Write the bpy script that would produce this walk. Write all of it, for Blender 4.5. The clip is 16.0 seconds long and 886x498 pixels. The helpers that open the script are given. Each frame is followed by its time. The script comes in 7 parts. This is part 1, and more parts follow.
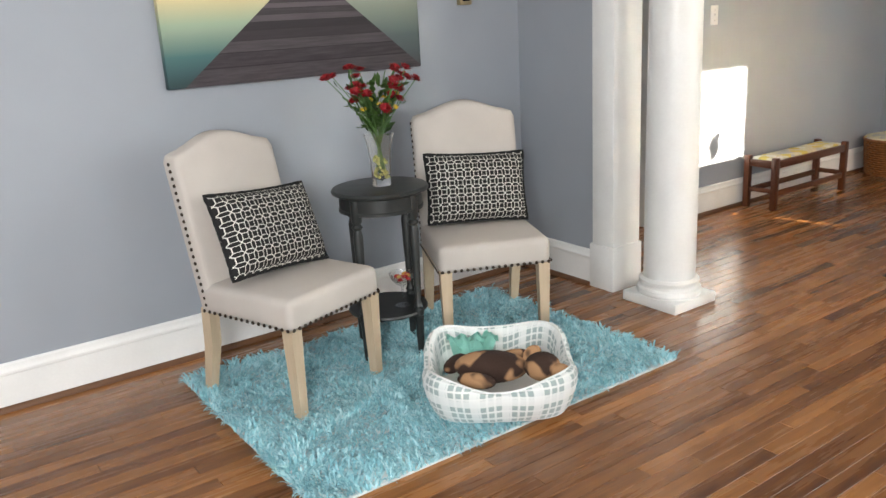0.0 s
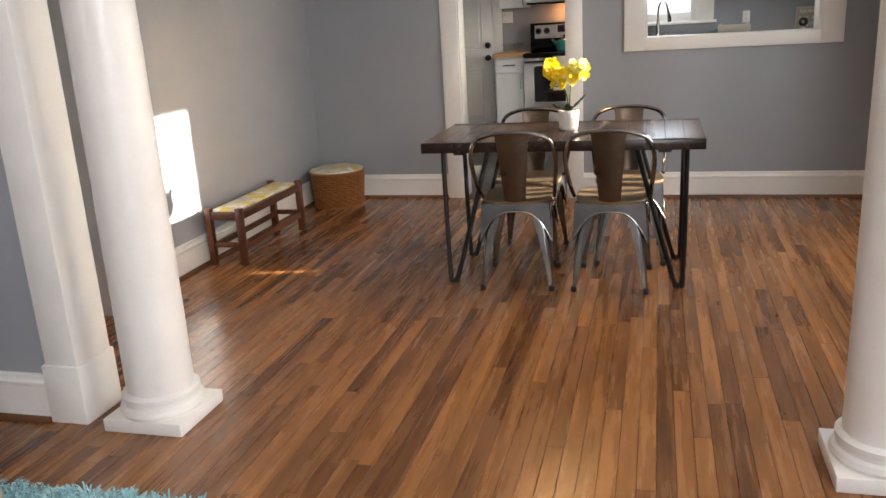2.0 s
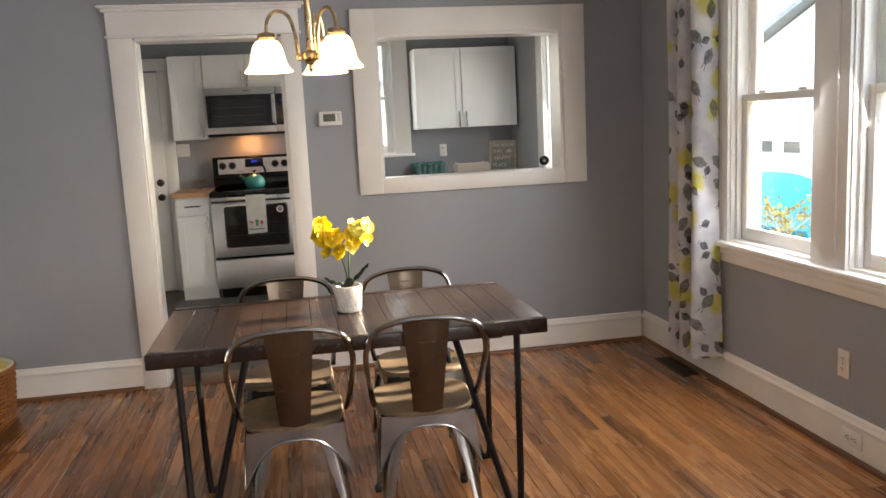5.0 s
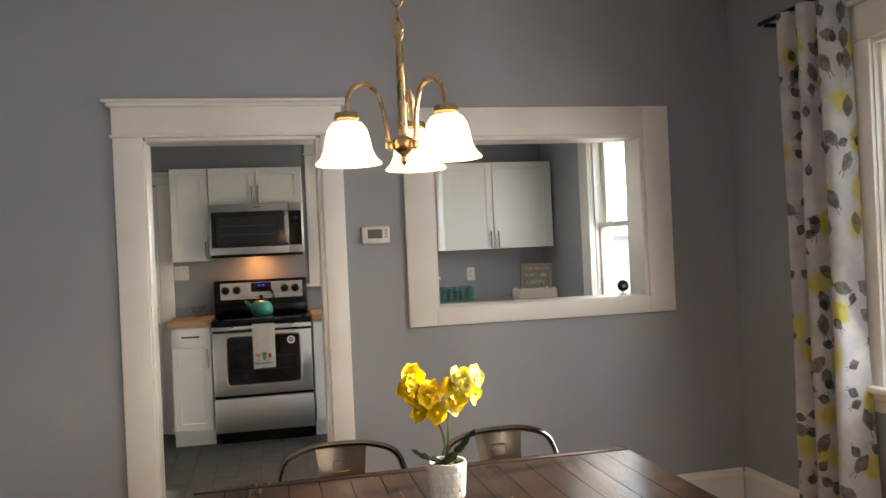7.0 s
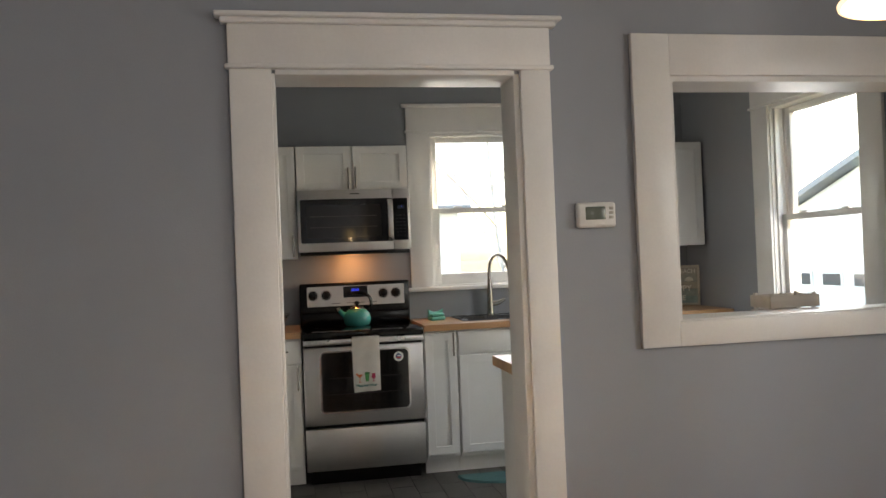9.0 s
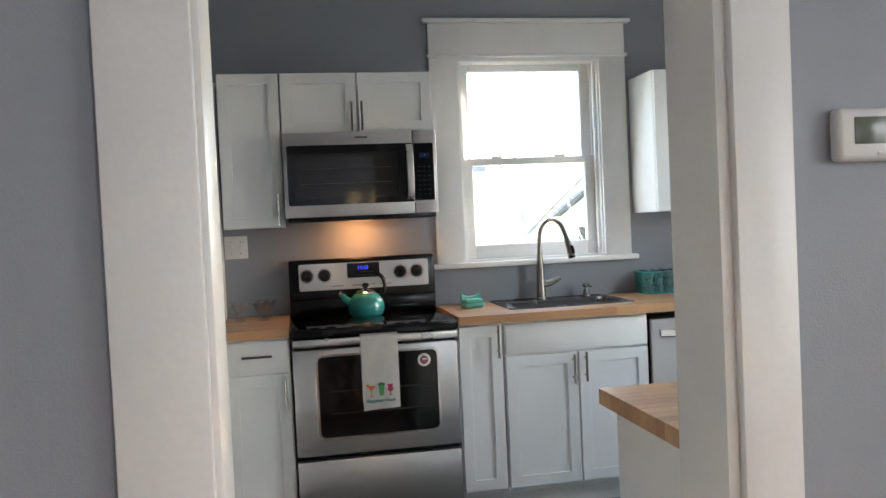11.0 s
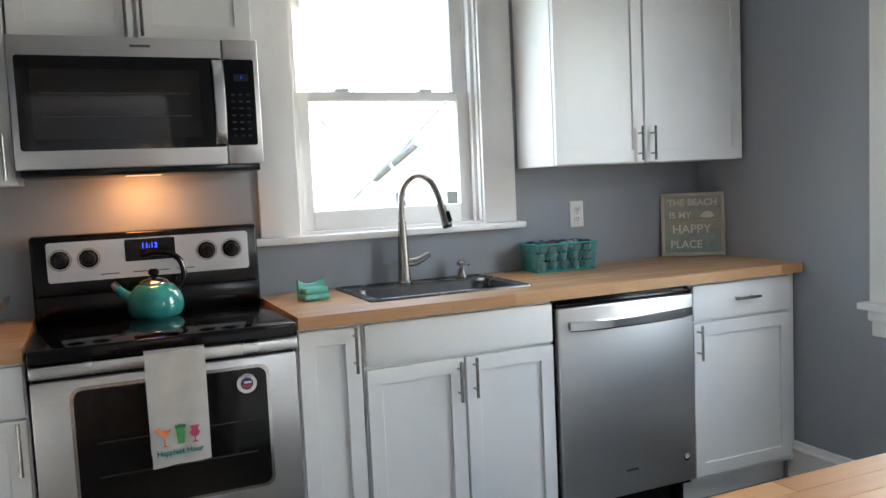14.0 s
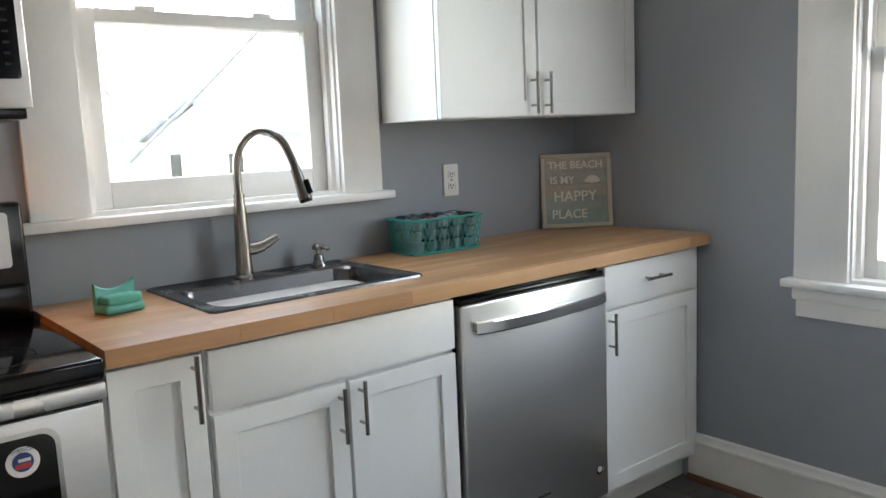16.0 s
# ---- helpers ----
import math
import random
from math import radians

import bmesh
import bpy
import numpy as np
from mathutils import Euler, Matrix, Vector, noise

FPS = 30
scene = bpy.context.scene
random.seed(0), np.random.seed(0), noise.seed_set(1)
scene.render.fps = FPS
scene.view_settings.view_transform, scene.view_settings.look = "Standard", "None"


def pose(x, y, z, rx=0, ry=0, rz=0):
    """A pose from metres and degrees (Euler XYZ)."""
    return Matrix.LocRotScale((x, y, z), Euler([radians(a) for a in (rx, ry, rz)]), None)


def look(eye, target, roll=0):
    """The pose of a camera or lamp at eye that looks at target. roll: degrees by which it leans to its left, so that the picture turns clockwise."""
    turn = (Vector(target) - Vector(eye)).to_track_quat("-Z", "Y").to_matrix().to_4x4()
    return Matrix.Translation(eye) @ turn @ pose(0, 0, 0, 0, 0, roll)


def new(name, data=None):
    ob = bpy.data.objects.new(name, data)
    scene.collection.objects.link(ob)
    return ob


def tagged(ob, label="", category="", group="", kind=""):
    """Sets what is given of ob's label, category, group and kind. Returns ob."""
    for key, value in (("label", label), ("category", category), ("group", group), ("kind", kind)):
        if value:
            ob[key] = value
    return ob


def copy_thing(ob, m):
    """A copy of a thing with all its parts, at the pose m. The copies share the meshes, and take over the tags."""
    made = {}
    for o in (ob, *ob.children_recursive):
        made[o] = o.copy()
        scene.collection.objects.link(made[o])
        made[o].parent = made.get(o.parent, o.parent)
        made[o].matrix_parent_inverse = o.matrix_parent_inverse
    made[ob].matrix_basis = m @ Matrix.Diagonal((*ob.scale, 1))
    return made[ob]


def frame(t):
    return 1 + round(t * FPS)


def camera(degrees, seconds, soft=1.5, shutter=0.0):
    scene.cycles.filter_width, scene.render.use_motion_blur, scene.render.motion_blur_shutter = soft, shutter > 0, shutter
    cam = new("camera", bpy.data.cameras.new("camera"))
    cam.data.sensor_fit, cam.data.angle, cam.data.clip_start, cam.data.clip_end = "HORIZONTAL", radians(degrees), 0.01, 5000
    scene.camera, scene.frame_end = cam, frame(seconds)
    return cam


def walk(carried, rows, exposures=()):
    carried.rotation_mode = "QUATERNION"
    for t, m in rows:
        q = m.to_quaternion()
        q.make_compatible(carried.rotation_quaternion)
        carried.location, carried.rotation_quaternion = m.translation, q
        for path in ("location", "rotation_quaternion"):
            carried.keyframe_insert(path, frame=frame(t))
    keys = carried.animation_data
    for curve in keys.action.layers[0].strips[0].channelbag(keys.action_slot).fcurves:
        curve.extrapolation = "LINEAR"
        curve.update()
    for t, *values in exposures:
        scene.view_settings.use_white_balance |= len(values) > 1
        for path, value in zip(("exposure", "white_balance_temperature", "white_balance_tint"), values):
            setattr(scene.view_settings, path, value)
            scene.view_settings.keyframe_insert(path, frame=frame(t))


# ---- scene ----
cam = camera(57.4, 16.0)
METRES, EYE, TILT, LEAN, TURN = 8.0, 1.345, 0.0, 0.0, -35.0
ROWS = [
    (0.0, 0.0, 0.0, 0.0, -0.88, -16.15, 3.04),
    (0.5, 0.0026, 0.0182, -0.0008, -7.65, -16.71, 3.39),
    (1.0, 0.0022, 0.0475, -0.0015, -21.21, -16.93, 3.37),
    (1.5, 0.008, 0.0732, -0.0018, -31.89, -16.71, 3.3),
    (2.0, 0.0158, 0.104, -0.0011, -40.66, -15.86, 3.24),
    (2.5, 0.0205, 0.1396, 0.0018, -49.3, -15.0, 3.13),
    (3.0, 0.0347, 0.1701, 0.0012, -54.22, -13.74, 2.95),
    (3.5, 0.0546, 0.1973, 0.0025, -56.68, -12.59, 3.02),
    (4.0, 0.068, 0.2244, 0.0045, -60.23, -12.15, 3.04),
    (4.5, 0.0814, 0.2422, 0.0071, -63.82, -11.57, 2.91),
    (5.0, 0.0923, 0.2517, 0.0114, -65.7, -8.75, 2.81),
    (7.5, 0.1919, 0.3786, 0.0078, -66.78, 0.75, 2.55),
    (8.0, 0.2184, 0.4158, 0.005, -66.32, 0.91, 2.42),
    (8.5, 0.241, 0.456, 0.0041, -66.01, 0.94, 2.36),
    (9.0, 0.265, 0.4895, 0.004, -65.65, 0.64, 2.26),
    (11.5, 0.4506, 0.5995, 0.0063, -66.05, -2.56, 2.65),
    (12.0, 0.482, 0.6138, 0.0072, -66.95, -3.24, 2.68),
    (12.5, 0.5088, 0.6252, 0.0077, -68.54, -3.2, 2.69),
    (13.0, 0.5288, 0.6375, 0.0071, -72.35, -3.33, 2.74),
    (13.5, 0.5401, 0.6475, 0.0046, -76.91, -3.73, 2.63),
    (14.0, 0.5452, 0.6498, 0.0017, -78.79, -4.76, 2.61),
    (14.5, 0.5522, 0.6516, 0.0008, -79.36, -6.1, 2.58),
    (15.0, 0.5718, 0.6604, 0.0008, -80.32, -7.06, 2.59),
    (15.5, 0.6038, 0.6784, 0.0033, -86.05, -7.7, 2.53),
    (16.0, 0.6364, 0.6964, 0.0016, -94.37, -8.15, 2.45),
]
EXPOSURES = [(0.0, 3.76, 6700, 7), (1.0, 3.70, 6950, 12), (2.0, 3.64, 6950, 13), (3.5, 3.91, 7100, 15), (5.0, 3.77, 7150, 13), (7.5, 3.43, 7400, 13), (9.0, 3.19, 7250, 12), (11.5, 3.75, 6200, 10), (12.5, 3.8, 6150, 10), (14.5, 3.89, 6350, 10), (15.5, 4.03, 6550, 10), (16.0, 3.73, 6550, 10)]
walk(cam, [(t, pose(0, 0, EYE, TILT, LEAN, TURN) @ pose(METRES * x, METRES * y, METRES * z, 90 + pitch, roll, yaw)) for t, x, y, z, yaw, pitch, roll in ROWS], EXPOSURES)

# ---- world, sun, large lights ----
SUN_EL, SUN_DX = 15.7, -0.165
world = bpy.data.worlds.new("world")
scene.world = world
world.use_nodes = True
wn = world.node_tree
sky = wn.nodes.new("ShaderNodeTexSky")
sky.sky_type, sky.sun_disc = "NISHITA", False
sky.sun_elevation, sky.sun_rotation = radians(SUN_EL), radians(180 - 11)
sky.air_density, sky.dust_density = 1.0, 2.0
wn.links.new(sky.outputs[0], wn.nodes["Background"].inputs[0])
wn.nodes["Background"].inputs[1].default_value = 0.15

sun = new("sun", bpy.data.lights.new("sun", "SUN"))
sun.data.energy, sun.data.angle, sun.data.color = 2.4, radians(0.6), (1.0, 0.92, 0.80)
sun.matrix_world = look((0, 0, 0), (SUN_DX, 1.0, -math.tan(radians(SUN_EL)) * 1.02))


def area_lamp(name, eye, target, sx, sy, watts, colour):
    lamp = new(name, bpy.data.lights.new(name, "AREA"))
    lamp.data.shape, lamp.data.size, lamp.data.size_y = "RECTANGLE", sx, sy
    lamp.data.energy, lamp.data.color = watts, colour
    lamp.matrix_world = look(eye, target)
    return lamp


# daylight through the living room's windows, which stand behind the walker
area_lamp("living_window_light", (2.0, -0.90, 1.5), (1.3, 3.0, 1.2), 1.2, 1.4, 2.4, (0.93, 0.96, 1.0))
area_lamp("living_window_light", (-0.9, -0.90, 1.5), (-0.3, 3.0, 1.2), 1.2, 1.4, 15.0, (0.93, 0.96, 1.0))
# the sky's light in the openings of the dining and kitchen windows
area_lamp("dining_window_light", (4.73, -0.93, 1.5), (4.2, 1.5, 0.8), 1.5, 1.25, 3.3, (0.93, 0.96, 1.0))
area_lamp("kitchen_window_light", (8.115, -0.92, 1.53), (8.5, 1.6, 0.2), 0.72, 1.3, 0.95, (0.93, 0.96, 1.0))
area_lamp("sink_window_light", (9.61, 0.61, 1.72), (7.0, 0.6, 0.8), 0.66, 0.95, 0.5, (0.93, 0.96, 1.0))

# ---- materials ----


def nodes_of(name):
    m = bpy.data.materials.new(name)
    m.use_nodes = True
    nt = m.node_tree
    return m, nt, nt.nodes["Principled BSDF"]


def link(nt, a, b):
    nt.links.new(a, b)


def add(nt, kind, **values):
    n = nt.nodes.new("ShaderNode" + kind)
    for k, v in values.items():
        n.inputs[k.replace("_", " ")].default_value = v
    return n


def ramp(nt, source, stops):
    r = nt.nodes.new("ShaderNodeValToRGB")
    e = r.color_ramp.elements
    while len(e) < len(stops):
        e.new(0.5)
    for i, (p, c) in enumerate(stops):
        e[i].position, e[i].color = p, (*c, 1)
    link(nt, source, r.inputs[0])
    return r.outputs[0]


def coords(nt, scale=(1, 1, 1), kind="Object", rotation=(0, 0, 0)):
    tc = nt.nodes.new("ShaderNodeTexCoord")
    mp = nt.nodes.new("ShaderNodeMapping")
    mp.inputs["Scale"].default_value = scale
    mp.inputs["Rotation"].default_value = rotation
    link(nt, tc.outputs[kind], mp.inputs[0])
    return mp.outputs[0]


def noise_of(nt, vec, scale, detail=4.0, rough=0.55):
    n = nt.nodes.new("ShaderNodeTexNoise")
    n.inputs["Scale"].default_value, n.inputs["Detail"].default_value, n.inputs["Roughness"].default_value = scale, detail, rough
    link(nt, vec, n.inputs["Vector"])
    return n.outputs[0]


def mixed(nt, fac, a, b, mode="MIX"):
    m = nt.nodes.new("ShaderNodeMix")
    m.data_type, m.blend_type = "RGBA", mode
    for i, v in ((0, fac), (6, a), (7, b)):
        if hasattr(v, "links"):
            link(nt, v, m.inputs[i])
        elif i == 0:
            m.inputs[0].default_value = v
        else:
            m.inputs[i].default_value = (*v, 1)
    return m.outputs[2]


def mathn(nt, op, a, b=0.0):
    m = nt.nodes.new("ShaderNodeMath")
    m.operation = op
    for i, v in ((0, a), (1, b)):
        if hasattr(v, "links"):
            link(nt, v, m.inputs[i])
        else:
            m.inputs[i].default_value = v
    return m.outputs[0]


def bump(nt, bsdf, height, strength, distance=0.002):
    b = nt.nodes.new("ShaderNodeBump")
    b.inputs["Strength"].default_value, b.inputs["Distance"].default_value = strength, distance
    link(nt, height, b.inputs["Height"])
    link(nt, b.outputs[0], bsdf.inputs["Normal"])


def plain(name, colour, rough=0.5, metal=0.0, vary=0.06, scale=6.0, grain=150.0, bumpy=0.15, coat=0.0, stretch=(1, 1, 1), dist=0.002):
    """A surface of one colour with broad unevenness, fine grain and slight relief."""
    m, nt, b = nodes_of(name)
    v = coords(nt, stretch)
    broad, fine = noise_of(nt, v, scale, 3), noise_of(nt, v, grain, 2)
    both = mathn(nt, "ADD", mathn(nt, "MULTIPLY", broad, 0.7), mathn(nt, "MULTIPLY", fine, 0.3))
    lo, hi = [max(0, c * (1 - vary * 2)) for c in colour], [min(1, c * (1 + vary * 2)) for c in colour]
    link(nt, ramp(nt, both, [(0.25, lo), (0.75, hi)]), b.inputs["Base Color"])
    r = nt.nodes.new("ShaderNodeMapRange")
    r.inputs["To Min"].default_value, r.inputs["To Max"].default_value = max(0.02, rough - 0.08), min(1, rough + 0.08)
    link(nt, broad, r.inputs[0])
    link(nt, r.outputs[0], b.inputs["Roughness"])
    b.inputs["Metallic"].default_value = metal
    b.inputs["Coat Weight"].default_value = coat
    if bumpy:
        bump(nt, b, fine, bumpy, dist)
    return m


def wood(name, dark, light, rough=0.35, axis=0, vary=True, scale=1.0, coat=0.0, grainy=0.42, spread=0.42, uneven=0.10, stops=(0.0, 0.32, 0.62), relief=0.2):
    """Boards with grain along an axis; each piece takes its own tone."""
    m, nt, b = nodes_of(name)
    s = [14.0, 14.0, 14.0]
    s[axis] = 0.9
    v0 = coords(nt, [k * scale for k in s], "Object")
    rnd = nt.nodes.new("ShaderNodeObjectInfo").outputs["Random"]
    isl = nt.nodes.new("ShaderNodeNewGeometry").outputs["Random Per Island"]
    own = mathn(nt, "FRACT", mathn(nt, "ADD", rnd, isl))
    shift = nt.nodes.new("ShaderNodeVectorMath")
    shift.operation = "ADD"
    comb = nt.nodes.new("ShaderNodeCombineXYZ")
    for i in range(3):
        link(nt, mathn(nt, "MULTIPLY", own, 37.0 + 11 * i), comb.inputs[i])
    link(nt, v0, shift.inputs[0])
    link(nt, comb.outputs[0], shift.inputs[1])
    v = shift.outputs[0]
    g = noise_of(nt, v, 1.6, 5, 0.6)
    fine = noise_of(nt, v, 9.0, 3, 0.6)
    tone = mathn(nt, "ADD", mathn(nt, "MULTIPLY", g, grainy), mathn(nt, "MULTIPLY", fine, 0.20))
    if vary:
        tone = mathn(nt, "ADD", tone, mathn(nt, "MULTIPLY", mathn(nt, "SUBTRACT", own, 0.5), spread))
    mid = [(a + c) / 2 for a, c in zip(dark, light)]
    link(nt, ramp(nt, tone, list(zip(stops, (dark, mid, light)))), b.inputs["Base Color"])
    r = nt.nodes.new("ShaderNodeMapRange")
    r.inputs["To Min"].default_value, r.inputs["To Max"].default_value = max(0.03, rough - uneven), rough + uneven
    link(nt, g, r.inputs[0])
    link(nt, r.outputs[0], b.inputs["Roughness"])
    b.inputs["Coat Weight"].default_value = coat
    b.inputs["Coat Roughness"].default_value = 0.18
    bump(nt, b, fine, relief, 0.001)
    return m


def glass(name, colour=(1, 1, 1), rough=0.0):
    m, nt, b = nodes_of(name)
    b.inputs["Base Color"].default_value = (*colour, 1)
    b.inputs["Transmission Weight"].default_value = 1.0
    b.inputs["Roughness"].default_value = rough
    b.inputs["IOR"].default_value = 1.45
    return m


def pane_glass(name, least=0.03, edge=0.4):
    """Thin window glass: clear, with a weak mirror that grows at grazing angles."""
    m, nt, b = nodes_of(name)
    t, g, mix = nt.nodes.new("ShaderNodeBsdfTransparent"), nt.nodes.new("ShaderNodeBsdfGlossy"), nt.nodes.new("ShaderNodeMixShader")
    t.inputs[0].default_value = (0.97, 0.98, 0.98, 1)
    g.inputs["Roughness"].default_value = 0.01
    fr = nt.nodes.new("ShaderNodeLayerWeight")
    link(nt, mathn(nt, "ADD", mathn(nt, "MULTIPLY", mathn(nt, "POWER", fr.outputs["Facing"], 4.0), edge), least), mix.inputs[0])
    link(nt, t.outputs[0], mix.inputs[1])
    link(nt, g.outputs[0], mix.inputs[2])
    link(nt, mix.outputs[0], nt.nodes["Material Output"].inputs[0])
    return m


def glow(name, colour, strength):
    m, nt, b = nodes_of(name)
    b.inputs["Base Color"].default_value = (*colour, 1)
    b.inputs["Emission Color"].default_value = (*colour, 1)
    b.inputs["Emission Strength"].default_value = strength
    return m


WALL = plain("wall_paint", (0.311, 0.332, 0.365), 0.55, vary=0.03, scale=2.0, grain=260, bumpy=0.25)
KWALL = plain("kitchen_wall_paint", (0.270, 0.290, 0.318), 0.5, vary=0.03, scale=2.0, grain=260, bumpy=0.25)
TRIM = plain("white_trim_paint", (0.80, 0.79, 0.77), 0.35, vary=0.03, scale=5.0, grain=90, bumpy=0.12)
CEIL = plain("ceiling_paint", (0.80, 0.79, 0.77), 0.8, vary=0.02, grain=200, bumpy=0.3)
OAK = wood("oak_strip", (0.098, 0.035, 0.012), (0.43, 0.182, 0.056), 0.27, 0, coat=0.24, grainy=0.54, spread=0.29, uneven=0.08, stops=(0.16, 0.40, 0.64), relief=0.3)
OAK.node_tree.nodes["Principled BSDF"].inputs["Specular IOR Level"].default_value = 0.45
SUBFLOOR = plain("dark_joint", (0.05, 0.022, 0.010), 0.7)
SHOE = plain("shoe_moulding", (0.13, 0.055, 0.022), 0.4, vary=0.15, scale=3)
CAB = plain("white_cabinet_paint", (0.80, 0.81, 0.80), 0.32, vary=0.02, scale=4, grain=80, bumpy=0.05)
STEEL = plain("brushed_steel", (0.64, 0.635, 0.63), 0.36, 1.0, vary=0.05, scale=3, grain=220, bumpy=0.06, stretch=(1, 0.03, 1), dist=0.001)
NICKEL = plain("satin_nickel", (0.34, 0.325, 0.30), 0.25, 1.0, vary=0.05, bumpy=0.03)
BRIGHTSTEEL = plain("bright_satin_steel", (0.76, 0.755, 0.745), 0.27, 1.0, vary=0.04, bumpy=0.03)
POLISHED = plain("polished_steel", (0.78, 0.77, 0.75), 0.14, 1.0, vary=0.03, bumpy=0.0)
BLACK = plain("black_enamel", (0.003, 0.003, 0.0035), 0.20, vary=0.2, bumpy=0.0)
BLACK.node_tree.nodes["Principled BSDF"].inputs["Specular IOR Level"].default_value = 0.35
BLACKGLASS = plain("black_ceramic_glass", (0.002, 0.002, 0.0024), 0.05, vary=0.2, bumpy=0.0)
BLACKGLASS.node_tree.nodes["Principled BSDF"].inputs["Specular IOR Level"].default_value = 0.35
PANE = pane_glass("window_glass")
BUTCHER = wood("butcher_block", (0.32, 0.155, 0.065), (0.66, 0.41, 0.21), 0.36, 1, scale=1.0, coat=0.15, spread=0.30)

# ---- building tools ----


def quad_box(bm, x0, x1, y0, y1, z0, z1):
    v = [bm.verts.new(p) for p in ((x0, y0, z0), (x1, y0, z0), (x1, y1, z0), (x0, y1, z0), (x0, y0, z1), (x1, y0, z1), (x1, y1, z1), (x0, y1, z1))]
    for f in ((3, 2, 1, 0), (4, 5, 6, 7), (0, 1, 5, 4), (1, 2, 6, 5), (2, 3, 7, 6), (3, 0, 4, 7)):
        bm.faces.new([v[i] for i in f])
    return v


def box(x0, x1, y0, y1, z0, z1, bevel=0.0, seg=2):
    bm = bmesh.new()
    quad_box(bm, min(x0, x1), max(x0, x1), min(y0, y1), max(y0, y1), min(z0, z1), max(z0, z1))
    if bevel:
        bmesh.ops.bevel(bm, geom=bm.edges[:], offset=bevel, segments=seg, affect="EDGES", profile=0.5)
    return bm


def boxes(*specs, bevel=0.0, seg=1):
    out = bmesh.new()
    for s in specs:
        merge(out, box(*s, bevel=bevel, seg=seg))
    return out


def merge(into, other, m=None):
    if m is not None:
        bmesh.ops.transform(other, matrix=m, verts=other.verts[:])
    me = bpy.data.meshes.new("tmp")
    other.to_mesh(me)
    other.free()
    into.from_mesh(me)
    bpy.data.meshes.remove(me)
    return into


def cyl(p0, p1, r0, r1=None, seg=16, caps=True):
    r1 = r0 if r1 is None else r1
    p0, p1 = Vector(p0), Vector(p1)
    q = (p1 - p0).to_track_quat("Z", "Y").to_matrix()
    bm = bmesh.new()
    rings = [[bm.verts.new(p + q @ Vector((r * math.cos(a * 2 * math.pi / seg), r * math.sin(a * 2 * math.pi / seg), 0))) for a in range(seg)] for p, r in ((p0, r0), (p1, r1))]
    for i in range(seg):
        bm.faces.new((rings[0][i], rings[0][(i + 1) % seg], rings[1][(i + 1) % seg], rings[1][i]))
    if caps:
        bm.faces.new(rings[0][::-1]), bm.faces.new(rings[1])
    return bm


def lathe(profile, seg=24, closed=False, squash=1.0):
    """profile: (radius, height) pairs, turned round z."""
    bm = bmesh.new()
    rings = []
    for r, z in profile:
        if r < 1e-5:
            rings.append([bm.verts.new((0, 0, z))])
        else:
            rings.append([bm.verts.new((r * math.cos(i * 2 * math.pi / seg), squash * r * math.sin(i * 2 * math.pi / seg), z)) for i in range(seg)])
    for a, b in zip(rings, rings[1:]):
        for i in range(seg):
            j = (i + 1) % seg
            ids = [a[i % len(a)], a[j % len(a)], b[j % len(b)], b[i % len(b)]]
            ids = list(dict.fromkeys(ids))
            if len(ids) > 2:
                bm.faces.new(ids)
    return bm


def tube(points, radius, seg=8, closed=False, caps=True):
    """A round bar along points; radius may be a list."""
    pts = [Vector(p) for p in points]
    n = len(pts)
    rad = radius if isinstance(radius, (list, tuple)) else [radius] * n
    bm, rings, up = bmesh.new(), [], None
    for i, p in enumerate(pts):
        a, b = pts[(i - 1) % n] if closed or i else p, pts[(i + 1) % n] if closed or i < n - 1 else p
        d = (b - a).normalized()
        if up is None:
            up = d.orthogonal().normalized()
        up = (up - d * up.dot(d)).normalized()
        side = d.cross(up)
        rings.append([bm.verts.new(p + rad[i] * (math.cos(k * 2 * math.pi / seg) * up + math.sin(k * 2 * math.pi / seg) * side)) for k in range(seg)])
    for i in range(n if closed else n - 1):
        a, b = rings[i], rings[(i + 1) % n]
        for k in range(seg):
            bm.faces.new((a[k], a[(k + 1) % seg], b[(k + 1) % seg], b[k]))
    if caps and not closed:
        bm.faces.new(rings[0][::-1]), bm.faces.new(rings[-1])
    return bm


def smooth_path(points, steps=6):
    """Catmull-Rom through the points."""
    p = [Vector(q) for q in points]
    p = [2 * p[0] - p[1]] + p + [2 * p[-1] - p[-2]]
    out = []
    for i in range(1, len(p) - 2):
        for s in range(steps):
            t = s / steps
            out.append(0.5 * ((2 * p[i]) + (p[i + 1] - p[i - 1]) * t + (2 * p[i - 1] - 5 * p[i] + 4 * p[i + 1] - p[i + 2]) * t * t + (3 * p[i] - p[i - 1] - 3 * p[i + 1] + p[i + 2]) * t ** 3))
    return out + [p[-2]]


def mesh_of(name, bm, material, shade=True, angle=35):
    bmesh.ops.recalc_face_normals(bm, faces=bm.faces[:])
    if shade:
        lim = radians(angle)
        for f in bm.faces:
            f.smooth = True
        for e in bm.edges:
            e.smooth = len(e.link_faces) == 2 and e.calc_face_angle(0) < lim
    me = bpy.data.meshes.new(name)
    bm.to_mesh(me)
    bm.free()
    me.materials.append(material)
    return me


def part(name, bm, material, parent, label="", at=None, shade=True):
    """One mesh under a thing or a part. at: the thing's place, where the mesh was made in the world's measures."""
    if at is not None:
        bmesh.ops.translate(bm, vec=-Vector(at), verts=bm.verts[:])
    ob = new(name, mesh_of(name, bm, material, shade))
    ob.parent = parent
    return tagged(ob, label)


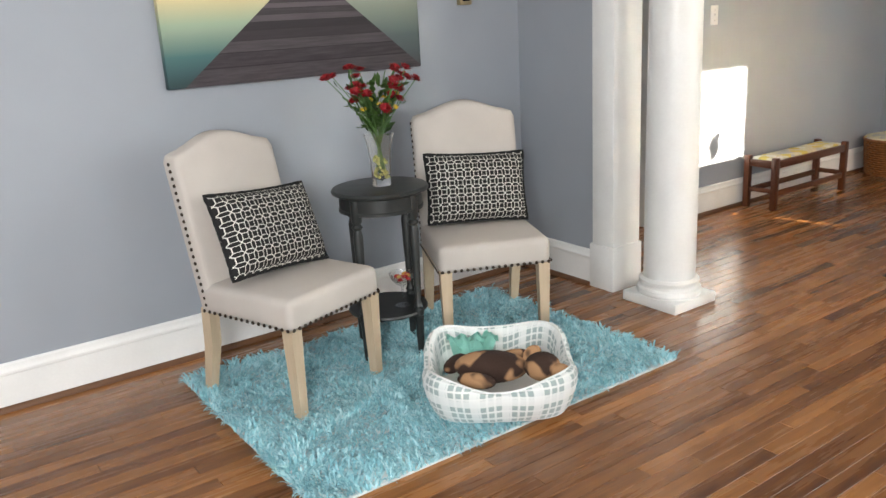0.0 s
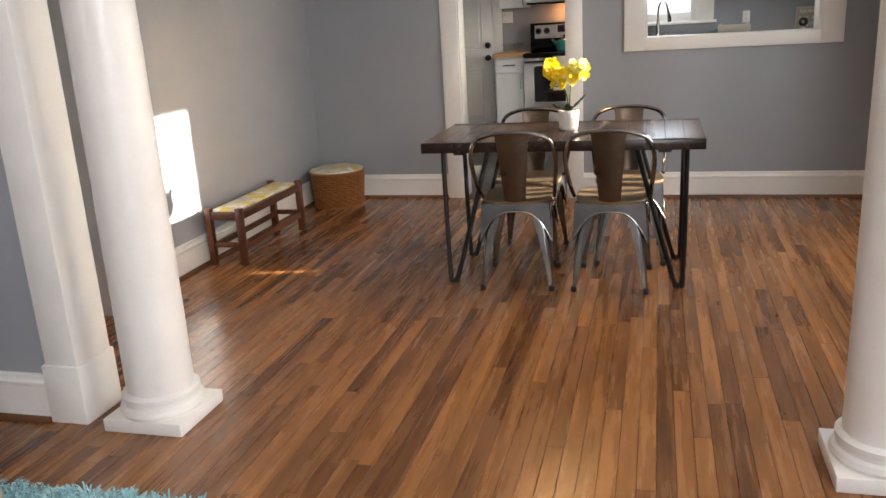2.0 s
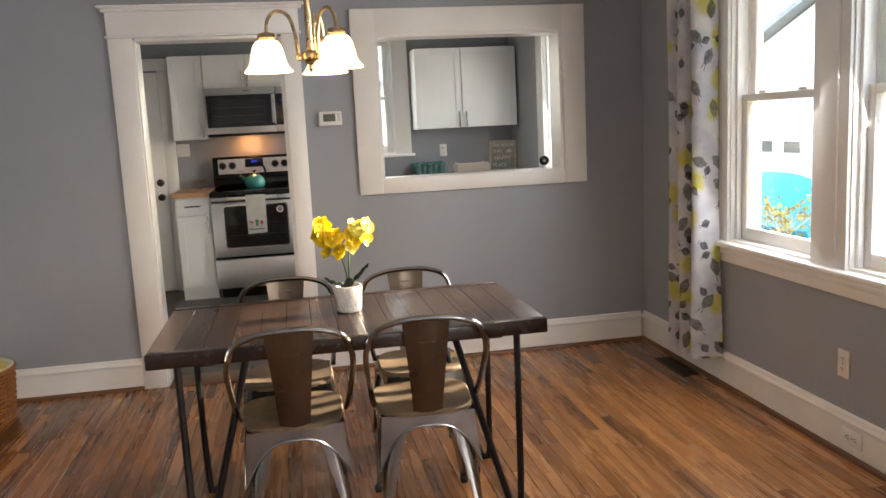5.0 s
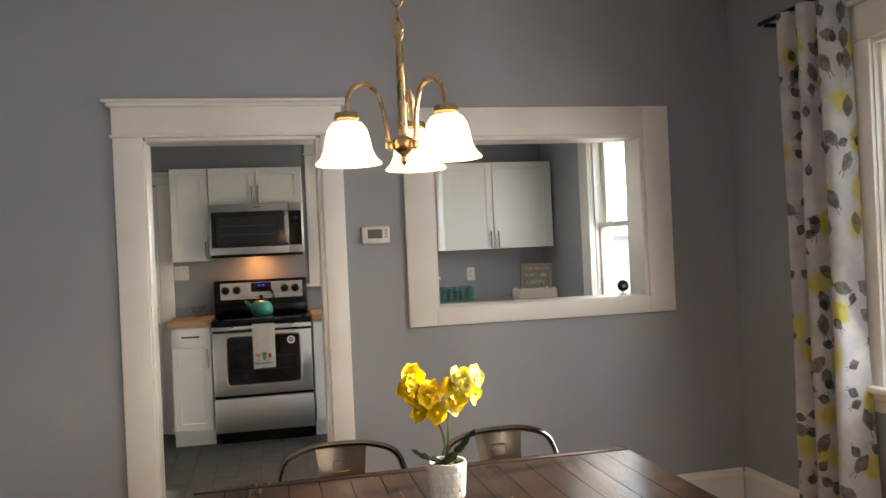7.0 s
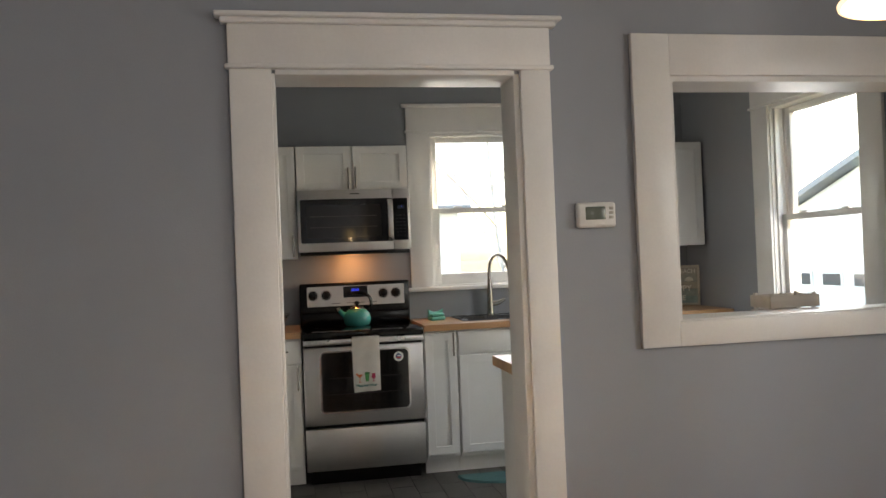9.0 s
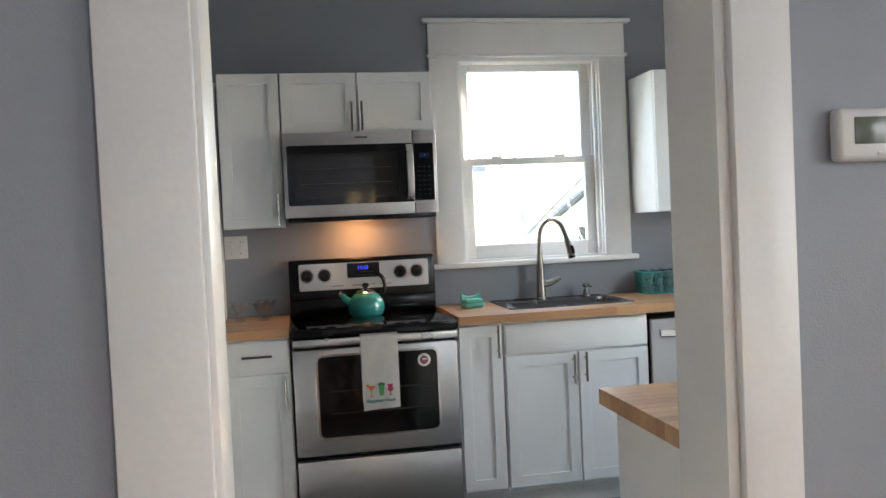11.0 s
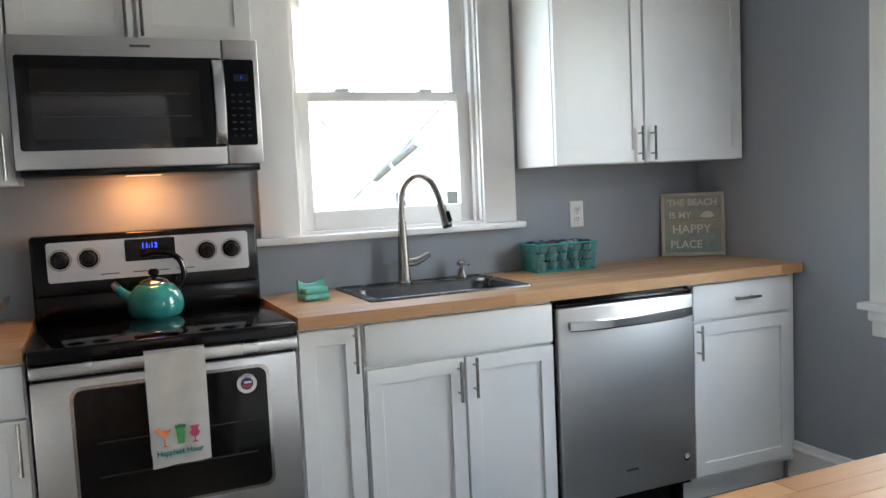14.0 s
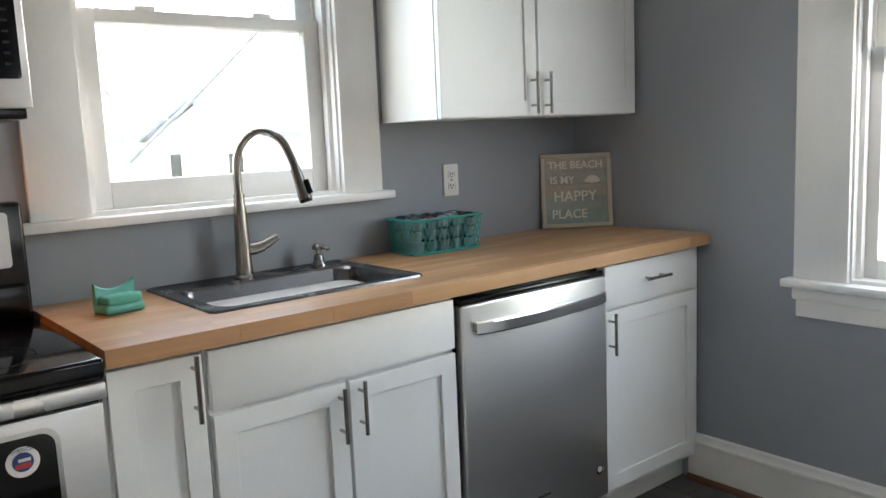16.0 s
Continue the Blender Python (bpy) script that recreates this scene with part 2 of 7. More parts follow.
def thing(name, at, label, category, group="", kind="", rz=0):
    ob = new(name)
    ob.matrix_basis = pose(*at, 0, 0, rz)
    ob.empty_display_size = 0.05
    return tagged(ob, label, category, group, kind)


def solid(name, bm, material, label, category, group="", kind="", at=None, shade=True):
    """A thing that is one mesh; its origin goes to at."""
    if at is not None:
        bmesh.ops.translate(bm, vec=-Vector(at), verts=bm.verts[:])
    ob = new(name, mesh_of(name, bm, material, shade))
    if at is not None:
        ob.location = at
    return tagged(ob, label, category, group, kind)


def wall(name, axis, a, b, u0, u1, z0, z1, material, holes=(), label="painted wall"):
    """A wall from a to b across its axis ('x' or 'y'), u0 to u1 along it, with holes (u0, u1, z0, z1)."""
    us = sorted({u0, u1, *[h[0] for h in holes], *[h[1] for h in holes]})
    zs = sorted({z0, z1, *[h[2] for h in holes], *[h[3] for h in holes]})
    solid_at = {}
    for i in range(len(us) - 1):
        for k in range(len(zs) - 1):
            u, z = (us[i] + us[i + 1]) / 2, (zs[k] + zs[k + 1]) / 2
            solid_at[i, k] = not any(h[0] < u < h[1] and h[2] < z < h[3] for h in holes)
    bm, cache = bmesh.new(), {}

    def vert(s, u, z):
        key = (s, round(u, 5), round(z, 5))
        if key not in cache:
            cache[key] = bm.verts.new((s, u, z) if axis == "x" else (u, s, z))
        return cache[key]

    for (i, k), full in solid_at.items():
        if not full:
            continue
        ua, ub, za, zb = us[i], us[i + 1], zs[k], zs[k + 1]
        for s in (a, b):
            bm.faces.new([vert(s, ua, za), vert(s, ub, za), vert(s, ub, zb), vert(s, ua, zb)])
        for di, dk, c0, c1 in ((-1, 0, (ua, za), (ua, zb)), (1, 0, (ub, za), (ub, zb)), (0, -1, (ua, za), (ub, za)), (0, 1, (ua, zb), (ub, zb))):
            if not solid_at.get((i + di, k + dk), False):
                bm.faces.new([vert(a, *c0), vert(a, *c1), vert(b, *c1), vert(b, *c0)])
    return solid(name, bm, material, label, "wall", kind="structure", shade=False)


# ---- large structure ----
HIGH = 2.75
LY, DY, RY = 3.25, 3.22, -0.95          # living wall, dining's bench wall, the window wall
DX0, DX1, KX0, KX1 = 6.56, 6.72, 6.72, 9.65

wall("wall_living_long", "y", LY, LY + 0.14, -2.3, 2.82, 0, HIGH, WALL, label="pale blue-grey painted plaster wall")
wall("wall_stub", "x", 2.82, 2.98, 2.72, LY + 0.14, 0, HIGH, WALL, label="grey-blue painted stub wall beside the columns")
wall("wall_stub_far", "x", 2.82, 2.98, RY, -0.42, 0, HIGH, WALL, label="grey-blue painted stub wall beside the columns")
wall("wall_dining_bench", "y", DY, DY + 0.14, 2.98, DX0, 0, HIGH, WALL, [(3.05, 3.86, 0, 2.03)], "grey-blue painted dining wall with hall doorway")
wall("wall_kitchen_divide", "x", DX0, DX1, RY, 3.5, 0, HIGH, WALL, [(1.228, 2.03, 0, 1.975), (-0.43, 0.70, 1.13, 1.97)], "grey painted wall with doorway and serving hatch")
WIN_D = [(3.93, 4.63, 0.775, 2.20), (4.83, 5.53, 0.775, 2.20)]
WIN_K = (7.70, 8.53, 0.83, 2.24)
wall("wall_windows", "y", RY - 0.16, RY, -2.3, KX1 + 0.14, 0, HIGH, WALL, WIN_D + [WIN_K], "grey painted outer wall with sash windows")
wall("wall_front", "x", -2.3, -2.16, RY - 0.16, LY + 0.14, 0, HIGH, WALL, label="pale painted wall behind the walker")
WIN_B = (0.20, 1.02, 1.175, 2.27)
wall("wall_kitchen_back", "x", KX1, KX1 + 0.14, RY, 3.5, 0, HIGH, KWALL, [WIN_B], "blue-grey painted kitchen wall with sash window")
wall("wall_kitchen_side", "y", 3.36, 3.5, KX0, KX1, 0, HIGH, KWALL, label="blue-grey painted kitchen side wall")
wall("wall_hall_back", "y", 4.75, 4.89, 2.4, 4.6, 0, HIGH, WALL, label="painted wall at the hall's end")
wall("wall_hall_left", "x", 2.4, 2.54, LY + 0.14, 4.75, 0, HIGH, WALL, label="painted hall wall")
wall("wall_hall_right", "x", 4.46, 4.6, DY + 0.14, 4.75, 0, HIGH, WALL, label="painted hall wall")
solid("ceiling", boxes((-2.3, KX1 + 0.14, RY - 0.16, 4.9, HIGH, HIGH + 0.15)), CEIL, "flat white painted ceiling", "ceiling", kind="structure", shade=False)
FLOOR = solid("floor", boxes((-2.3, DX0 + 0.08, RY - 0.1, 4.9, -0.12, -0.006)), SUBFLOOR, "varnished honey-brown oak strip floor", "floor", kind="structure", shade=False)
KFLOOR = solid("floor_kitchen", boxes((DX0 + 0.08, KX1 + 0.1, RY - 0.1, 3.5, -0.12, -0.006)), plain("grout", (0.09, 0.088, 0.085), 0.8), "dark grey slate-look tile floor", "floor", kind="structure", shade=False)

# ---- trim: columns, jambs, baseboards, casings, windows ----


def column(y):
    c = thing("column", (2.91, y, 0), "white painted round column on a square plinth", "column", "columns of the wide opening", kind="structure")
    part("plinth", box(-0.145, 0.145, -0.155, 0.155, 0, 0.05, 0.006), TRIM, c)
    part("base_ring", lathe([(0.10, 0.05), (0.145, 0.05), (0.15, 0.062), (0.145, 0.078), (0.133, 0.085), (0.131, 0.098), (0.137, 0.104), (0.137, 0.118), (0.124, 0.128), (0.10, 0.128)], 40), TRIM, c)
    part("shaft", lathe([(0.118, 0.12), (0.1165, 0.6), (0.113, 1.3), (0.107, 1.9), (0.10, 2.22)], 40), TRIM, c)
    part("capital", lathe([(0.08, 2.2), (0.115, 2.21), (0.115, 2.235), (0.102, 2.24), (0.102, 2.29), (0.135, 2.33), (0.14, 2.36), (0.08, 2.36)], 40), TRIM, c)
    part("abacus", box(-0.145, 0.145, -0.15, 0.15, 2.36, 2.40, 0.004), TRIM, c)


column(2.33)
column(-0.045)
solid("beam_trim", boxes((2.82, 2.98, -0.42, 2.72, 2.40, HIGH)), TRIM, "white painted beam over the columns", "beam", kind="structure", shade=False)
for y0, y1 in ((2.585, 2.72), (-0.42, -0.285)):
    j = thing("jamb_trim", (2.9, (y0 + y1) / 2, 0), "white painted square jamb with plinth block", "trim", kind="structure")
    at = (2.9, (y0 + y1) / 2, 0)
    part("post", box(2.806, 2.994, y0, y1, 0.0, 2.40, 0.004), TRIM, j, at=at)
    part("plinth_block", box(2.797, 3.003, y0 - 0.009, y1 + 0.012, 0, 0.225, 0.006), TRIM, j, at=at)


def baseboard(axis, face, side, u0, u1, high=0.185):
    """A white board with a moulded cap and a brown shoe, on the wall's face; side is the way into the room."""
    prof = [(0, 0.0), (0.016, 0.0), (0.016, high - 0.045), (0.021, high - 0.04), (0.021, high - 0.03), (0.013, high - 0.02), (0.012, high - 0.006), (0.006, high), (0, high)]
    shoe = [(0.0165, 0.0), (0.034, 0.0), (0.034, 0.006), (0.030, 0.014), (0.024, 0.019), (0.0165, 0.021)]

    def run(p):
        bm = bmesh.new()
        ends = []
        for u in (u0, u1):
            ends.append([bm.verts.new((u, face + side * d, z) if axis == "y" else (face + side * d, u, z)) for d, z in p])
        n = len(p)
        for i in range(n):
            bm.faces.new((ends[0][i], ends[0][(i + 1) % n], ends[1][(i + 1) % n], ends[1][i]))
        bm.faces.new(ends[0]), bm.faces.new(ends[1])
        return bm

    ob = solid("baseboard", run(prof), TRIM, "tall white baseboard with brown wooden shoe moulding", "baseboard", kind="structure")
    part("shoe", run(shoe), SHOE, ob, "brown stained shoe moulding")


baseboard("y", LY, -1, -2.16, 2.82)
baseboard("x", 2.82, -1, 2.735, LY - 0.03)
baseboard("y", DY, -1, 3.97, DX0)
baseboard("x", DX0, -1, 2.16, DY - 0.03)
baseboard("x", DX0, -1, RY + 0.03, 1.125)
baseboard("y", RY, 1, 3.0, DX0)
baseboard("y", RY, 1, -2.16, 2.82)
baseboard("y", RY, 1, KX0, 9.10)
baseboard("x", 4.46, -1, DY + 0.16, 4.75)
baseboard("y", 4.75, -1, 2.54, 3.0)

# kitchen doorway
d = thing("door_1", (DX0, 1.66, 0), "white cased doorway with tall flat header", "doorway", kind="structure")
at = (DX0, 1.66, 0)
part("casing", box(DX0 - 0.022, DX0, 2.03, 2.158, 0, 1.985, 0.003), TRIM, d, at=at)
part("casing", box(DX0 - 0.022, DX0, 1.127, 1.228, 0, 1.985, 0.003), TRIM, d, at=at)
part("bead", box(DX0 - 0.034, DX0, 1.115, 2.17, 1.985, 2.0, 0.005), TRIM, d, at=at)
part("header", box(DX0 - 0.024, DX0, 1.125, 2.16, 2.0, 2.125, 0.003), TRIM, d, at=at)
part("cap", boxes((DX0 - 0.052, DX0, 1.088, 2.197, 2.143, 2.158), (DX0 - 0.038, DX0, 1.105, 2.18, 2.125, 2.143), bevel=0.004), TRIM, d, at=at)
part("jamb", box(DX0 - 0.004, DX1 + 0.004, 2.020, 2.032, 0, 1.975, 0.002), TRIM, d, at=at)
part("jamb", box(DX0 - 0.004, DX1 + 0.004, 1.226, 1.248, 0, 1.975, 0.002), TRIM, d, at=at)
part("jamb_head", box(DX0 - 0.021, DX1 + 0.003, 1.249, 2.019, 1.967, 1.984, 0.002), TRIM, d, at=at)
part("casing", box(DX1, DX1 + 0.022, 2.03, 2.158, 0, 2.1, 0.003), TRIM, d, at=at)
part("casing", box(DX1, DX1 + 0.022, 1.175, 1.228, 0, 2.1, 0.003), TRIM, d, at=at)
part("threshold", box(DX0 - 0.05, DX1 + 0.02, 1.25, 2.018, -0.004, 0.008, 0.003), SHOE, d, "brown wooden threshold", at=at)

# serving hatch
h = thing("serving_hatch", (DX0, 0.135, 1.04), "white framed serving hatch open to the kitchen", "hatch", kind="structure")
at = (DX0, 0.135, 1.04)
part("frame_side", box(DX0 - 0.022, DX0, 0.70, 0.837, 1.045, 2.112, 0.003), TRIM, h, at=at)
part("frame_side", box(DX0 - 0.022, DX0, -0.57, -0.43, 1.045, 2.112, 0.003), TRIM, h, at=at)
part("frame_top", box(DX0 - 0.0215, DX0, -0.43, 0.70, 1.97, 2.112, 0.003), TRIM, h, at=at)
part("frame_bottom", box(DX0 - 0.0215, DX0, -0.43, 0.70, 1.045, 1.13, 0.003), TRIM, h, at=at)
part("lining", boxes((DX0 - 0.003, DX1 + 0.02, 0.682, 0.702, 1.13, 1.97), (DX0 - 0.003, DX1 + 0.02, -0.432, -0.412, 1.13, 1.97), (DX0 - 0.003, DX1 + 0.02, -0.412, 0.682, 1.952, 1.972)), TRIM, h, at=at, shade=False)
part("ledge", box(DX0 - 0.003, DX1 + 0.03, -0.412, 0.682, 1.118, 1.135, 0.003), TRIM, h, at=at)

# hall doorway and the closed hall door
d = thing("door_2", (3.45, DY, 0), "white cased doorway to a dim hall", "doorway", kind="structure")
at = (3.45, DY, 0)
part("casing", box(3.86, 3.965, DY - 0.02, DY, 0, 2.03, 0.003), TRIM, d, at=at)
part("header", box(3.0, 3.965, DY - 0.02, DY, 2.03, 2.17, 0.003), TRIM, d, at=at)
part("jamb", box(3.842, 3.862, DY - 0.003, DY + 0.143, 0, 2.03), TRIM, d, at=at)


def panel_door(name, at, width, high, face, label):
    """A six-panel door leaf, face -1: seen from lower x (leaf spans y) ; face 0: seen from lower y (leaf spans x)."""
    ob = thing(name, at, label, "door", kind="structure")
    bm = box(-0.018, 0.022, 0, width, 0.01, high, 0.002)
    w = (width - 0.11 * 3) / 2
    rows = [(0.22, 0.78), (0.98, 1.56), (1.66, high - 0.11)]
    for k in range(2):
        y0 = 0.11 + k * (w + 0.11)
        for z0, z1 in rows:
            for (a0, a1, b0, b1) in ((y0, y0 + w, z0, z0 + 0.014), (y0, y0 + w, z1 - 0.014, z1), (y0, y0 + 0.014, z0, z1), (y0 + w - 0.014, y0 + w, z0, z1)):
                merge(bm, box(-0.0225, -0.017, a0, a1, b0, b1, 0.0024, 1))
            merge(bm, box(-0.0225, -0.017, y0 + 0.035, y0 + w - 0.035, z0 + 0.035, z1 - 0.035, 0.0026, 1))
    turn = pose(0, 0, 0) if face < 0 else pose(0, 0, 0, 0, 0, 90) @ Matrix.Diagonal((1, -1, 1, 1))
    bmesh.ops.transform(bm, matrix=turn, verts=bm.verts[:])
    leaf = part("leaf", bm, TRIM, ob)
    for z in (0.895, 1.03):
        k = lathe([(0, -0.062), (0.016, -0.062), (0.026, -0.055), (0.029, -0.044), (0.024, -0.034), (0.012, -0.028), (0.011, -0.014), (0.031, -0.012), (0.033, -0.004), (0, -0.004)] if z < 1 else [(0, -0.034), (0.020, -0.034), (0.026, -0.028), (0.028, -0.012), (0.034, -0.010), (0.034, -0.002), (0, -0.002)], 20)
        bmesh.ops.transform(k, matrix=turn @ pose(-0.018, 0.055, z, 0, 90, 0), verts=k.verts[:])
        part("knob" if z < 1 else "deadbolt", k, plain("black_hardware", (0.012, 0.012, 0.013), 0.35), leaf, "matt black metal")
    return ob


panel_door("door_3", (KX1 - 0.012, 2.37, 0), 0.80, 2.03, -1, "white painted six-panel door with black knobs")
panel_door("door_4", (3.35, 4.738, 0), 0.76, 2.03, 0, "white closed panel door in the hall")
at = (KX1, 2.77, 0)
d = thing("door_casing", at, "white casing round the kitchen door", "trim", kind="structure")
part("casing", box(KX1 - 0.022, KX1, 2.262, 2.367, 0, 2.045, 0.003), TRIM, d, at=at)
part("casing", box(KX1 - 0.022, KX1, 3.173, 3.28, 0, 2.045, 0.003), TRIM, d, at=at)
part("header", box(KX1 - 0.024, KX1, 2.262, 3.28, 2.045, 2.125, 0.003), TRIM, d, at=at)
part("cap", box(KX1 - 0.045, KX1, 2.245, 3.30, 2.125, 2.15, 0.004), TRIM, d, at=at)


def window(name, place, holes, z0, z1, meet, label, side=0.125, head=0.15, apron=0.09, stool=0.055, stile=0.052, rail=0.062):
    """Double-hung sashes in one casing. place maps (along, into the room, up) to the world; holes: (u0, u1)."""
    base = Vector(place(holes[0][0], 0, z0))
    ob = thing(name, base, label, "window", kind="structure")

    def wbox(u0, u1, d0, d1, za, zb, bevel=0.0):
        p, q = place(u0, d0, za), place(u1, d1, zb)
        return box(p[0], q[0], p[1], q[1], za, zb, bevel)

    def put(nm, bm, mat=TRIM, parent=ob, lab=""):
        return part(nm, bm, mat, parent, lab, at=base)

    a, b = holes[0][0], holes[-1][1]
    put("casing", wbox(a - side, a + 0.012, 0, 0.02, z0, z1, 0.003))
    put("casing", wbox(b - 0.012, b + side, 0, 0.02, z0, z1, 0.003))
    for (_, e0), (e1, _) in zip(holes, holes[1:]):
        put("mullion", wbox(e0 - 0.012, e1 + 0.012, 0, 0.02, z0, z1, 0.003))
        put("mullion_face", wbox((e0 + e1) / 2 - 0.055, (e0 + e1) / 2 + 0.055, 0.02, 0.03, z0, z1, 0.003))
    put("bead", wbox(a - side - 0.012, b + side + 0.012, 0, 0.032, z1, z1 + 0.016, 0.004))
    put("header", wbox(a - side, b + side, 0, 0.022, z1 + 0.016, z1 + head, 0.003))
    put("cap", wbox(a - side - 0.03, b + side + 0.03, 0, 0.05, z1 + head, z1 + head + 0.022, 0.005))
    put("sill", wbox(a - side - 0.03, b + side + 0.03, -0.02, stool, z0 - 0.028, z0, 0.007))
    if apron:
        put("apron", wbox(a - side + 0.01, b + side - 0.01, 0, 0.02, z0 - 0.028 - apron, z0 - 0.028, 0.004))
        put("apron_moulding", wbox(a - side, b + side, 0, 0.034, z0 - 0.028 - apron * 0.42, z0 - 0.029, 0.009))
    for u0, u1 in holes:
        put("window_frame", boxes_uv(wbox, [(u0 - 0.001, u0 + 0.02, -0.165, 0.004, z0, z1), (u1 - 0.02, u1 + 0.001, -0.165, 0.004, z0, z1), (u0 + 0.02, u1 - 0.02, -0.165, 0.004, z1 - 0.02, z1 + 0.001), (u0 + 0.02, u1 - 0.02, -0.165, 0.004, z0 - 0.001, z0 + 0.012)]))
        put("stop", boxes_uv(wbox, [(u0 + 0.02, u0 + 0.036, -0.045, -0.02, z0, z1 - 0.02), (u1 - 0.036, u1 - 0.02, -0.045, -0.02, z0, z1 - 0.02), (u0 + 0.02, u0 + 0.03, -0.095, -0.087, z0, z1 - 0.02), (u1 - 0.03, u1 - 0.02, -0.095, -0.087, z0, z1 - 0.02)]))
        for nm, za, zb, dd, low in (("upper_sash", meet - 0.016, z1 - 0.02, -0.13, 0.034), ("lower_sash", z0 + 0.012, meet + 0.018, -0.085, rail)):
            r = stile
            s = put(nm, boxes_uv(wbox, [(u0 + 0.021, u0 + 0.021 + r, dd, dd + 0.036, za, zb), (u1 - 0.021 - r, u1 - 0.021, dd, dd + 0.036, za, zb), (u0 + 0.021 + r, u1 - 0.021 - r, dd, dd + 0.036, za, za + low), (u0 + 0.021 + r, u1 - 0.021 - r, dd, dd + 0.036, zb - 0.036, zb)], 0.003))
            g = put("pane", wbox(u0 + stile + 0.014, u1 - stile - 0.014, dd + 0.015, dd + 0.019, za + low - 0.006, zb - 0.03), PANE, s, "clear window glass")
            g.visible_shadow = False
            if nm == "lower_sash":
                for f in (0.28, 0.72):
                    uu = u0 + (u1 - u0) * f
                    put("sash_lock", wbox(uu - 0.03, uu + 0.03, dd + 0.004, dd + 0.034, zb, zb + 0.014, 0.005), TRIM, s, "white sash lock")
    return ob


def boxes_uv(maker, specs, bevel=0.0):
    out = bmesh.new()
    for s in specs:
        merge(out, maker(*s, bevel))
    return out


window("window_1", lambda u, d, z: (u, RY + d, z), [(WIN_D[0][0], WIN_D[0][1]), (WIN_D[1][0], WIN_D[1][1])], 0.775, 2.20, 1.492, "pair of white double-hung sash windows with deep sill", apron=0.08)
window("window_2", lambda u, d, z: (u, RY + d, z), [(WIN_K[0], WIN_K[1])], 0.83, 2.24, 1.545, "white double-hung kitchen sash window", side=0.165, apron=0.10)
window("window_3", lambda u, d, z: (KX1 - d, u, z), [(WIN_B[0], WIN_B[1])], 1.175, 2.27, 1.716, "white double-hung sash window over the sink", side=0.14, apron=0, head=0.18, stile=0.068, rail=0.076)

# ---- dining room ----
IRON = plain("black_iron", (0.006, 0.006, 0.0065), 0.42, 0.3, bumpy=0.2)
TABLEWOOD = wood("dark_stained_pine", (0.006, 0.0034, 0.0026), (0.040, 0.021, 0.0135), 0.25, 0, coat=0.08, scale=0.8, spread=0.3)
TABLEWOOD.node_tree.nodes["Principled BSDF"].inputs["Specular IOR Level"].default_value = 0.36
GUNMETAL = plain("brushed_gunmetal", (0.28, 0.277, 0.27), 0.14, 1.0, vary=0.2, scale=7, grain=180, bumpy=0.04)
BACKSTEEL = plain("dark_bronze_steel", (0.12, 0.095, 0.072), 0.30, 0.85, vary=0.15, scale=9, grain=150, bumpy=0.03)
SEATMETAL = plain("aged_bronze_steel", (0.19, 0.135, 0.082), 0.50, 0.45, vary=0.25, scale=14, grain=120, bumpy=0.1)


def dining_table():
    x0, x1, y0, y1 = 4.40, 5.13, 0.39, 1.735
    at = ((x0 + x1) / 2, (y0 + y1) / 2, 0)
    t = thing("dining_table", at, "dark stained plank dining table on black hairpin legs", "table")
    top = part("tabletop", boxes((x0 + 0.02, x1 - 0.02, y0 + 0.02, y1 - 0.02, 0.702, 0.71)), TABLEWOOD, t, at=at, shade=False)
    n = 15
    for i in range(n):
        w = (y1 - y0) / n
        part("plank", box(x0 + 0.045, x1 - 0.045, y0 + i * w + 0.0006, y0 + (i + 1) * w - 0.0006, 0.71, 0.75, 0.0012, 1), TABLEWOOD, top, at=at)
    for a0, a1 in ((x0, x0 + 0.043), (x1 - 0.043, x1)):
        part("edge_board", box(a0, a1, y0, y1, 0.702, 0.752, 0.004), TABLEWOOD, top, at=at)
    part("cross_batten", box(x0 + 0.06, x1 - 0.06, y0 + 0.15, y0 + 0.21, 0.682, 0.702), IRON, t, at=at)
    part("cross_batten", box(x0 + 0.06, x1 - 0.06, y1 - 0.21, y1 - 0.15, 0.682, 0.702), IRON, t, at=at)
    for ex, sx in ((x0 + 0.13, -1), (x1 - 0.13, 1)):
        for ey, sy in ((y0 + 0.108, 1), (y1 - 0.108, -1)):
            foot = (ex + sx * 0.01, ey + sy * 0.0, 0.014)
            leg = tube(smooth_path([(ex, ey - sy * 0.03, 0.70), (foot[0], foot[1] - sy * 0.022, 0.05), (foot[0], foot[1], 0.014), (foot[0], foot[1] + sy * 0.025, 0.05), (ex, ey + sy * 0.205, 0.70)], 5), 0.0125, 8)
            part("leg", leg, IRON, t, at=at)


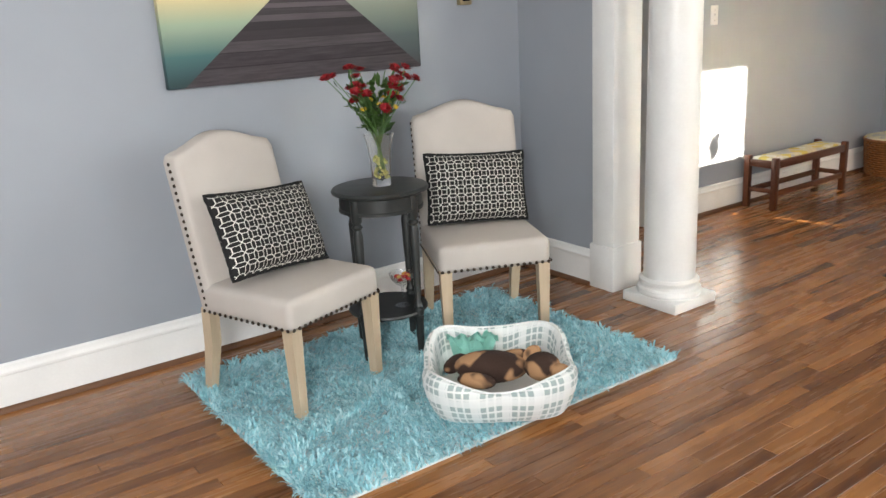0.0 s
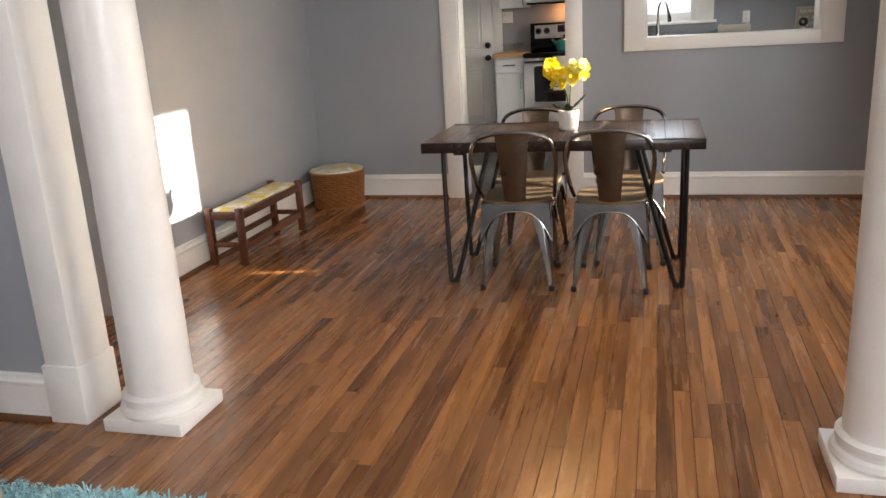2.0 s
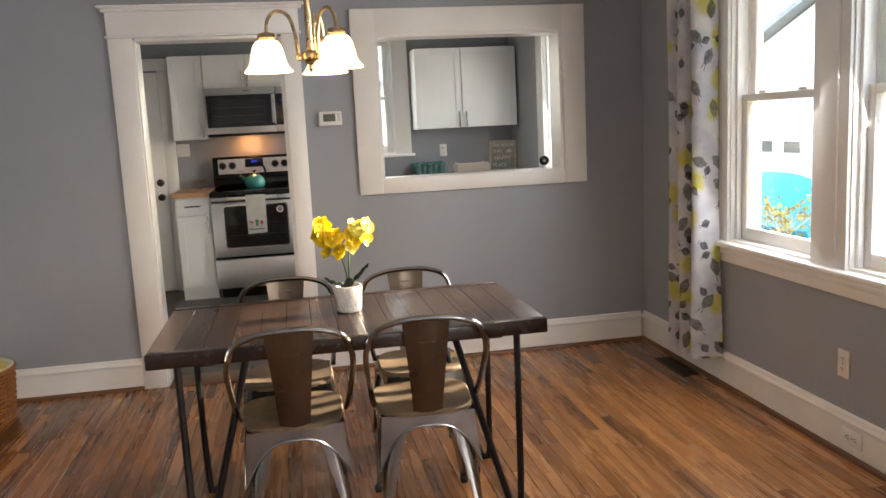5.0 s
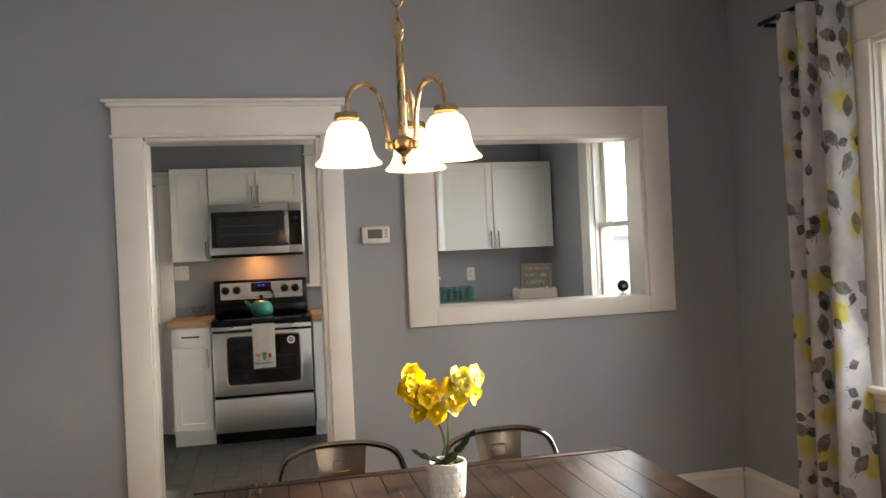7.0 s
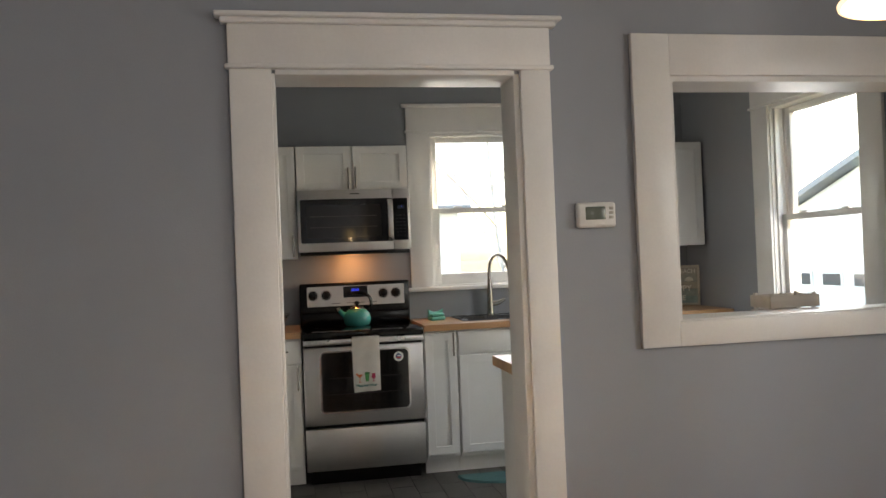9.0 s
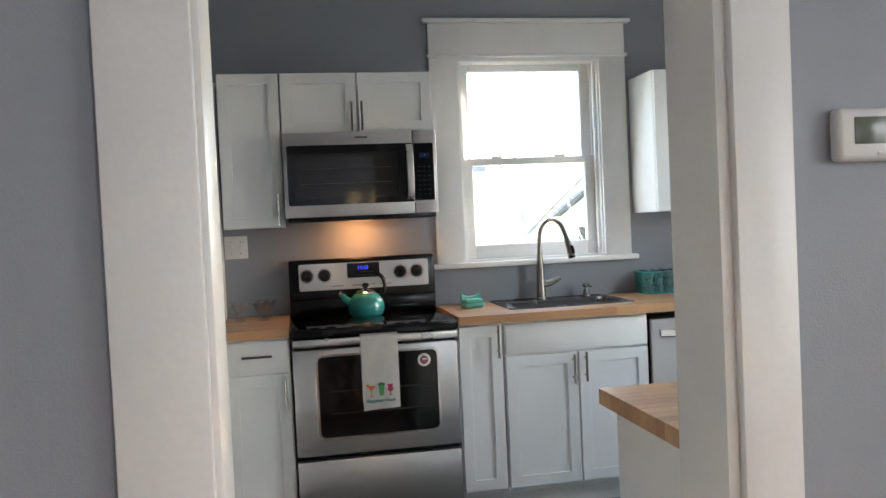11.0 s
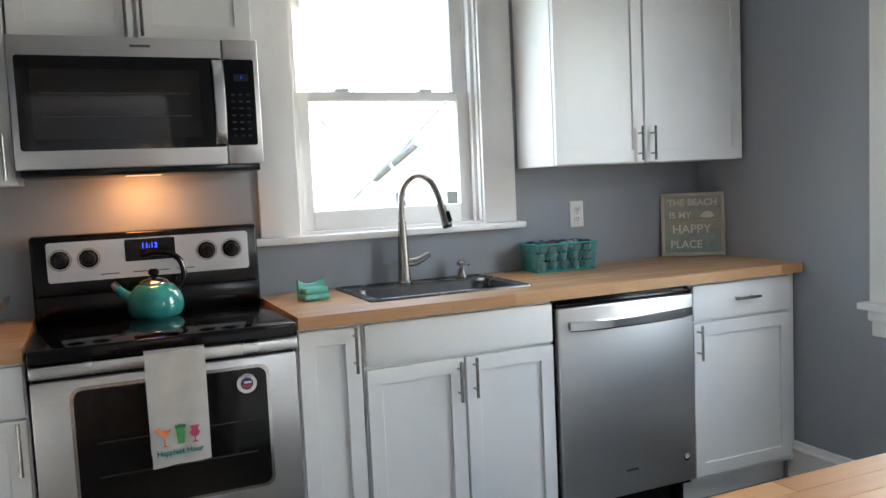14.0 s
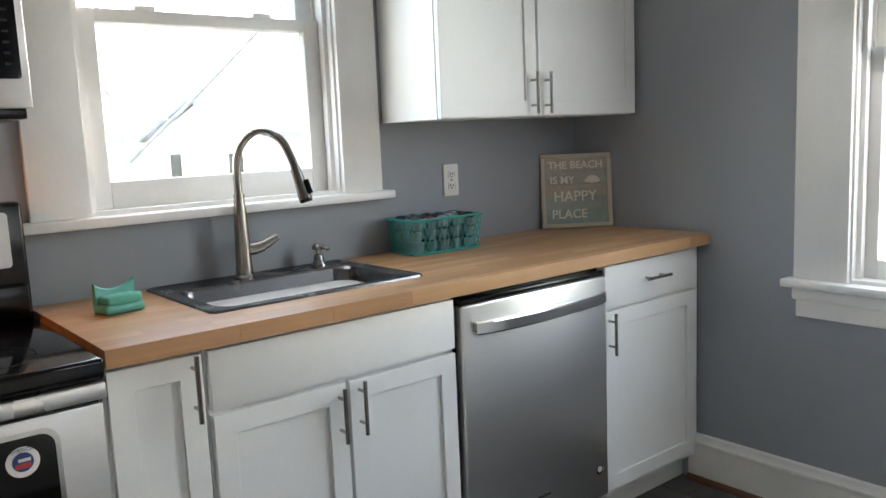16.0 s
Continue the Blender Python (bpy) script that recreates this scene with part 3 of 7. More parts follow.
def metal_chair():
    c = thing("dining_chair", (0, 0, 0), "brushed gunmetal sheet steel cafe chair with wooden seat tone", "chair", "metal chairs round the dining table")
    tagged(c, "brushed gunmetal steel cafe chair at the table")
    # seat pan: rounded square, slightly dished
    bm = bmesh.new()
    ring = []
    n = 40
    for i in range(n):
        a = i * 2 * math.pi / n
        ca, sa = math.cos(a), math.sin(a)
        k = (abs(ca) ** 4 + abs(sa) ** 4) ** -0.25
        ring.append((0.178 * k * ca, (0.178 + 0.012 * ca) * k * sa))
    layers = [(0.94, 0.432), (1.0, 0.436), (1.0, 0.448), (0.97, 0.454), (0.88, 0.452), (0.6, 0.447), (0.3, 0.446)]
    loops = [[bm.verts.new((x * s, y * s, z)) for x, y in ring] for s, z in layers]
    for a, b in zip(loops, loops[1:]):
        for i in range(n):
            bm.faces.new((a[i], a[(i + 1) % n], b[(i + 1) % n], b[i]))
    bm.faces.new(loops[-1]), bm.faces.new(loops[0][::-1])
    part("seat", bm, SEATMETAL, c, "worn bronze-toned steel seat")
    # legs: folded tapering sheet, with a rounded foot
    for sx in (-1, 1):
        for sy in (-1, 1):
            bm = bmesh.new()
            rows = []
            for f in (0, 0.15, 0.4, 0.7, 1.0):
                z = 0.435 * (1 - f) + 0.02 * f
                cx, cy = sx * (0.160 + 0.050 * f), sy * (0.160 + 0.022 * f)
                w = 0.075 * (1 - f) ** 1.3 + 0.020
                th = 0.003
                arc = [(math.cos(k * math.pi / 16) ** 0.55 if k < 8 else 0.0, math.sin(k * math.pi / 16) ** 0.55 if k else 0.0) for k in range(9)]
                p = [(-w + w * a, -w + w * e) for a, e in arc[::-1]] + [(-w + (w - th) * a, -w + (w - th) * e) for a, e in arc]
                rows.append([bm.verts.new((cx + sx * u, cy + sy * v, z)) for u, v in p])
            m = len(rows[0])
            for a, b in zip(rows, rows[1:]):
                for i in range(m):
                    bm.faces.new((a[i], a[(i + 1) % m], b[(i + 1) % m], b[i]))
            bm.faces.new(rows[0]), bm.faces.new(rows[-1])
            leg = part("leg", bm, GUNMETAL, c)
            part("rubber_foot", box(sx * 0.21 - 0.014 - sx * 0.009, sx * 0.21 + 0.014 - sx * 0.009, sy * 0.182 - 0.014 - sy * 0.009, sy * 0.182 + 0.014 - sy * 0.009, 0, 0.03, 0.006), IRON, leg, "black rubber foot")
    # aprons: sheet with an arched lower edge
    for ax, s in (("x", -1), ("x", 1), ("y", -1), ("y", 1)):
        bm = bmesh.new()
        n = 16
        grid = []
        for i in range(n + 1):
            u = -1 + 2 * i / n
            low = 0.400 - 0.145 * abs(u) ** 3.2
            row = []
            for z, wide in ((0.442, 0.165), (low, 0.165 + (0.442 - low) * 0.08)):
                d = 0.166 + (0.442 - z) * (0.115 if ax == "x" else 0.055)
                for th in (0, 0.003):
                    q = (s * (d + th), u * wide, z) if ax == "x" else (u * wide, s * (d + th), z)
                    row.append(bm.verts.new(q))
            grid.append(row)
        for a, b in zip(grid, grid[1:]):
            for i, j in ((0, 2), (2, 3), (3, 1), (1, 0)):
                bm.faces.new((a[i], a[j], b[j], b[i]))
        ap = part("apron", bm, GUNMETAL, c)
        # rolled lip along the arch
        pts = []
        for i in range(n + 1):
            u = -1 + 2 * i / n
            low = 0.400 - 0.145 * abs(u) ** 3.2
            d = 0.168 + (0.442 - low) * (0.115 if ax == "x" else 0.055)
            wide = 0.165 + (0.442 - low) * 0.08
            pts.append((s * d, u * wide, low) if ax == "x" else (u * wide, s * d, low))
        part("rolled_lip", tube(pts, 0.005, 6), GUNMETAL, ap)
    hoop = smooth_path([(-0.06, -0.183, 0.455), (-0.13, -0.192, 0.52), (-0.19, -0.205, 0.63), (-0.222, -0.203, 0.70), (-0.238, -0.175, 0.765), (-0.245, -0.10, 0.795), (-0.246, 0, 0.802), (-0.245, 0.10, 0.795), (-0.238, 0.175, 0.765), (-0.222, 0.203, 0.70), (-0.19, 0.205, 0.63), (-0.13, 0.192, 0.52), (-0.06, 0.183, 0.455)], 5)
    part("back_frame", tube(hoop, 0.0105, 10), GUNMETAL, c)
    bm = bmesh.new()
    rows = []
    for i in range(11):
        f = i / 10
        z = 0.447 + f * 0.352
        x = -0.166 - 0.075 * f ** 0.9
        w = 0.052 + 0.030 * f ** 1.2
        row = []
        for j in range(7):
            u = -1 + 2 * j / 6
            row.append([bm.verts.new((x - 0.012 * (1 - u * u) + th, u * w, z)) for th in (0, 0.003)])
        rows.append(row)
    for a, b in zip(rows, rows[1:]):
        for j in range(6):
            for k in (0, 1):
                bm.faces.new((a[j][k], a[j + 1][k], b[j + 1][k], b[j][k]))
        for j in (0, 6):
            bm.faces.new((a[j][0], a[j][1], b[j][1], b[j][0]))
    for r in (rows[0], rows[-1]):
        for j in range(6):
            bm.faces.new((r[j][0], r[j + 1][0], r[j + 1][1], r[j][1]))
    splat = part("backrest", bm, BACKSTEEL, c)
    slot = [(-0.236, -0.028, 0.735), (-0.239, -0.022, 0.752), (-0.239, 0.022, 0.752), (-0.236, 0.028, 0.735), (-0.234, 0.024, 0.715), (-0.234, -0.024, 0.715)]
    part("handle_rim", tube(slot, 0.0028, 6, closed=True), BACKSTEEL, splat, "raised steel handle rim")
    return c


dining_table()
first = metal_chair()
first.matrix_basis = pose(4.61, 1.285, 0, 0, 0, 2)
for x, y, r in ((4.61, 0.815, -2), (5.07, 1.30, 178), (5.07, 0.75, 183)):
    copy_thing(first, pose(x, y, 0, 0, 0, r))


def fabric(name, colours, scale, stretch=(1, 1, 1), cut=0.5, wobble=0.35, sheer=0.0):
    """Printed cloth: blots of colours over the first one."""
    m, nt, b = nodes_of(name)
    v = coords(nt, stretch)
    vor = nt.nodes.new("ShaderNodeTexVoronoi")
    vor.inputs["Scale"].default_value = scale
    link(nt, v, vor.inputs["Vector"])
    wob = noise_of(nt, v, scale * 3, 2)
    dist = mathn(nt, "ADD", vor.outputs["Distance"], mathn(nt, "MULTIPLY", mathn(nt, "SUBTRACT", wob, 0.5), wobble))
    mask = ramp(nt, dist, [(cut - 0.03, (1, 1, 1)), (cut + 0.03, (0, 0, 0))])
    sep = nt.nodes.new("ShaderNodeSeparateColor")
    link(nt, vor.outputs["Color"], sep.inputs[0])
    n = len(colours) - 1
    r = nt.nodes.new("ShaderNodeValToRGB")
    r.color_ramp.interpolation = "CONSTANT"
    while len(r.color_ramp.elements) < n:
        r.color_ramp.elements.new(0.5)
    for i in range(n):
        r.color_ramp.elements[i].position, r.color_ramp.elements[i].color = i / n, (*colours[i + 1], 1)
    link(nt, sep.outputs[0], r.inputs[0])
    link(nt, mixed(nt, mask, colours[0], r.outputs[0]), b.inputs["Base Color"])
    b.inputs["Roughness"].default_value = 0.85
    bump(nt, b, noise_of(nt, coords(nt), 500, 1), 0.2, 0.001)
    if sheer:
        tr, mix = nt.nodes.new("ShaderNodeBsdfTranslucent"), nt.nodes.new("ShaderNodeMixShader")
        link(nt, b.inputs["Base Color"].links[0].from_socket, tr.inputs[0])
        mix.inputs[0].default_value = sheer
        link(nt, b.outputs[0], mix.inputs[1])
        link(nt, tr.outputs[0], mix.inputs[2])
        link(nt, mix.outputs[0], nt.nodes["Material Output"].inputs[0])
    return m


BENCHCLOTH = fabric("yellow_grey_print", [(0.62, 0.58, 0.42), (0.62, 0.50, 0.13), (0.48, 0.48, 0.45), (0.72, 0.70, 0.62)], 13)
CHERRY = wood("cherry_stain", (0.055, 0.016, 0.007), (0.17, 0.054, 0.021), 0.35, 0, coat=0.2)


def bench():
    x0, x1, y0, y1 = 4.70, 5.57, 2.935, 3.175
    at = ((x0 + x1) / 2, (y0 + y1) / 2, 0)
    b = thing("bench", at, "small reddish wooden bench with yellow print seat", "bench")
    for x in (x0 + 0.02, x1 - 0.02):
        for y in (y0 + 0.02, y1 - 0.02):
            part("leg", box(x - 0.02, x + 0.02, y - 0.02, y + 0.02, 0, 0.395, 0.005), CHERRY, b, at=at)
    for y in (y0 + 0.02, y1 - 0.02):
        part("seat_rail", box(x0 + 0.04, x1 - 0.04, y - 0.013, y + 0.013, 0.315, 0.37, 0.004), CHERRY, b, at=at)
        part("stretcher", box(x0 + 0.04, x1 - 0.04, y - 0.010, y + 0.010, 0.105, 0.145, 0.004), CHERRY, b, at=at)
    for x in (x0 + 0.02, x1 - 0.02):
        part("end_rail", box(x - 0.013, x + 0.013, y0 + 0.04, y1 - 0.04, 0.315, 0.37, 0.004), CHERRY, b, at=at)
        part("end_stretcher", box(x - 0.010, x + 0.010, y0 + 0.04, y1 - 0.04, 0.125, 0.160, 0.004), CHERRY, b, at=at)
    part("seat", box(x0 + 0.035, x1 - 0.035, y0 + 0.034, y1 - 0.034, 0.35, 0.384, 0.012, 3), BENCHCLOTH, b, "yellow and grey printed cloth seat", at=at)
    b.scale = (1, 1, 0.875)


WICKER = plain("honey_wicker", (0.27, 0.105, 0.032), 0.5, vary=0.25, scale=30, grain=120, bumpy=0.3)


def basket():
    at = (6.30, 2.975, 0)
    b = thing("basket", at, "round woven honey wicker basket with padded lid", "basket")
    # added dark filler: shade between the woven bands, put into its colour
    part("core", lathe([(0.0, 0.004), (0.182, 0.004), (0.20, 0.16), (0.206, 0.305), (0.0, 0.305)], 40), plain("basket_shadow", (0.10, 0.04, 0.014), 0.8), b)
    n, rows = 40, 15
    weave = part("weave", cyl((0, 0, 0.0), (0, 0, 0.012), 0.19, 0.19, 40), WICKER, b)
    for k in range(rows):
        z = 0.018 + k * 0.0195
        r = 0.186 + 0.024 * (z / 0.3) ** 0.7
        pts = []
        for i in range(n * 2):
            a = i * math.pi / n
            rr = r + 0.006 * math.cos(n / 2 * a + (math.pi if k % 2 else 0))
            pts.append((rr * math.cos(a), rr * math.sin(a), z))
        bm = tube(pts, 0.0088, 5, closed=True)
        part("woven_band", bm, WICKER, weave)
    part("rim", tube([(0.218 * math.cos(a * math.pi / 20), 0.218 * math.sin(a * math.pi / 20), 0.312) for a in range(40)], 0.011, 8, closed=True), WICKER, b)
    part("lid_cushion", lathe([(0.0, 0.308), (0.205, 0.308), (0.218, 0.318), (0.212, 0.332), (0.16, 0.348), (0.08, 0.354), (0, 0.356)], 40), BENCHCLOTH, b, "yellow and grey printed cushion lid")
    b.scale = (0.95, 0.95, 0.86)


bench()
basket()

# orchid
PETAL = plain("yellow_petal", (0.93, 0.69, 0.03), 0.5, vary=0.12, scale=30, bumpy=0.05)
# paler copy of the petal: sun on the right stem put into the colour
PETAL_SUNLIT = plain("sunlit_yellow_petal", (0.95, 0.85, 0.28), 0.5, vary=0.12, scale=30, bumpy=0.05)
LEAF = plain("dark_leaf", (0.03, 0.06, 0.02), 0.35, vary=0.2, scale=25, bumpy=0.1)
STEM = plain("green_stem", (0.08, 0.13, 0.03), 0.5, vary=0.2)
CERAMIC = plain("white_glazed_pot", (0.72, 0.70, 0.66), 0.25, vary=0.06, scale=60, bumpy=0.0)


def petal(length, width, cup, steps=5):
    """A thin curved petal that points along +x."""
    bm = bmesh.new()
    rows = []
    for i in range(steps + 1):
        f = i / steps
        w = width * math.sin(math.pi * min(1, 0.12 + f * 0.86)) ** 0.7
        rows.append([bm.verts.new((length * f, u * w, cup * length * (f * f) * 0.6 - cup * 0.35 * w * (1 - u * u))) for u in (-1, -0.5, 0, 0.5, 1)])
    for a, b in zip(rows, rows[1:]):
        for j in range(4):
            bm.faces.new((a[j], a[j + 1], b[j + 1], b[j]))
    for v in bm.verts:
        v.co.z += 0.05 * length * math.sin(v.co.x * 190 + v.co.y * 260)
    out = bmesh.ops.solidify(bm, geom=bm.faces[:], thickness=0.0008)
    return bm


def orchid():
    at = (4.80, 1.05, 0.751)
    o = thing("orchid", at, "yellow orchid in a white textured ceramic pot", "plant")
    pot = part("pot", lathe([(0, 0), (0.040, 0), (0.044, 0.004), (0.051, 0.05), (0.0525, 0.10), (0.047, 0.10), (0.045, 0.085), (0, 0.085)], 32), CERAMIC, o, "white ceramic pot with raised facets")
    bm = bmesh.new()
    for k in range(5):
        for i in range(14):
            a = (i + 0.5 * (k % 2)) * 2 * math.pi / 14
            z = 0.014 + k * 0.018
            r = 0.044 + 0.008 * (z / 0.1) ** 0.8
            merge(bm, lathe([(0.0105, -0.002), (0.0085, 0.002), (0, 0.003)], 6), pose(0, 0, z, 0, 0, math.degrees(a)) @ pose(r, 0, 0, 0, 90, 0))
    part("facet_relief", bm, CERAMIC, pot)
    part("soil_moss", lathe([(0, 0.094), (0.03, 0.092), (0.046, 0.086)], 24), plain("moss", (0.06, 0.05, 0.02), 0.9, vary=0.4, bumpy=0.5), o)
    stems = ([(0, 0, 0.09), (0.005, 0.006, 0.17), (-0.004, 0.035, 0.240), (0.0, 0.072, 0.315), (0.0, 0.106, 0.325)],
             [(0.006, -0.004, 0.09), (0.004, -0.01, 0.18), (0.008, -0.018, 0.245), (0.0, -0.048, 0.302), (0.0, -0.086, 0.317)])
    rnd = random.Random(4)
    for s in stems:
        part("stem", tube(smooth_path(s, 5), 0.0032, 6), STEM, o)
    for k, s in enumerate(stems):
        path = smooth_path(s, 8)
        for i in range(15):
            p = path[int(len(path) * (0.52 + 0.031 * i))] + Vector((rnd.uniform(-0.035, 0.03), rnd.uniform(-0.022, 0.022), rnd.uniform(-0.045, 0.025)))
            face = rnd.uniform(120, 240)
            bm = bmesh.new()
            for j in range(5):
                merge(bm, petal(0.034, 0.021 if j % 2 else 0.016, rnd.uniform(0.25, 0.6)), pose(0, 0, 0, 0, 0, j * 72 + rnd.uniform(-8, 8)))
            merge(bm, lathe([(0.0, 0.004), (0.007, 0.008), (0.005, 0.016), (0, 0.018)], 8))
            bmesh.ops.transform(bm, matrix=Matrix.Translation(p) @ pose(0, 0, 0, 0, rnd.uniform(60, 95), face), verts=bm.verts[:])
            part("blossom", bm, PETAL_SUNLIT if k and i % 2 else PETAL, o)
    for s in stems:
        p = Vector(s[-1])
        part("bud", lathe([(0, -0.010), (0.006, -0.004), (0.006, 0.004), (0, 0.011)], 8), STEM, o).location = p + Vector((0, 0, 0.012))
    for a, ln, tilt in ((-80, 0.12, -35), (70, 0.10, -12), (185, 0.09, -25)):
        bm = petal(ln, 0.02, 0.25, 8)
        bmesh.ops.transform(bm, matrix=pose(0, 0, 0.095, 0, 0, a) @ pose(0, 0, 0, 0, tilt, 0), verts=bm.verts[:])
        part("leaf", bm, LEAF, o)


orchid()

# chandelier
BRASS = plain("antique_brass", (0.52, 0.40, 0.25), 0.28, 1.0, vary=0.15, scale=20, bumpy=0.05)
SHADE = glow("lit_frosted_glass", (1.0, 0.76, 0.40), 0.22)


def chandelier():
    cx, cy = 4.80, 1.128
    at = (cx, cy, HIGH)
    c = thing("chandelier", at, "antique brass chandelier with lit frosted bell shades", "chandelier")
    part("canopy", lathe([(0, 0), (0.06, 0), (0.058, -0.012), (0.02, -0.035), (0, -0.035)], 24), BRASS, c)
    for k in range(20):
        z = -0.045 - k * 0.036
        bm = tube([(0.013 * math.cos(a * math.pi / 6), 0, z + 0.022 * math.sin(a * math.pi / 6)) for a in range(12)], 0.0028, 6, closed=True)
        if k % 2:
            bmesh.ops.rotate(bm, cent=(0, 0, z), matrix=Matrix.Rotation(math.pi / 2, 3, "Z"), verts=bm.verts[:])
        part("chain_link", bm, BRASS, c)
    zb = 1.695 - HIGH
    part("stem", lathe([(0, zb + 0.335), (0.006, zb + 0.33), (0.010, zb + 0.31), (0.017, zb + 0.30), (0.008, zb + 0.285), (0.010, zb + 0.26), (0.013, zb + 0.032), (0.028, zb + 0.022), (0.032, zb + 0.010), (0.030, zb + 0.002), (0.024, zb - 0.006), (0.015, zb - 0.014), (0.007, zb - 0.022), (0.010, zb - 0.032), (0.009, zb - 0.038), (0.004, zb - 0.043), (0.0, zb - 0.052)], 20), BRASS, c)
    for k in range(3):
        a = radians(-22 + 120 * k)
        ca, sa = math.cos(a), math.sin(a)

        def on(r, z):
            return (r * ca, r * sa, zb + z)

        arm = part("arm", tube(smooth_path([on(0.02, 0.0), on(0.042, 0.02), on(0.050, 0.09), on(0.070, 0.150), on(0.110, 0.168), on(0.143, 0.14), on(0.152, 0.09)], 6), 0.0065, 8), BRASS, c)
        part("knob", lathe([(0, -0.014), (0.011, -0.008), (0.013, 0), (0.011, 0.008), (0, 0.014)], 12), BRASS, arm).location = on(0.04, 0.005)
        cup = lathe([(0.008, 0.095), (0.03, 0.09), (0.034, 0.075), (0.030, 0.07), (0.030, 0.062)], 20)
        bmesh.ops.translate(cup, vec=Vector(on(0.152, 0)) - Vector((0, 0, 0)), verts=cup.verts[:])
        part("shade_holder", cup, BRASS, arm)
        sh = lathe([(0.029, 0.068), (0.040, 0.063), (0.052, 0.046), (0.059, 0.02), (0.064, -0.008), (0.074, -0.028), (0.087, -0.041), (0.086, -0.045), (0.083, -0.045), (0.070, -0.030), (0.060, -0.008), (0.055, 0.02), (0.048, 0.044), (0.038, 0.058), (0.029, 0.063)], 32)
        bmesh.ops.translate(sh, vec=on(0.152, 0), verts=sh.verts[:])
        part("shade", sh, SHADE, arm, "lit frosted white glass bell shade")
        bulb = new("chandelier_bulb", bpy.data.lights.new("chandelier_bulb", "POINT"))
        bulb.data.energy, bulb.data.shadow_soft_size, bulb.data.color = 0.32, 0.025, (1.0, 0.66, 0.36)
        bulb.location = Vector(at) + Vector(on(0.152, -0.025))


chandelier()

# curtain and its rod
m, nt, b = nodes_of("leaf_print_curtain")
sheet = nt.nodes.new("ShaderNodeUVMap").outputs[0]
wash = ramp(nt, noise_of(nt, sheet, 7.0, 3), [(0.38, (0.90, 0.90, 0.91)), (0.62, (0.72, 0.73, 0.80))])


def print_layer(under, scale, shift, ln, wd, ink, keep, turn, soft):
    """One layer of printed leaves or petals over the cloth."""
    mp = nt.nodes.new("ShaderNodeMapping")
    mp.inputs["Location"].default_value = (shift, shift * 1.7, 0)
    mp.inputs["Scale"].default_value = (scale, scale, 1)
    link(nt, sheet, mp.inputs["Vector"])
    vor = nt.nodes.new("ShaderNodeTexVoronoi")
    vor.voronoi_dimensions = "2D"
    vor.inputs["Scale"].default_value = 1.0
    vor.inputs["Randomness"].default_value = 0.7
    link(nt, mp.outputs[0], vor.inputs["Vector"])
    diff = nt.nodes.new("ShaderNodeVectorMath")
    diff.operation = "SUBTRACT"
    link(nt, mp.outputs[0], diff.inputs[0])
    link(nt, vor.outputs["Position"], diff.inputs[1])
    sd, sc = nt.nodes.new("ShaderNodeSeparateXYZ"), nt.nodes.new("ShaderNodeSeparateColor")
    link(nt, diff.outputs[0], sd.inputs[0])
    link(nt, vor.outputs["Color"], sc.inputs[0])
    ang = mathn(nt, "ADD", mathn(nt, "MULTIPLY", sc.outputs[0], turn), 0.3)
    co, si = mathn(nt, "COSINE", ang), mathn(nt, "SINE", ang)
    la = mathn(nt, "ADD", mathn(nt, "MULTIPLY", sd.outputs[0], co), mathn(nt, "MULTIPLY", sd.outputs[1], si))
    lb = mathn(nt, "ABSOLUTE", mathn(nt, "SUBTRACT", mathn(nt, "MULTIPLY", sd.outputs[1], co), mathn(nt, "MULTIPLY", sd.outputs[0], si)))
    half = mathn(nt, "MULTIPLY", mathn(nt, "SUBTRACT", 1.0, mathn(nt, "POWER", mathn(nt, "DIVIDE", mathn(nt, "ABSOLUTE", la), ln), 2.0)), wd)
    wob = mathn(nt, "MULTIPLY", mathn(nt, "SUBTRACT", noise_of(nt, sheet, 45.0, 3), 0.5), wd * 0.9)
    edge = nt.nodes.new("ShaderNodeMapRange")
    edge.inputs["From Min"].default_value, edge.inputs["From Max"].default_value = -soft, soft
    link(nt, mathn(nt, "ADD", mathn(nt, "SUBTRACT", half, lb), wob), edge.inputs[0])
    stem = mathn(nt, "MULTIPLY", mathn(nt, "LESS_THAN", mathn(nt, "ABSOLUTE", mathn(nt, "ADD", lb, mathn(nt, "MULTIPLY", la, 0.15))), 0.014), mathn(nt, "LESS_THAN", mathn(nt, "ABSOLUTE", la), ln * 1.6))
    shape = mathn(nt, "MAXIMUM", edge.outputs[0], stem) if soft < 0.03 else edge.outputs[0]
    mottled = mathn(nt, "ADD", mathn(nt, "MULTIPLY", noise_of(nt, sheet, 28.0, 3), 0.9), 0.35)
    fac = mathn(nt, "MULTIPLY", mathn(nt, "MULTIPLY", shape, mathn(nt, "GREATER_THAN", sc.outputs[2], 1.0 - keep)), mathn(nt, "MINIMUM", mottled, 1.0))
    return mixed(nt, fac, under, ink)


tint = print_layer(wash, 5.2, 0.3, 0.36, 0.24, (0.74, 0.70, 0.10), 0.6, 3.1, 0.10)
tint = print_layer(tint, 7.5, 2.1, 0.36, 0.20, (0.17, 0.17, 0.16), 0.55, 2.2, 0.02)
tint = print_layer(tint, 11.0, 5.4, 0.30, 0.22, (0.07, 0.07, 0.09), 0.45, 6.0, 0.02)
link(nt, tint, b.inputs["Base Color"])
b.inputs["Roughness"].default_value = 0.85
tr, mix = nt.nodes.new("ShaderNodeBsdfTranslucent"), nt.nodes.new("ShaderNodeMixShader")
link(nt, tint, tr.inputs[0])
mix.inputs[0].default_value = 0.55
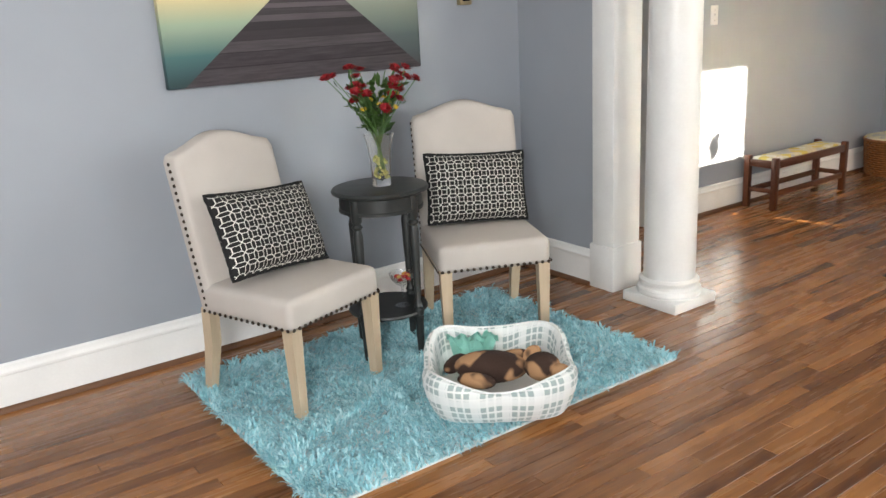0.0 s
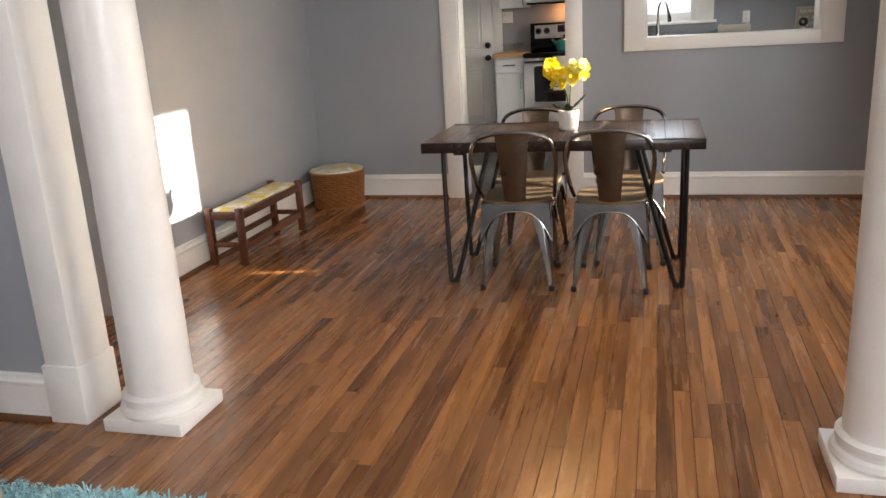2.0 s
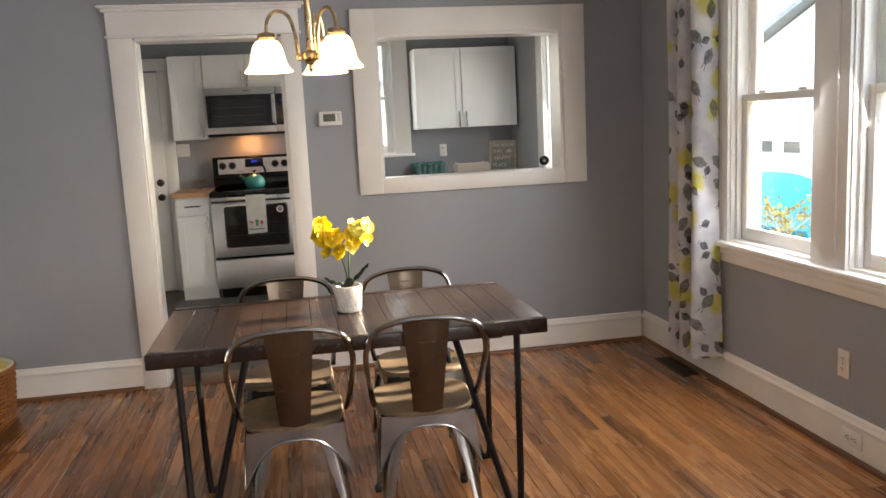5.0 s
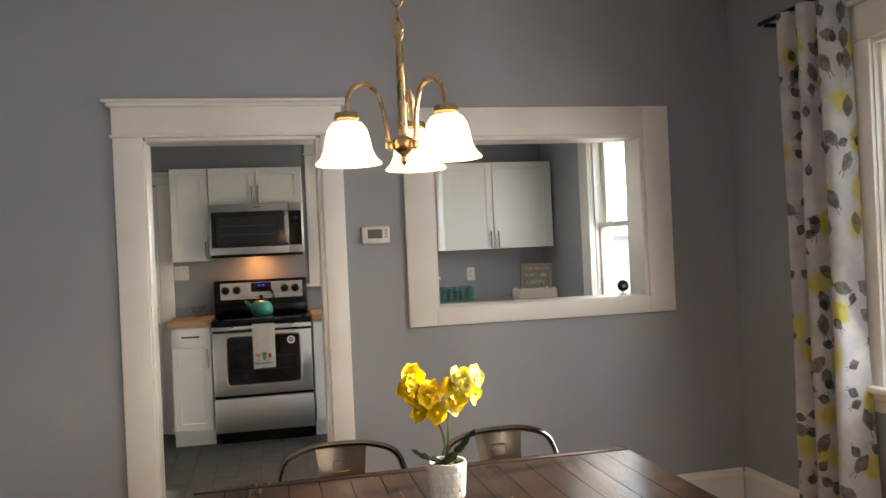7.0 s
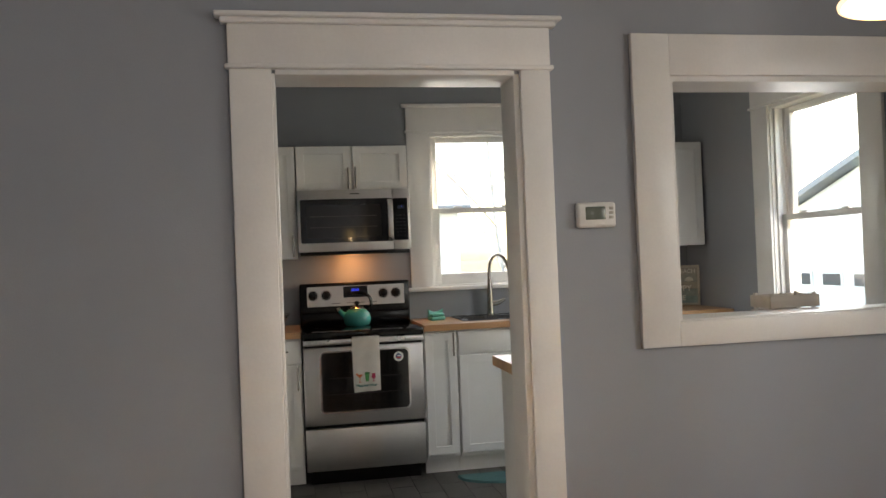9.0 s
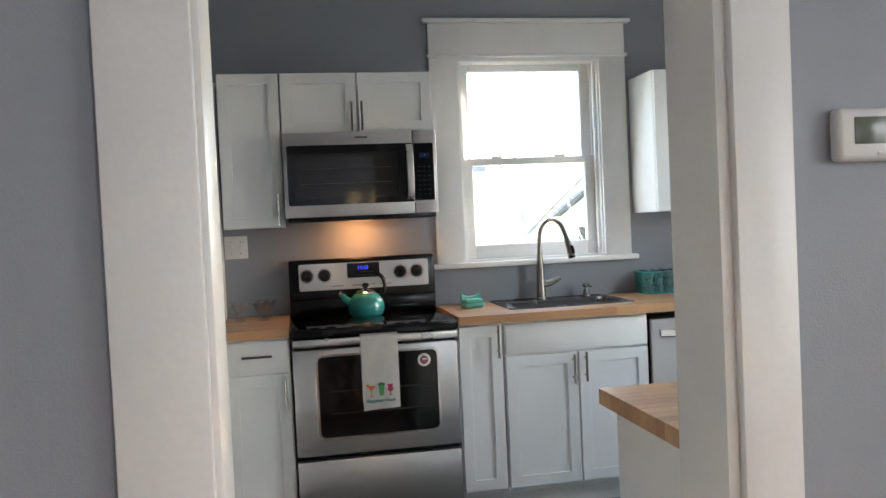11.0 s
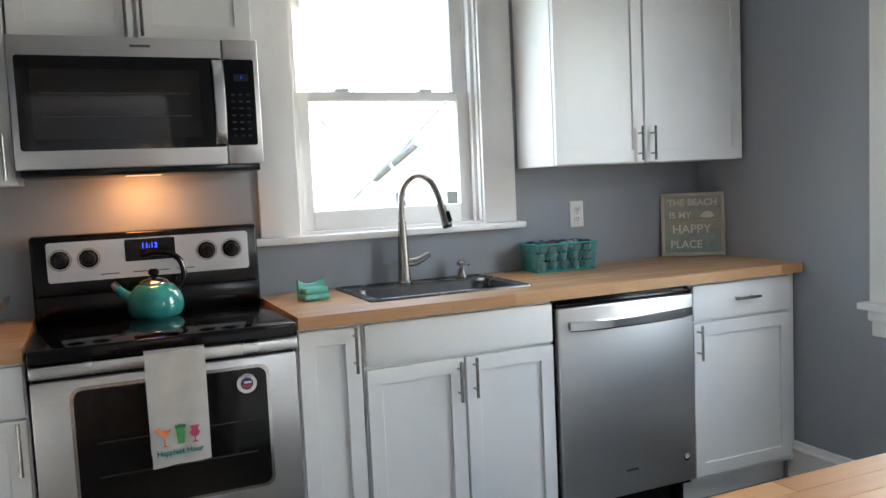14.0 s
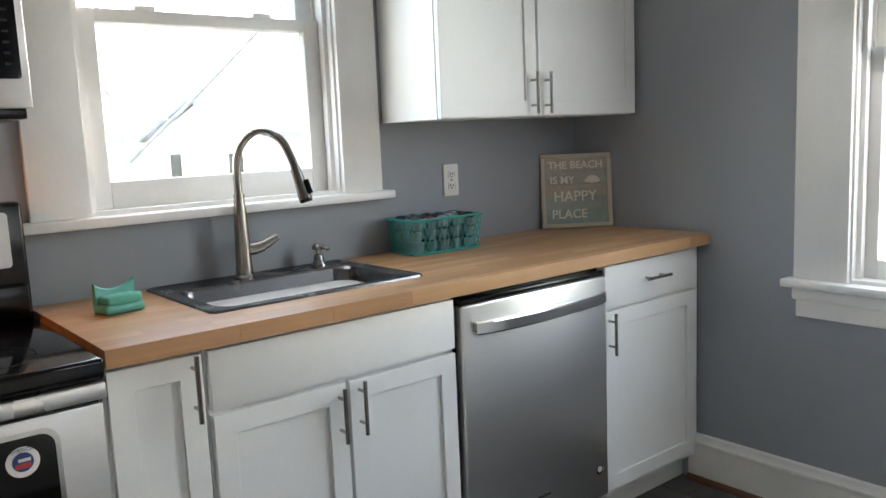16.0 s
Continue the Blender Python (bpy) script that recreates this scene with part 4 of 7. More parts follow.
link(nt, b.outputs[0], mix.inputs[1])
link(nt, tr.outputs[0], mix.inputs[2])
link(nt, mix.outputs[0], nt.nodes["Material Output"].inputs[0])
CURTAIN = m


def curtain():
    at = (5.78, -0.86, 0.12)
    c = thing("curtain", at, "white curtain printed with grey and yellow leaves", "curtain")
    # cloth gathered in deep box folds; the map runs along the cloth in metres
    bm = bmesh.new()
    uv = bm.loops.layers.uv.new("sheet")
    folds = [(5.535, -0.925), (5.545, -0.87), (5.555, -0.800), (5.585, -0.775), (5.615, -0.800), (5.64, -0.88), (5.67, -0.905), (5.70, -0.87), (5.715, -0.80), (5.75, -0.78), (5.78, -0.81), (5.80, -0.89), (5.84, -0.905), (5.87, -0.83), (5.91, -0.80), (5.94, -0.87), (5.97, -0.91)]
    line = smooth_path([(x, y, 0) for x, y in folds], 4)
    run = [0.0]
    for p, q in zip(line, line[1:]):
        run.append(run[-1] + (Vector(q) - Vector(p)).length)
    nz = 40
    grid = []
    for k in range(nz + 1):
        f = k / nz
        row = []
        for i, p in enumerate(line):
            u = run[i] / run[-1]
            x = p[0] + 0.07 * f * (1 - 0.8 * u) + 0.008 * math.sin(4 * f + 5 * u)
            y = -0.86 + (p[1] + 0.86) * (1.0 - 0.25 * f) + 0.006 * math.sin(9 * u + 6 * f)
            row.append((bm.verts.new((x, y, 0.12 + 2.30 * f + (0.04 * (1 - u) if k == 0 else 0))), (run[i], 2.3 * f)))
        grid.append(row)
    for a, b in zip(grid, grid[1:]):
        for i in range(len(line) - 1):
            corners = (a[i], a[i + 1], b[i + 1], b[i])
            face = bm.faces.new([v for v, w in corners])
            for loop, (v, w) in zip(face.loops, corners):
                loop[uv].uv = w
    cloth = part("cloth", bm, CURTAIN, c, at=at)
    thick = cloth.modifiers.new("thickness", "SOLIDIFY")
    thick.thickness = 0.0014
    r = thing("curtain_rod", (4.7, -0.865, 2.42), "dark metal curtain rod over the windows", "rod")
    part("rod", cyl((3.3, -0.865, 2.43), (6.15, -0.865, 2.43), 0.011), IRON, r, at=(4.7, -0.865, 2.42))
    for x in (3.4, 4.73, 6.1):
        part("bracket", box(x - 0.012, x + 0.012, RY, -0.862, 2.405, 2.42, 0.002), IRON, r, at=(4.7, -0.865, 2.42))


curtain()

# wall plates, thermostat, vent
PLASTIC = plain("white_plastic", (0.75, 0.74, 0.71), 0.35, vary=0.03, bumpy=0.03)
DARK = plain("dark_slot", (0.01, 0.01, 0.01), 0.6)


def plate(kind, m, label):
    """A wall plate that faces -y before m turns it."""
    p = thing(kind, (0, 0, 0), label, "outlet" if kind == "outlet" else "switch")
    double = kind == "double_switch"
    w = 0.058 if double else 0.035
    part("plate", box(-w, w, -0.007, 0, -0.058, 0.058, 0.003), PLASTIC, p)
    if kind == "outlet":
        for z in (-0.021, 0.021):
            s = part("socket", box(-0.016, 0.016, -0.010, -0.005, z - 0.014, z + 0.014, 0.005), PLASTIC, p)
            for x in (-0.006, 0.006):
                part("slot", box(x - 0.0013, x + 0.0013, -0.0106, -0.009, z - 0.003, z + 0.007), DARK, s)
            part("slot", cyl((0, -0.0106, z - 0.008), (0, -0.009, z - 0.008), 0.0025, seg=8), DARK, s)
        part("screw", cyl((0, -0.0085, 0), (0, -0.006, 0), 0.003, seg=8), NICKEL, p)
    else:
        for x in ((-0.023, 0.023) if double else (0,)):
            part("toggle", box(x - 0.005, x + 0.005, -0.017, -0.005, -0.004, 0.012, 0.002), PLASTIC, p)
            for z in (-0.03, 0.03):
                part("screw", cyl((x, -0.0085, z), (x, -0.006, z), 0.0028, seg=8), NICKEL, p)
    p.matrix_basis = m
    return p


plate("outlet", pose(4.63, RY, 0.382, 0, 0, 180), "white wall outlet above the baseboard")
plate("outlet", pose(4.54, RY + 0.021, 0.095, 0, 90, 180), "white outlet set in the baseboard")
plate("light_switch", pose(4.38, DY, 1.254, 0, 0, 0), "white light switch plate on the dining wall")
plate("outlet", pose(KX1, -0.255, 1.187, 0, 0, -90), "white wall outlet over the kitchen counter")
plate("double_switch", pose(KX1, 2.20, 1.315, 0, 0, -90), "white double switch plate beside the range")

at = (DX0, 0.985, 1.50)
t = thing("thermostat", at, "white wall thermostat with grey display", "thermostat")
part("body", box(DX0 - 0.028, DX0, 0.917, 1.053, 1.458, 1.543, 0.010, 3), PLASTIC, t, at=at)
part("display", box(DX0 - 0.0295, DX0 - 0.026, 0.955, 1.025, 1.485, 1.528, 0.001), plain("lcd", (0.12, 0.14, 0.11), 0.2), t, "grey-green display", at=at)
for z in (1.492, 1.507, 1.522):
    part("button", box(DX0 - 0.031, DX0 - 0.027, 0.928, 0.943, z - 0.005, z + 0.005, 0.0015), plain("grey_button", (0.5, 0.47, 0.40), 0.5), t, at=at)
part("button", box(DX0 - 0.031, DX0 - 0.027, 0.96, 0.985, 1.466, 1.473, 0.0015), PLASTIC, t, at=at)

at = (5.93, -0.87, 0)
v = thing("floor_vent", at, "dark metal floor vent grille near the wall", "vent")
VENT = plain("bronze_vent", (0.03, 0.022, 0.016), 0.5, 0.5)
part("frame", boxes((5.76, 6.11, -0.905, -0.897, 0.0, 0.006), (5.76, 6.11, -0.817, -0.809, 0.0, 0.006), (5.76, 5.772, -0.897, -0.817, 0, 0.006), (6.098, 6.11, -0.897, -0.817, 0, 0.006)), VENT, v, at=at, shade=False)
part("backing", boxes((5.772, 6.098, -0.897, -0.817, 0.0005, 0.002)), DARK, v, at=at, shade=False)
for i in range(16):
    x = 5.782 + i * 0.0203
    part("slat", box(x, x + 0.009, -0.897, -0.817, 0.001, 0.0055), VENT, v, at=at)

# ---- kitchen ----
FX, TOP = 9.05, 0.957


def shaker(y0, y1, z0, z1, x, rail=0.052):
    """A framed door leaf whose face lies at x and looks to lower x."""
    bm = bmesh.new()

    def loop(d, i):
        return [bm.verts.new((x + d, a, c)) for a, c in ((y0 + i, z0 + i), (y1 - i, z0 + i), (y1 - i, z1 - i), (y0 + i, z1 - i))]

    rings = [loop(0.019, 0), loop(0.0015, 0), loop(0, 0.0015), loop(0, rail - 0.001), loop(0.001, rail), loop(0.009, rail)]
    for p, q in zip(rings, rings[1:]):
        for i in range(4):
            bm.faces.new((p[i], p[(i + 1) % 4], q[(i + 1) % 4], q[i]))
    bm.faces.new(rings[0]), bm.faces.new(rings[-1])
    return bm


def pull(x, y, z, length, upright):
    """A satin bar pull on two posts, centred at y, z on the face x."""
    h = length / 2
    d = (0, 0, 1) if upright else (0, 1, 0)
    e = 0.30 * length
    bm = cyl((x - 0.030, y - d[1] * h, z - d[2] * h), (x - 0.030, y + d[1] * h, z + d[2] * h), 0.0055, seg=10)
    for s in (-e, e):
        merge(bm, cyl((x - 0.030, y + d[1] * s, z + d[2] * s), (x + 0.001, y + d[1] * s, z + d[2] * s), 0.0042, seg=8))
    return bm


def cabinet(name, y0, y1, z0, z1, depth, doors, drawers, label, toe=0.0):
    """doors: (y0, y1, z0, z1, pull y, pull z, pull length); drawers: (y0, y1, z0, z1, with pull)."""
    fx = KX1 - depth
    at = (fx + 0.02, (y0 + y1) / 2, z0)
    c = thing(name, at, label, "cabinet", "white kitchen cabinets")
    part("body", box(fx + 0.021, KX1 - 0.002, y0 + 0.0015, y1 - 0.0015, z0 + (toe if toe else 0), z1, 0.001, 1), CAB, c, at=at)
    if toe:
        part("toe_board", box(fx + 0.085, fx + 0.10, y0, y1, 0, toe, 0), CAB, c, at=at)
    for a, b, lo, hi, py, pz, ln in doors:
        d = part("door", shaker(a, b, lo, hi, fx), CAB, c, at=at)
        part("handle", pull(fx, py, pz, ln, True), NICKEL, d, "satin nickel bar pull", at=at)
    for a, b, lo, hi, has in drawers:
        d = part("drawer_front", box(fx, fx + 0.019, a, b, lo, hi, 0.002), CAB, c, at=at)
        if has:
            part("handle", pull(fx, (a + b) / 2, (lo + hi) / 2 + 0.005, 0.13, False), NICKEL, d, "satin nickel bar pull", at=at)
    return c


BD = KX1 - FX
cabinet("base_cabinet", 1.947, 2.245, 0, TOP - 0.04, BD, [(1.955, 2.232, 0.13, 0.752, 1.975, 0.675, 0.15)], [(1.955, 2.232, 0.765, 0.903, True)], "white narrow base cabinet with one drawer", 0.105)
cabinet("base_cabinet", 0.967, 1.186, 0, TOP - 0.04, BD, [(0.975, 1.178, 0.13, 0.903, 0.998, 0.83, 0.15)], [], "white slim full-door base cabinet beside the range", 0.105)
cabinet("sink_cabinet", 0.243, 0.966, 0, TOP - 0.04, BD, [(0.609, 0.959, 0.13, 0.752, 0.633, 0.675, 0.14), (0.250, 0.600, 0.13, 0.752, 0.573, 0.682, 0.14)], [(0.250, 0.959, 0.765, 0.903, False)], "white sink base cabinet with two doors", 0.105)
cabinet("base_cabinet", -0.946, -0.388, 0, TOP - 0.04, BD, [(-0.905, -0.394, 0.13, 0.752, -0.411, 0.68, 0.14)], [(-0.905, -0.394, 0.765, 0.903, True)], "white corner base cabinet with one drawer", 0.105)
UD = KX1 - 9.33
cabinet("wall_cabinet", 1.943, 2.234, 1.407, 2.142, UD, [(1.947, 2.230, 1.410, 2.139, 1.972, 1.49, 0.14)], [], "white tall narrow wall cabinet")
cabinet("wall_cabinet", 1.205, 1.941, 1.847, 2.142, UD, [(1.579, 1.937, 1.850, 2.139, 1.604, 1.925, 0.14), (1.210, 1.568, 1.850, 2.139, 1.555, 1.928, 0.14)], [], "white two-door wall cabinet over the microwave")
cabinet("wall_cabinet", -0.93, 0.038, 1.400, 2.140, UD, [(-0.391, 0.034, 1.403, 2.137, -0.364, 1.48, 0.14), (-0.926, -0.402, 1.403, 2.137, -0.430, 1.48, 0.14)], [], "white two-door wall cabinet beside the window")


# worktops of glued staves
def worktop(name, x0, x1, y0, y1, label, hole=None, seed=1):
    at = ((x0 + x1) / 2, (y0 + y1) / 2, TOP - 0.04)
    w = thing(name, at, label, "worktop")
    core = bmesh.new()
    spans = [(x0 + 0.01, x1 - 0.002, y0 + 0.01, y1 - 0.01)] if not hole else [(x0 + 0.01, hole[0], y0 + 0.01, y1 - 0.01), (hole[1], x1 - 0.002, y0 + 0.01, y1 - 0.01), (hole[0], hole[1], y0 + 0.01, hole[2]), (hole[0], hole[1], hole[3], y1 - 0.01)]
    for a, b, c, d in spans:
        quad_box(core, a, b, c, d, TOP - 0.039, TOP - 0.004)
    part("core", core, BUTCHER, w, at=at, shade=False)
    rnd = random.Random(seed)
    rows = round((x1 - x0) / 0.042)
    sw = (x1 - x0) / rows
    cache = {}
    for i in range(rows):
        a, b = x0 + i * sw, x0 + (i + 1) * sw
        y = y0
        while y < y1 - 1e-4:
            ln = rnd.choice((0.24, 0.32, 0.40, 0.52)) if y > y0 else rnd.choice((0.12, 0.2, 0.3))
            e = min(y1, y + ln)
            if y1 - e < 0.06:
                e = y1
            pieces = [(y, e)]
            if hole and b > hole[0] + 0.001 and a < hole[1] - 0.001:
                pieces = [p for p in ((y, min(e, hole[2])), (max(y, hole[3]), e)) if p[1] - p[0] > 0.002]
            for p, q in pieces:
                lo = TOP - 0.04
                key = (round(q - p, 4), round(b - a, 5))
                if key not in cache:
                    bm = box(-(b - a) / 2, (b - a) / 2, -(q - p) / 2, (q - p) / 2, 0, 0.04, 0.0006, 1)
                    cache[key] = mesh_of("stave", bm, BUTCHER, False)
                ob = new("stave", cache[key])
                ob.parent = w
                ob.location = Vector(((a + b) / 2, (p + q) / 2, lo)) - Vector(at)
            y = e
    return w


HOLE = (9.205, 9.565, 0.29, 0.855)
worktop("worktop", 9.02, KX1 - 0.002, -0.948, 1.184, "oiled butcher block worktop with a sink", HOLE, 3)
worktop("worktop", 9.02, KX1 - 0.002, 1.948, 2.262, "short oiled butcher block worktop beside the range", None, 5)
worktop("worktop", 6.744, 7.315, -0.94, 1.17, "butcher block peninsula worktop below the serving hatch", None, 8)
at = (7.05, 0.08, 0)
p = thing("peninsula_cabinet", at, "white panelled peninsula cabinet below the worktop", "cabinet")
part("body", box(6.746, 7.26, -0.93, 1.128, 0.10, TOP - 0.041, 0.001, 1), CAB, p, at=at)
part("toe_board", box(6.746, 7.19, -0.93, 1.12, 0, 0.10), CAB, p, at=at)
part("end_panel", box(6.746, 7.265, 1.1285, 1.145, 0.0, TOP - 0.041, 0.002), CAB, p, "cream end panel", at=at)
for i in range(4):
    y1 = 1.12 - i * 0.505
    dd = shaker(y1 - 0.48, y1, 0.13, 0.90, 0.0)
    bmesh.ops.transform(dd, matrix=Matrix.Translation((7.28, 0, 0)) @ Matrix.Diagonal((-1, 1, 1, 1)), verts=dd.verts[:])
    part("door", dd, CAB, p, at=at)


# sink, tap, dispenser
SINKSTEEL = plain("satin_sink_steel", (0.16, 0.16, 0.163), 0.26, 1.0, vary=0.08, scale=8, grain=200, bumpy=0.04)


def sink():
    at = (9.39, 0.57, TOP)
    s = thing("kitchen_sink", at, "stainless steel drop-in single bowl sink", "sink")
    x0, x1, y0, y1 = 9.168, 9.628, 0.252, 0.893
    bx0, bx1, by0, by1 = 9.215, 9.515, 0.30, 0.845

    def ring(x0, x1, y0, y1, r, z, n=6):
        out = []
        for cx, cy, a0 in ((x1 - r, y1 - r, 0), (x0 + r, y1 - r, 90), (x0 + r, y0 + r, 180), (x1 - r, y0 + r, 270)):
            for i in range(n + 1):
                a = radians(a0 + 90 * i / n)
                out.append((cx + r * math.cos(a), cy + r * math.sin(a), z))
        return out

    bm = bmesh.new()
    prof = [(x0, x1, y0, y1, 0.02, TOP), (x0 + 0.002, x1 - 0.002, y0 + 0.002, y1 - 0.002, 0.02, TOP + 0.006), (x0 + 0.012, x1 - 0.012, y0 + 0.012, y1 - 0.012, 0.02, TOP + 0.007), (x0 + 0.017, x1 - 0.017, y0 + 0.017, y1 - 0.017, 0.02, TOP + 0.004),
            (bx0 - 0.006, bx1 + 0.006, by0 - 0.006, by1 + 0.006, 0.05, TOP + 0.003), (bx0, bx1, by0, by1, 0.05, TOP - 0.006), (bx0 + 0.008, bx1 - 0.008, by0 + 0.008, by1 - 0.008, 0.05, TOP - 0.15), (bx0 + 0.03, bx1 - 0.03, by0 + 0.03, by1 - 0.03, 0.05, TOP - 0.178)]
    loops = [[bm.verts.new(p) for p in ring(*q)] for q in prof]
    n = len(loops[0])
    for a, b in zip(loops, loops[1:]):
        for i in range(n):
            bm.faces.new((a[i], a[(i + 1) % n], b[(i + 1) % n], b[i]))
    bm.faces.new(loops[-1])
    part("bowl", bm, SINKSTEEL, s, at=at)
    part("drain", lathe([(0, TOP - 0.174), (0.03, TOP - 0.174), (0.043, TOP - 0.176), (0.045, TOP - 0.179)], 24), STEEL, s).location = (0.02, 0, -TOP)
    part("hole_cap", lathe([(0.0, TOP + 0.008), (0.019, TOP + 0.007), (0.021, TOP + 0.003)], 20), SINKSTEEL, s).location = (0.185, -0.115, -TOP)


sink()
at = (9.575, 0.612, TOP + 0.003)
f = thing("kitchen_tap", at, "brushed nickel gooseneck pull-down tap", "tap")
part("base", lathe([(0, 0), (0.031, 0), (0.031, 0.004), (0.026, 0.01), (0.0235, 0.05), (0.0215, 0.12), (0.0185, 0.20), (0.0145, 0.24), (0, 0.24)], 24), NICKEL, f)
dx, dy = -0.17, -0.10
ux, uy = dx / math.hypot(dx, dy), dy / math.hypot(dx, dy)


def neck(r, z):
    return (ux * r, uy * r, z)


part("neck", tube(smooth_path([neck(0, 0.22), neck(0, 0.32), neck(0.014, 0.378), neck(0.058, 0.420), neck(0.108, 0.425), neck(0.156, 0.396), neck(0.182, 0.350), neck(0.195, 0.318)], 6), 0.0125, 12), NICKEL, f)
part("collar", tube([neck(0, 0.236), neck(0, 0.246)], 0.0165, 16), NICKEL, f)
head = part("spray_head", tube([neck(0.193, 0.322), neck(0.208, 0.275), neck(0.222, 0.230)], [0.0145, 0.0165, 0.020], 14), NICKEL, f)
part("nozzle", tube([neck(0.222, 0.231), neck(0.2245, 0.222)], [0.0185, 0.0175], 14), BLACK, head, "black spray nozzle")
part("spray_button", tube([neck(0.226, 0.285), neck(0.238, 0.246)], [0.0075, 0.0085], 8), BLACK, head, "black spray button")
lever = part("lever", tube(smooth_path([(0, -0.014, 0.082), (-0.004, -0.045, 0.084), (-0.010, -0.070, 0.093), (-0.018, -0.105, 0.112)], 5), [0.019] * 5 + [0.0175] * 4 + [0.0145] * 4 + [0.0115] * 3, 14), NICKEL, f)
at = (9.578, 0.357, TOP + 0.003)
s = thing("soap_dispenser", at, "brushed nickel pump dispenser beside the tap", "dispenser")
part("base", lathe([(0, 0), (0.022, 0), (0.022, 0.006), (0.015, 0.018), (0.012, 0.045), (0, 0.045)], 20), NICKEL, s)
part("pump", lathe([(0.006, 0.04), (0.007, 0.062), (0.017, 0.066), (0.017, 0.08), (0.009, 0.088), (0, 0.089)], 18), NICKEL, s)
part("spout", tube([(0, 0, 0.073), (-0.022, -0.009, 0.073), (-0.032, -0.013, 0.067)], 0.006, 8), NICKEL, s)
s.scale = (1.15, 1.15, 0.8)


def lettering(text, size, depth=0.0004, align="CENTER", bold=0.0):
    """A bmesh of raised letters in the x-z plane that face -y, centred."""
    cu = bpy.data.curves.new("text", "FONT")
    cu.body, cu.size, cu.extrude, cu.align_x, cu.align_y = text, size, depth, align, "CENTER"
    cu.resolution_u, cu.offset = 3, bold
    ob = bpy.data.objects.new("text", cu)
    scene.collection.objects.link(ob)
    me = bpy.data.meshes.new_from_object(ob.evaluated_get(bpy.context.evaluated_depsgraph_get()))
    bm = bmesh.new()
    bm.from_mesh(me)
    bpy.data.objects.remove(ob)
    bpy.data.curves.remove(cu)
    bpy.data.meshes.remove(me)
    bmesh.ops.transform(bm, matrix=pose(0, 0, 0, 90, 0, 0), verts=bm.verts[:])
    return bm


FACE = pose(0, 0, 0, 0, 0, -90)           # turns what faces -y to face -x


def facing(bm, x, y, z):
    bmesh.ops.transform(bm, matrix=Matrix.Translation((x, y, z)) @ FACE, verts=bm.verts[:])
    return bm


DIGIT = glow("blue_digits", (0.03, 0.07, 1.0), 0.22)
OVENGLASS = plain("oven_glass", (0.005, 0.0046, 0.0044), 0.03, vary=0.1, bumpy=0.0)
OVENGLASS.node_tree.nodes["Principled BSDF"].inputs["Specular IOR Level"].default_value = 0.45


OVENGLASS2 = plain("oven_window_glass", (0.016, 0.014, 0.0125), 0.03, vary=0.05, bumpy=0.0)
OVENGLASS2.node_tree.nodes["Principled BSDF"].inputs["Specular IOR Level"].default_value = 0.45


def round_plate(y0, y1, z0, z1, x, depth, r, n=6):
    """A plate with rounded corners, its face at x."""
    bm = bmesh.new()
    pts = []
    for cy, cz, a0 in ((y1 - r, z1 - r, 0), (y0 + r, z1 - r, 90), (y0 + r, z0 + r, 180), (y1 - r, z0 + r, 270)):
        for i in range(n + 1):
            a = radians(a0 + 90 * i / n)
            pts.append((cy + r * math.cos(a), cz + r * math.sin(a)))
    f, b = [bm.verts.new((x, y, z)) for y, z in pts], [bm.verts.new((x + depth, y, z)) for y, z in pts]
    bm.faces.new(f), bm.faces.new(b[::-1])
    for i in range(len(pts)):
        bm.faces.new((f[i], f[(i + 1) % len(pts)], b[(i + 1) % len(pts)], b[i]))
    return bm


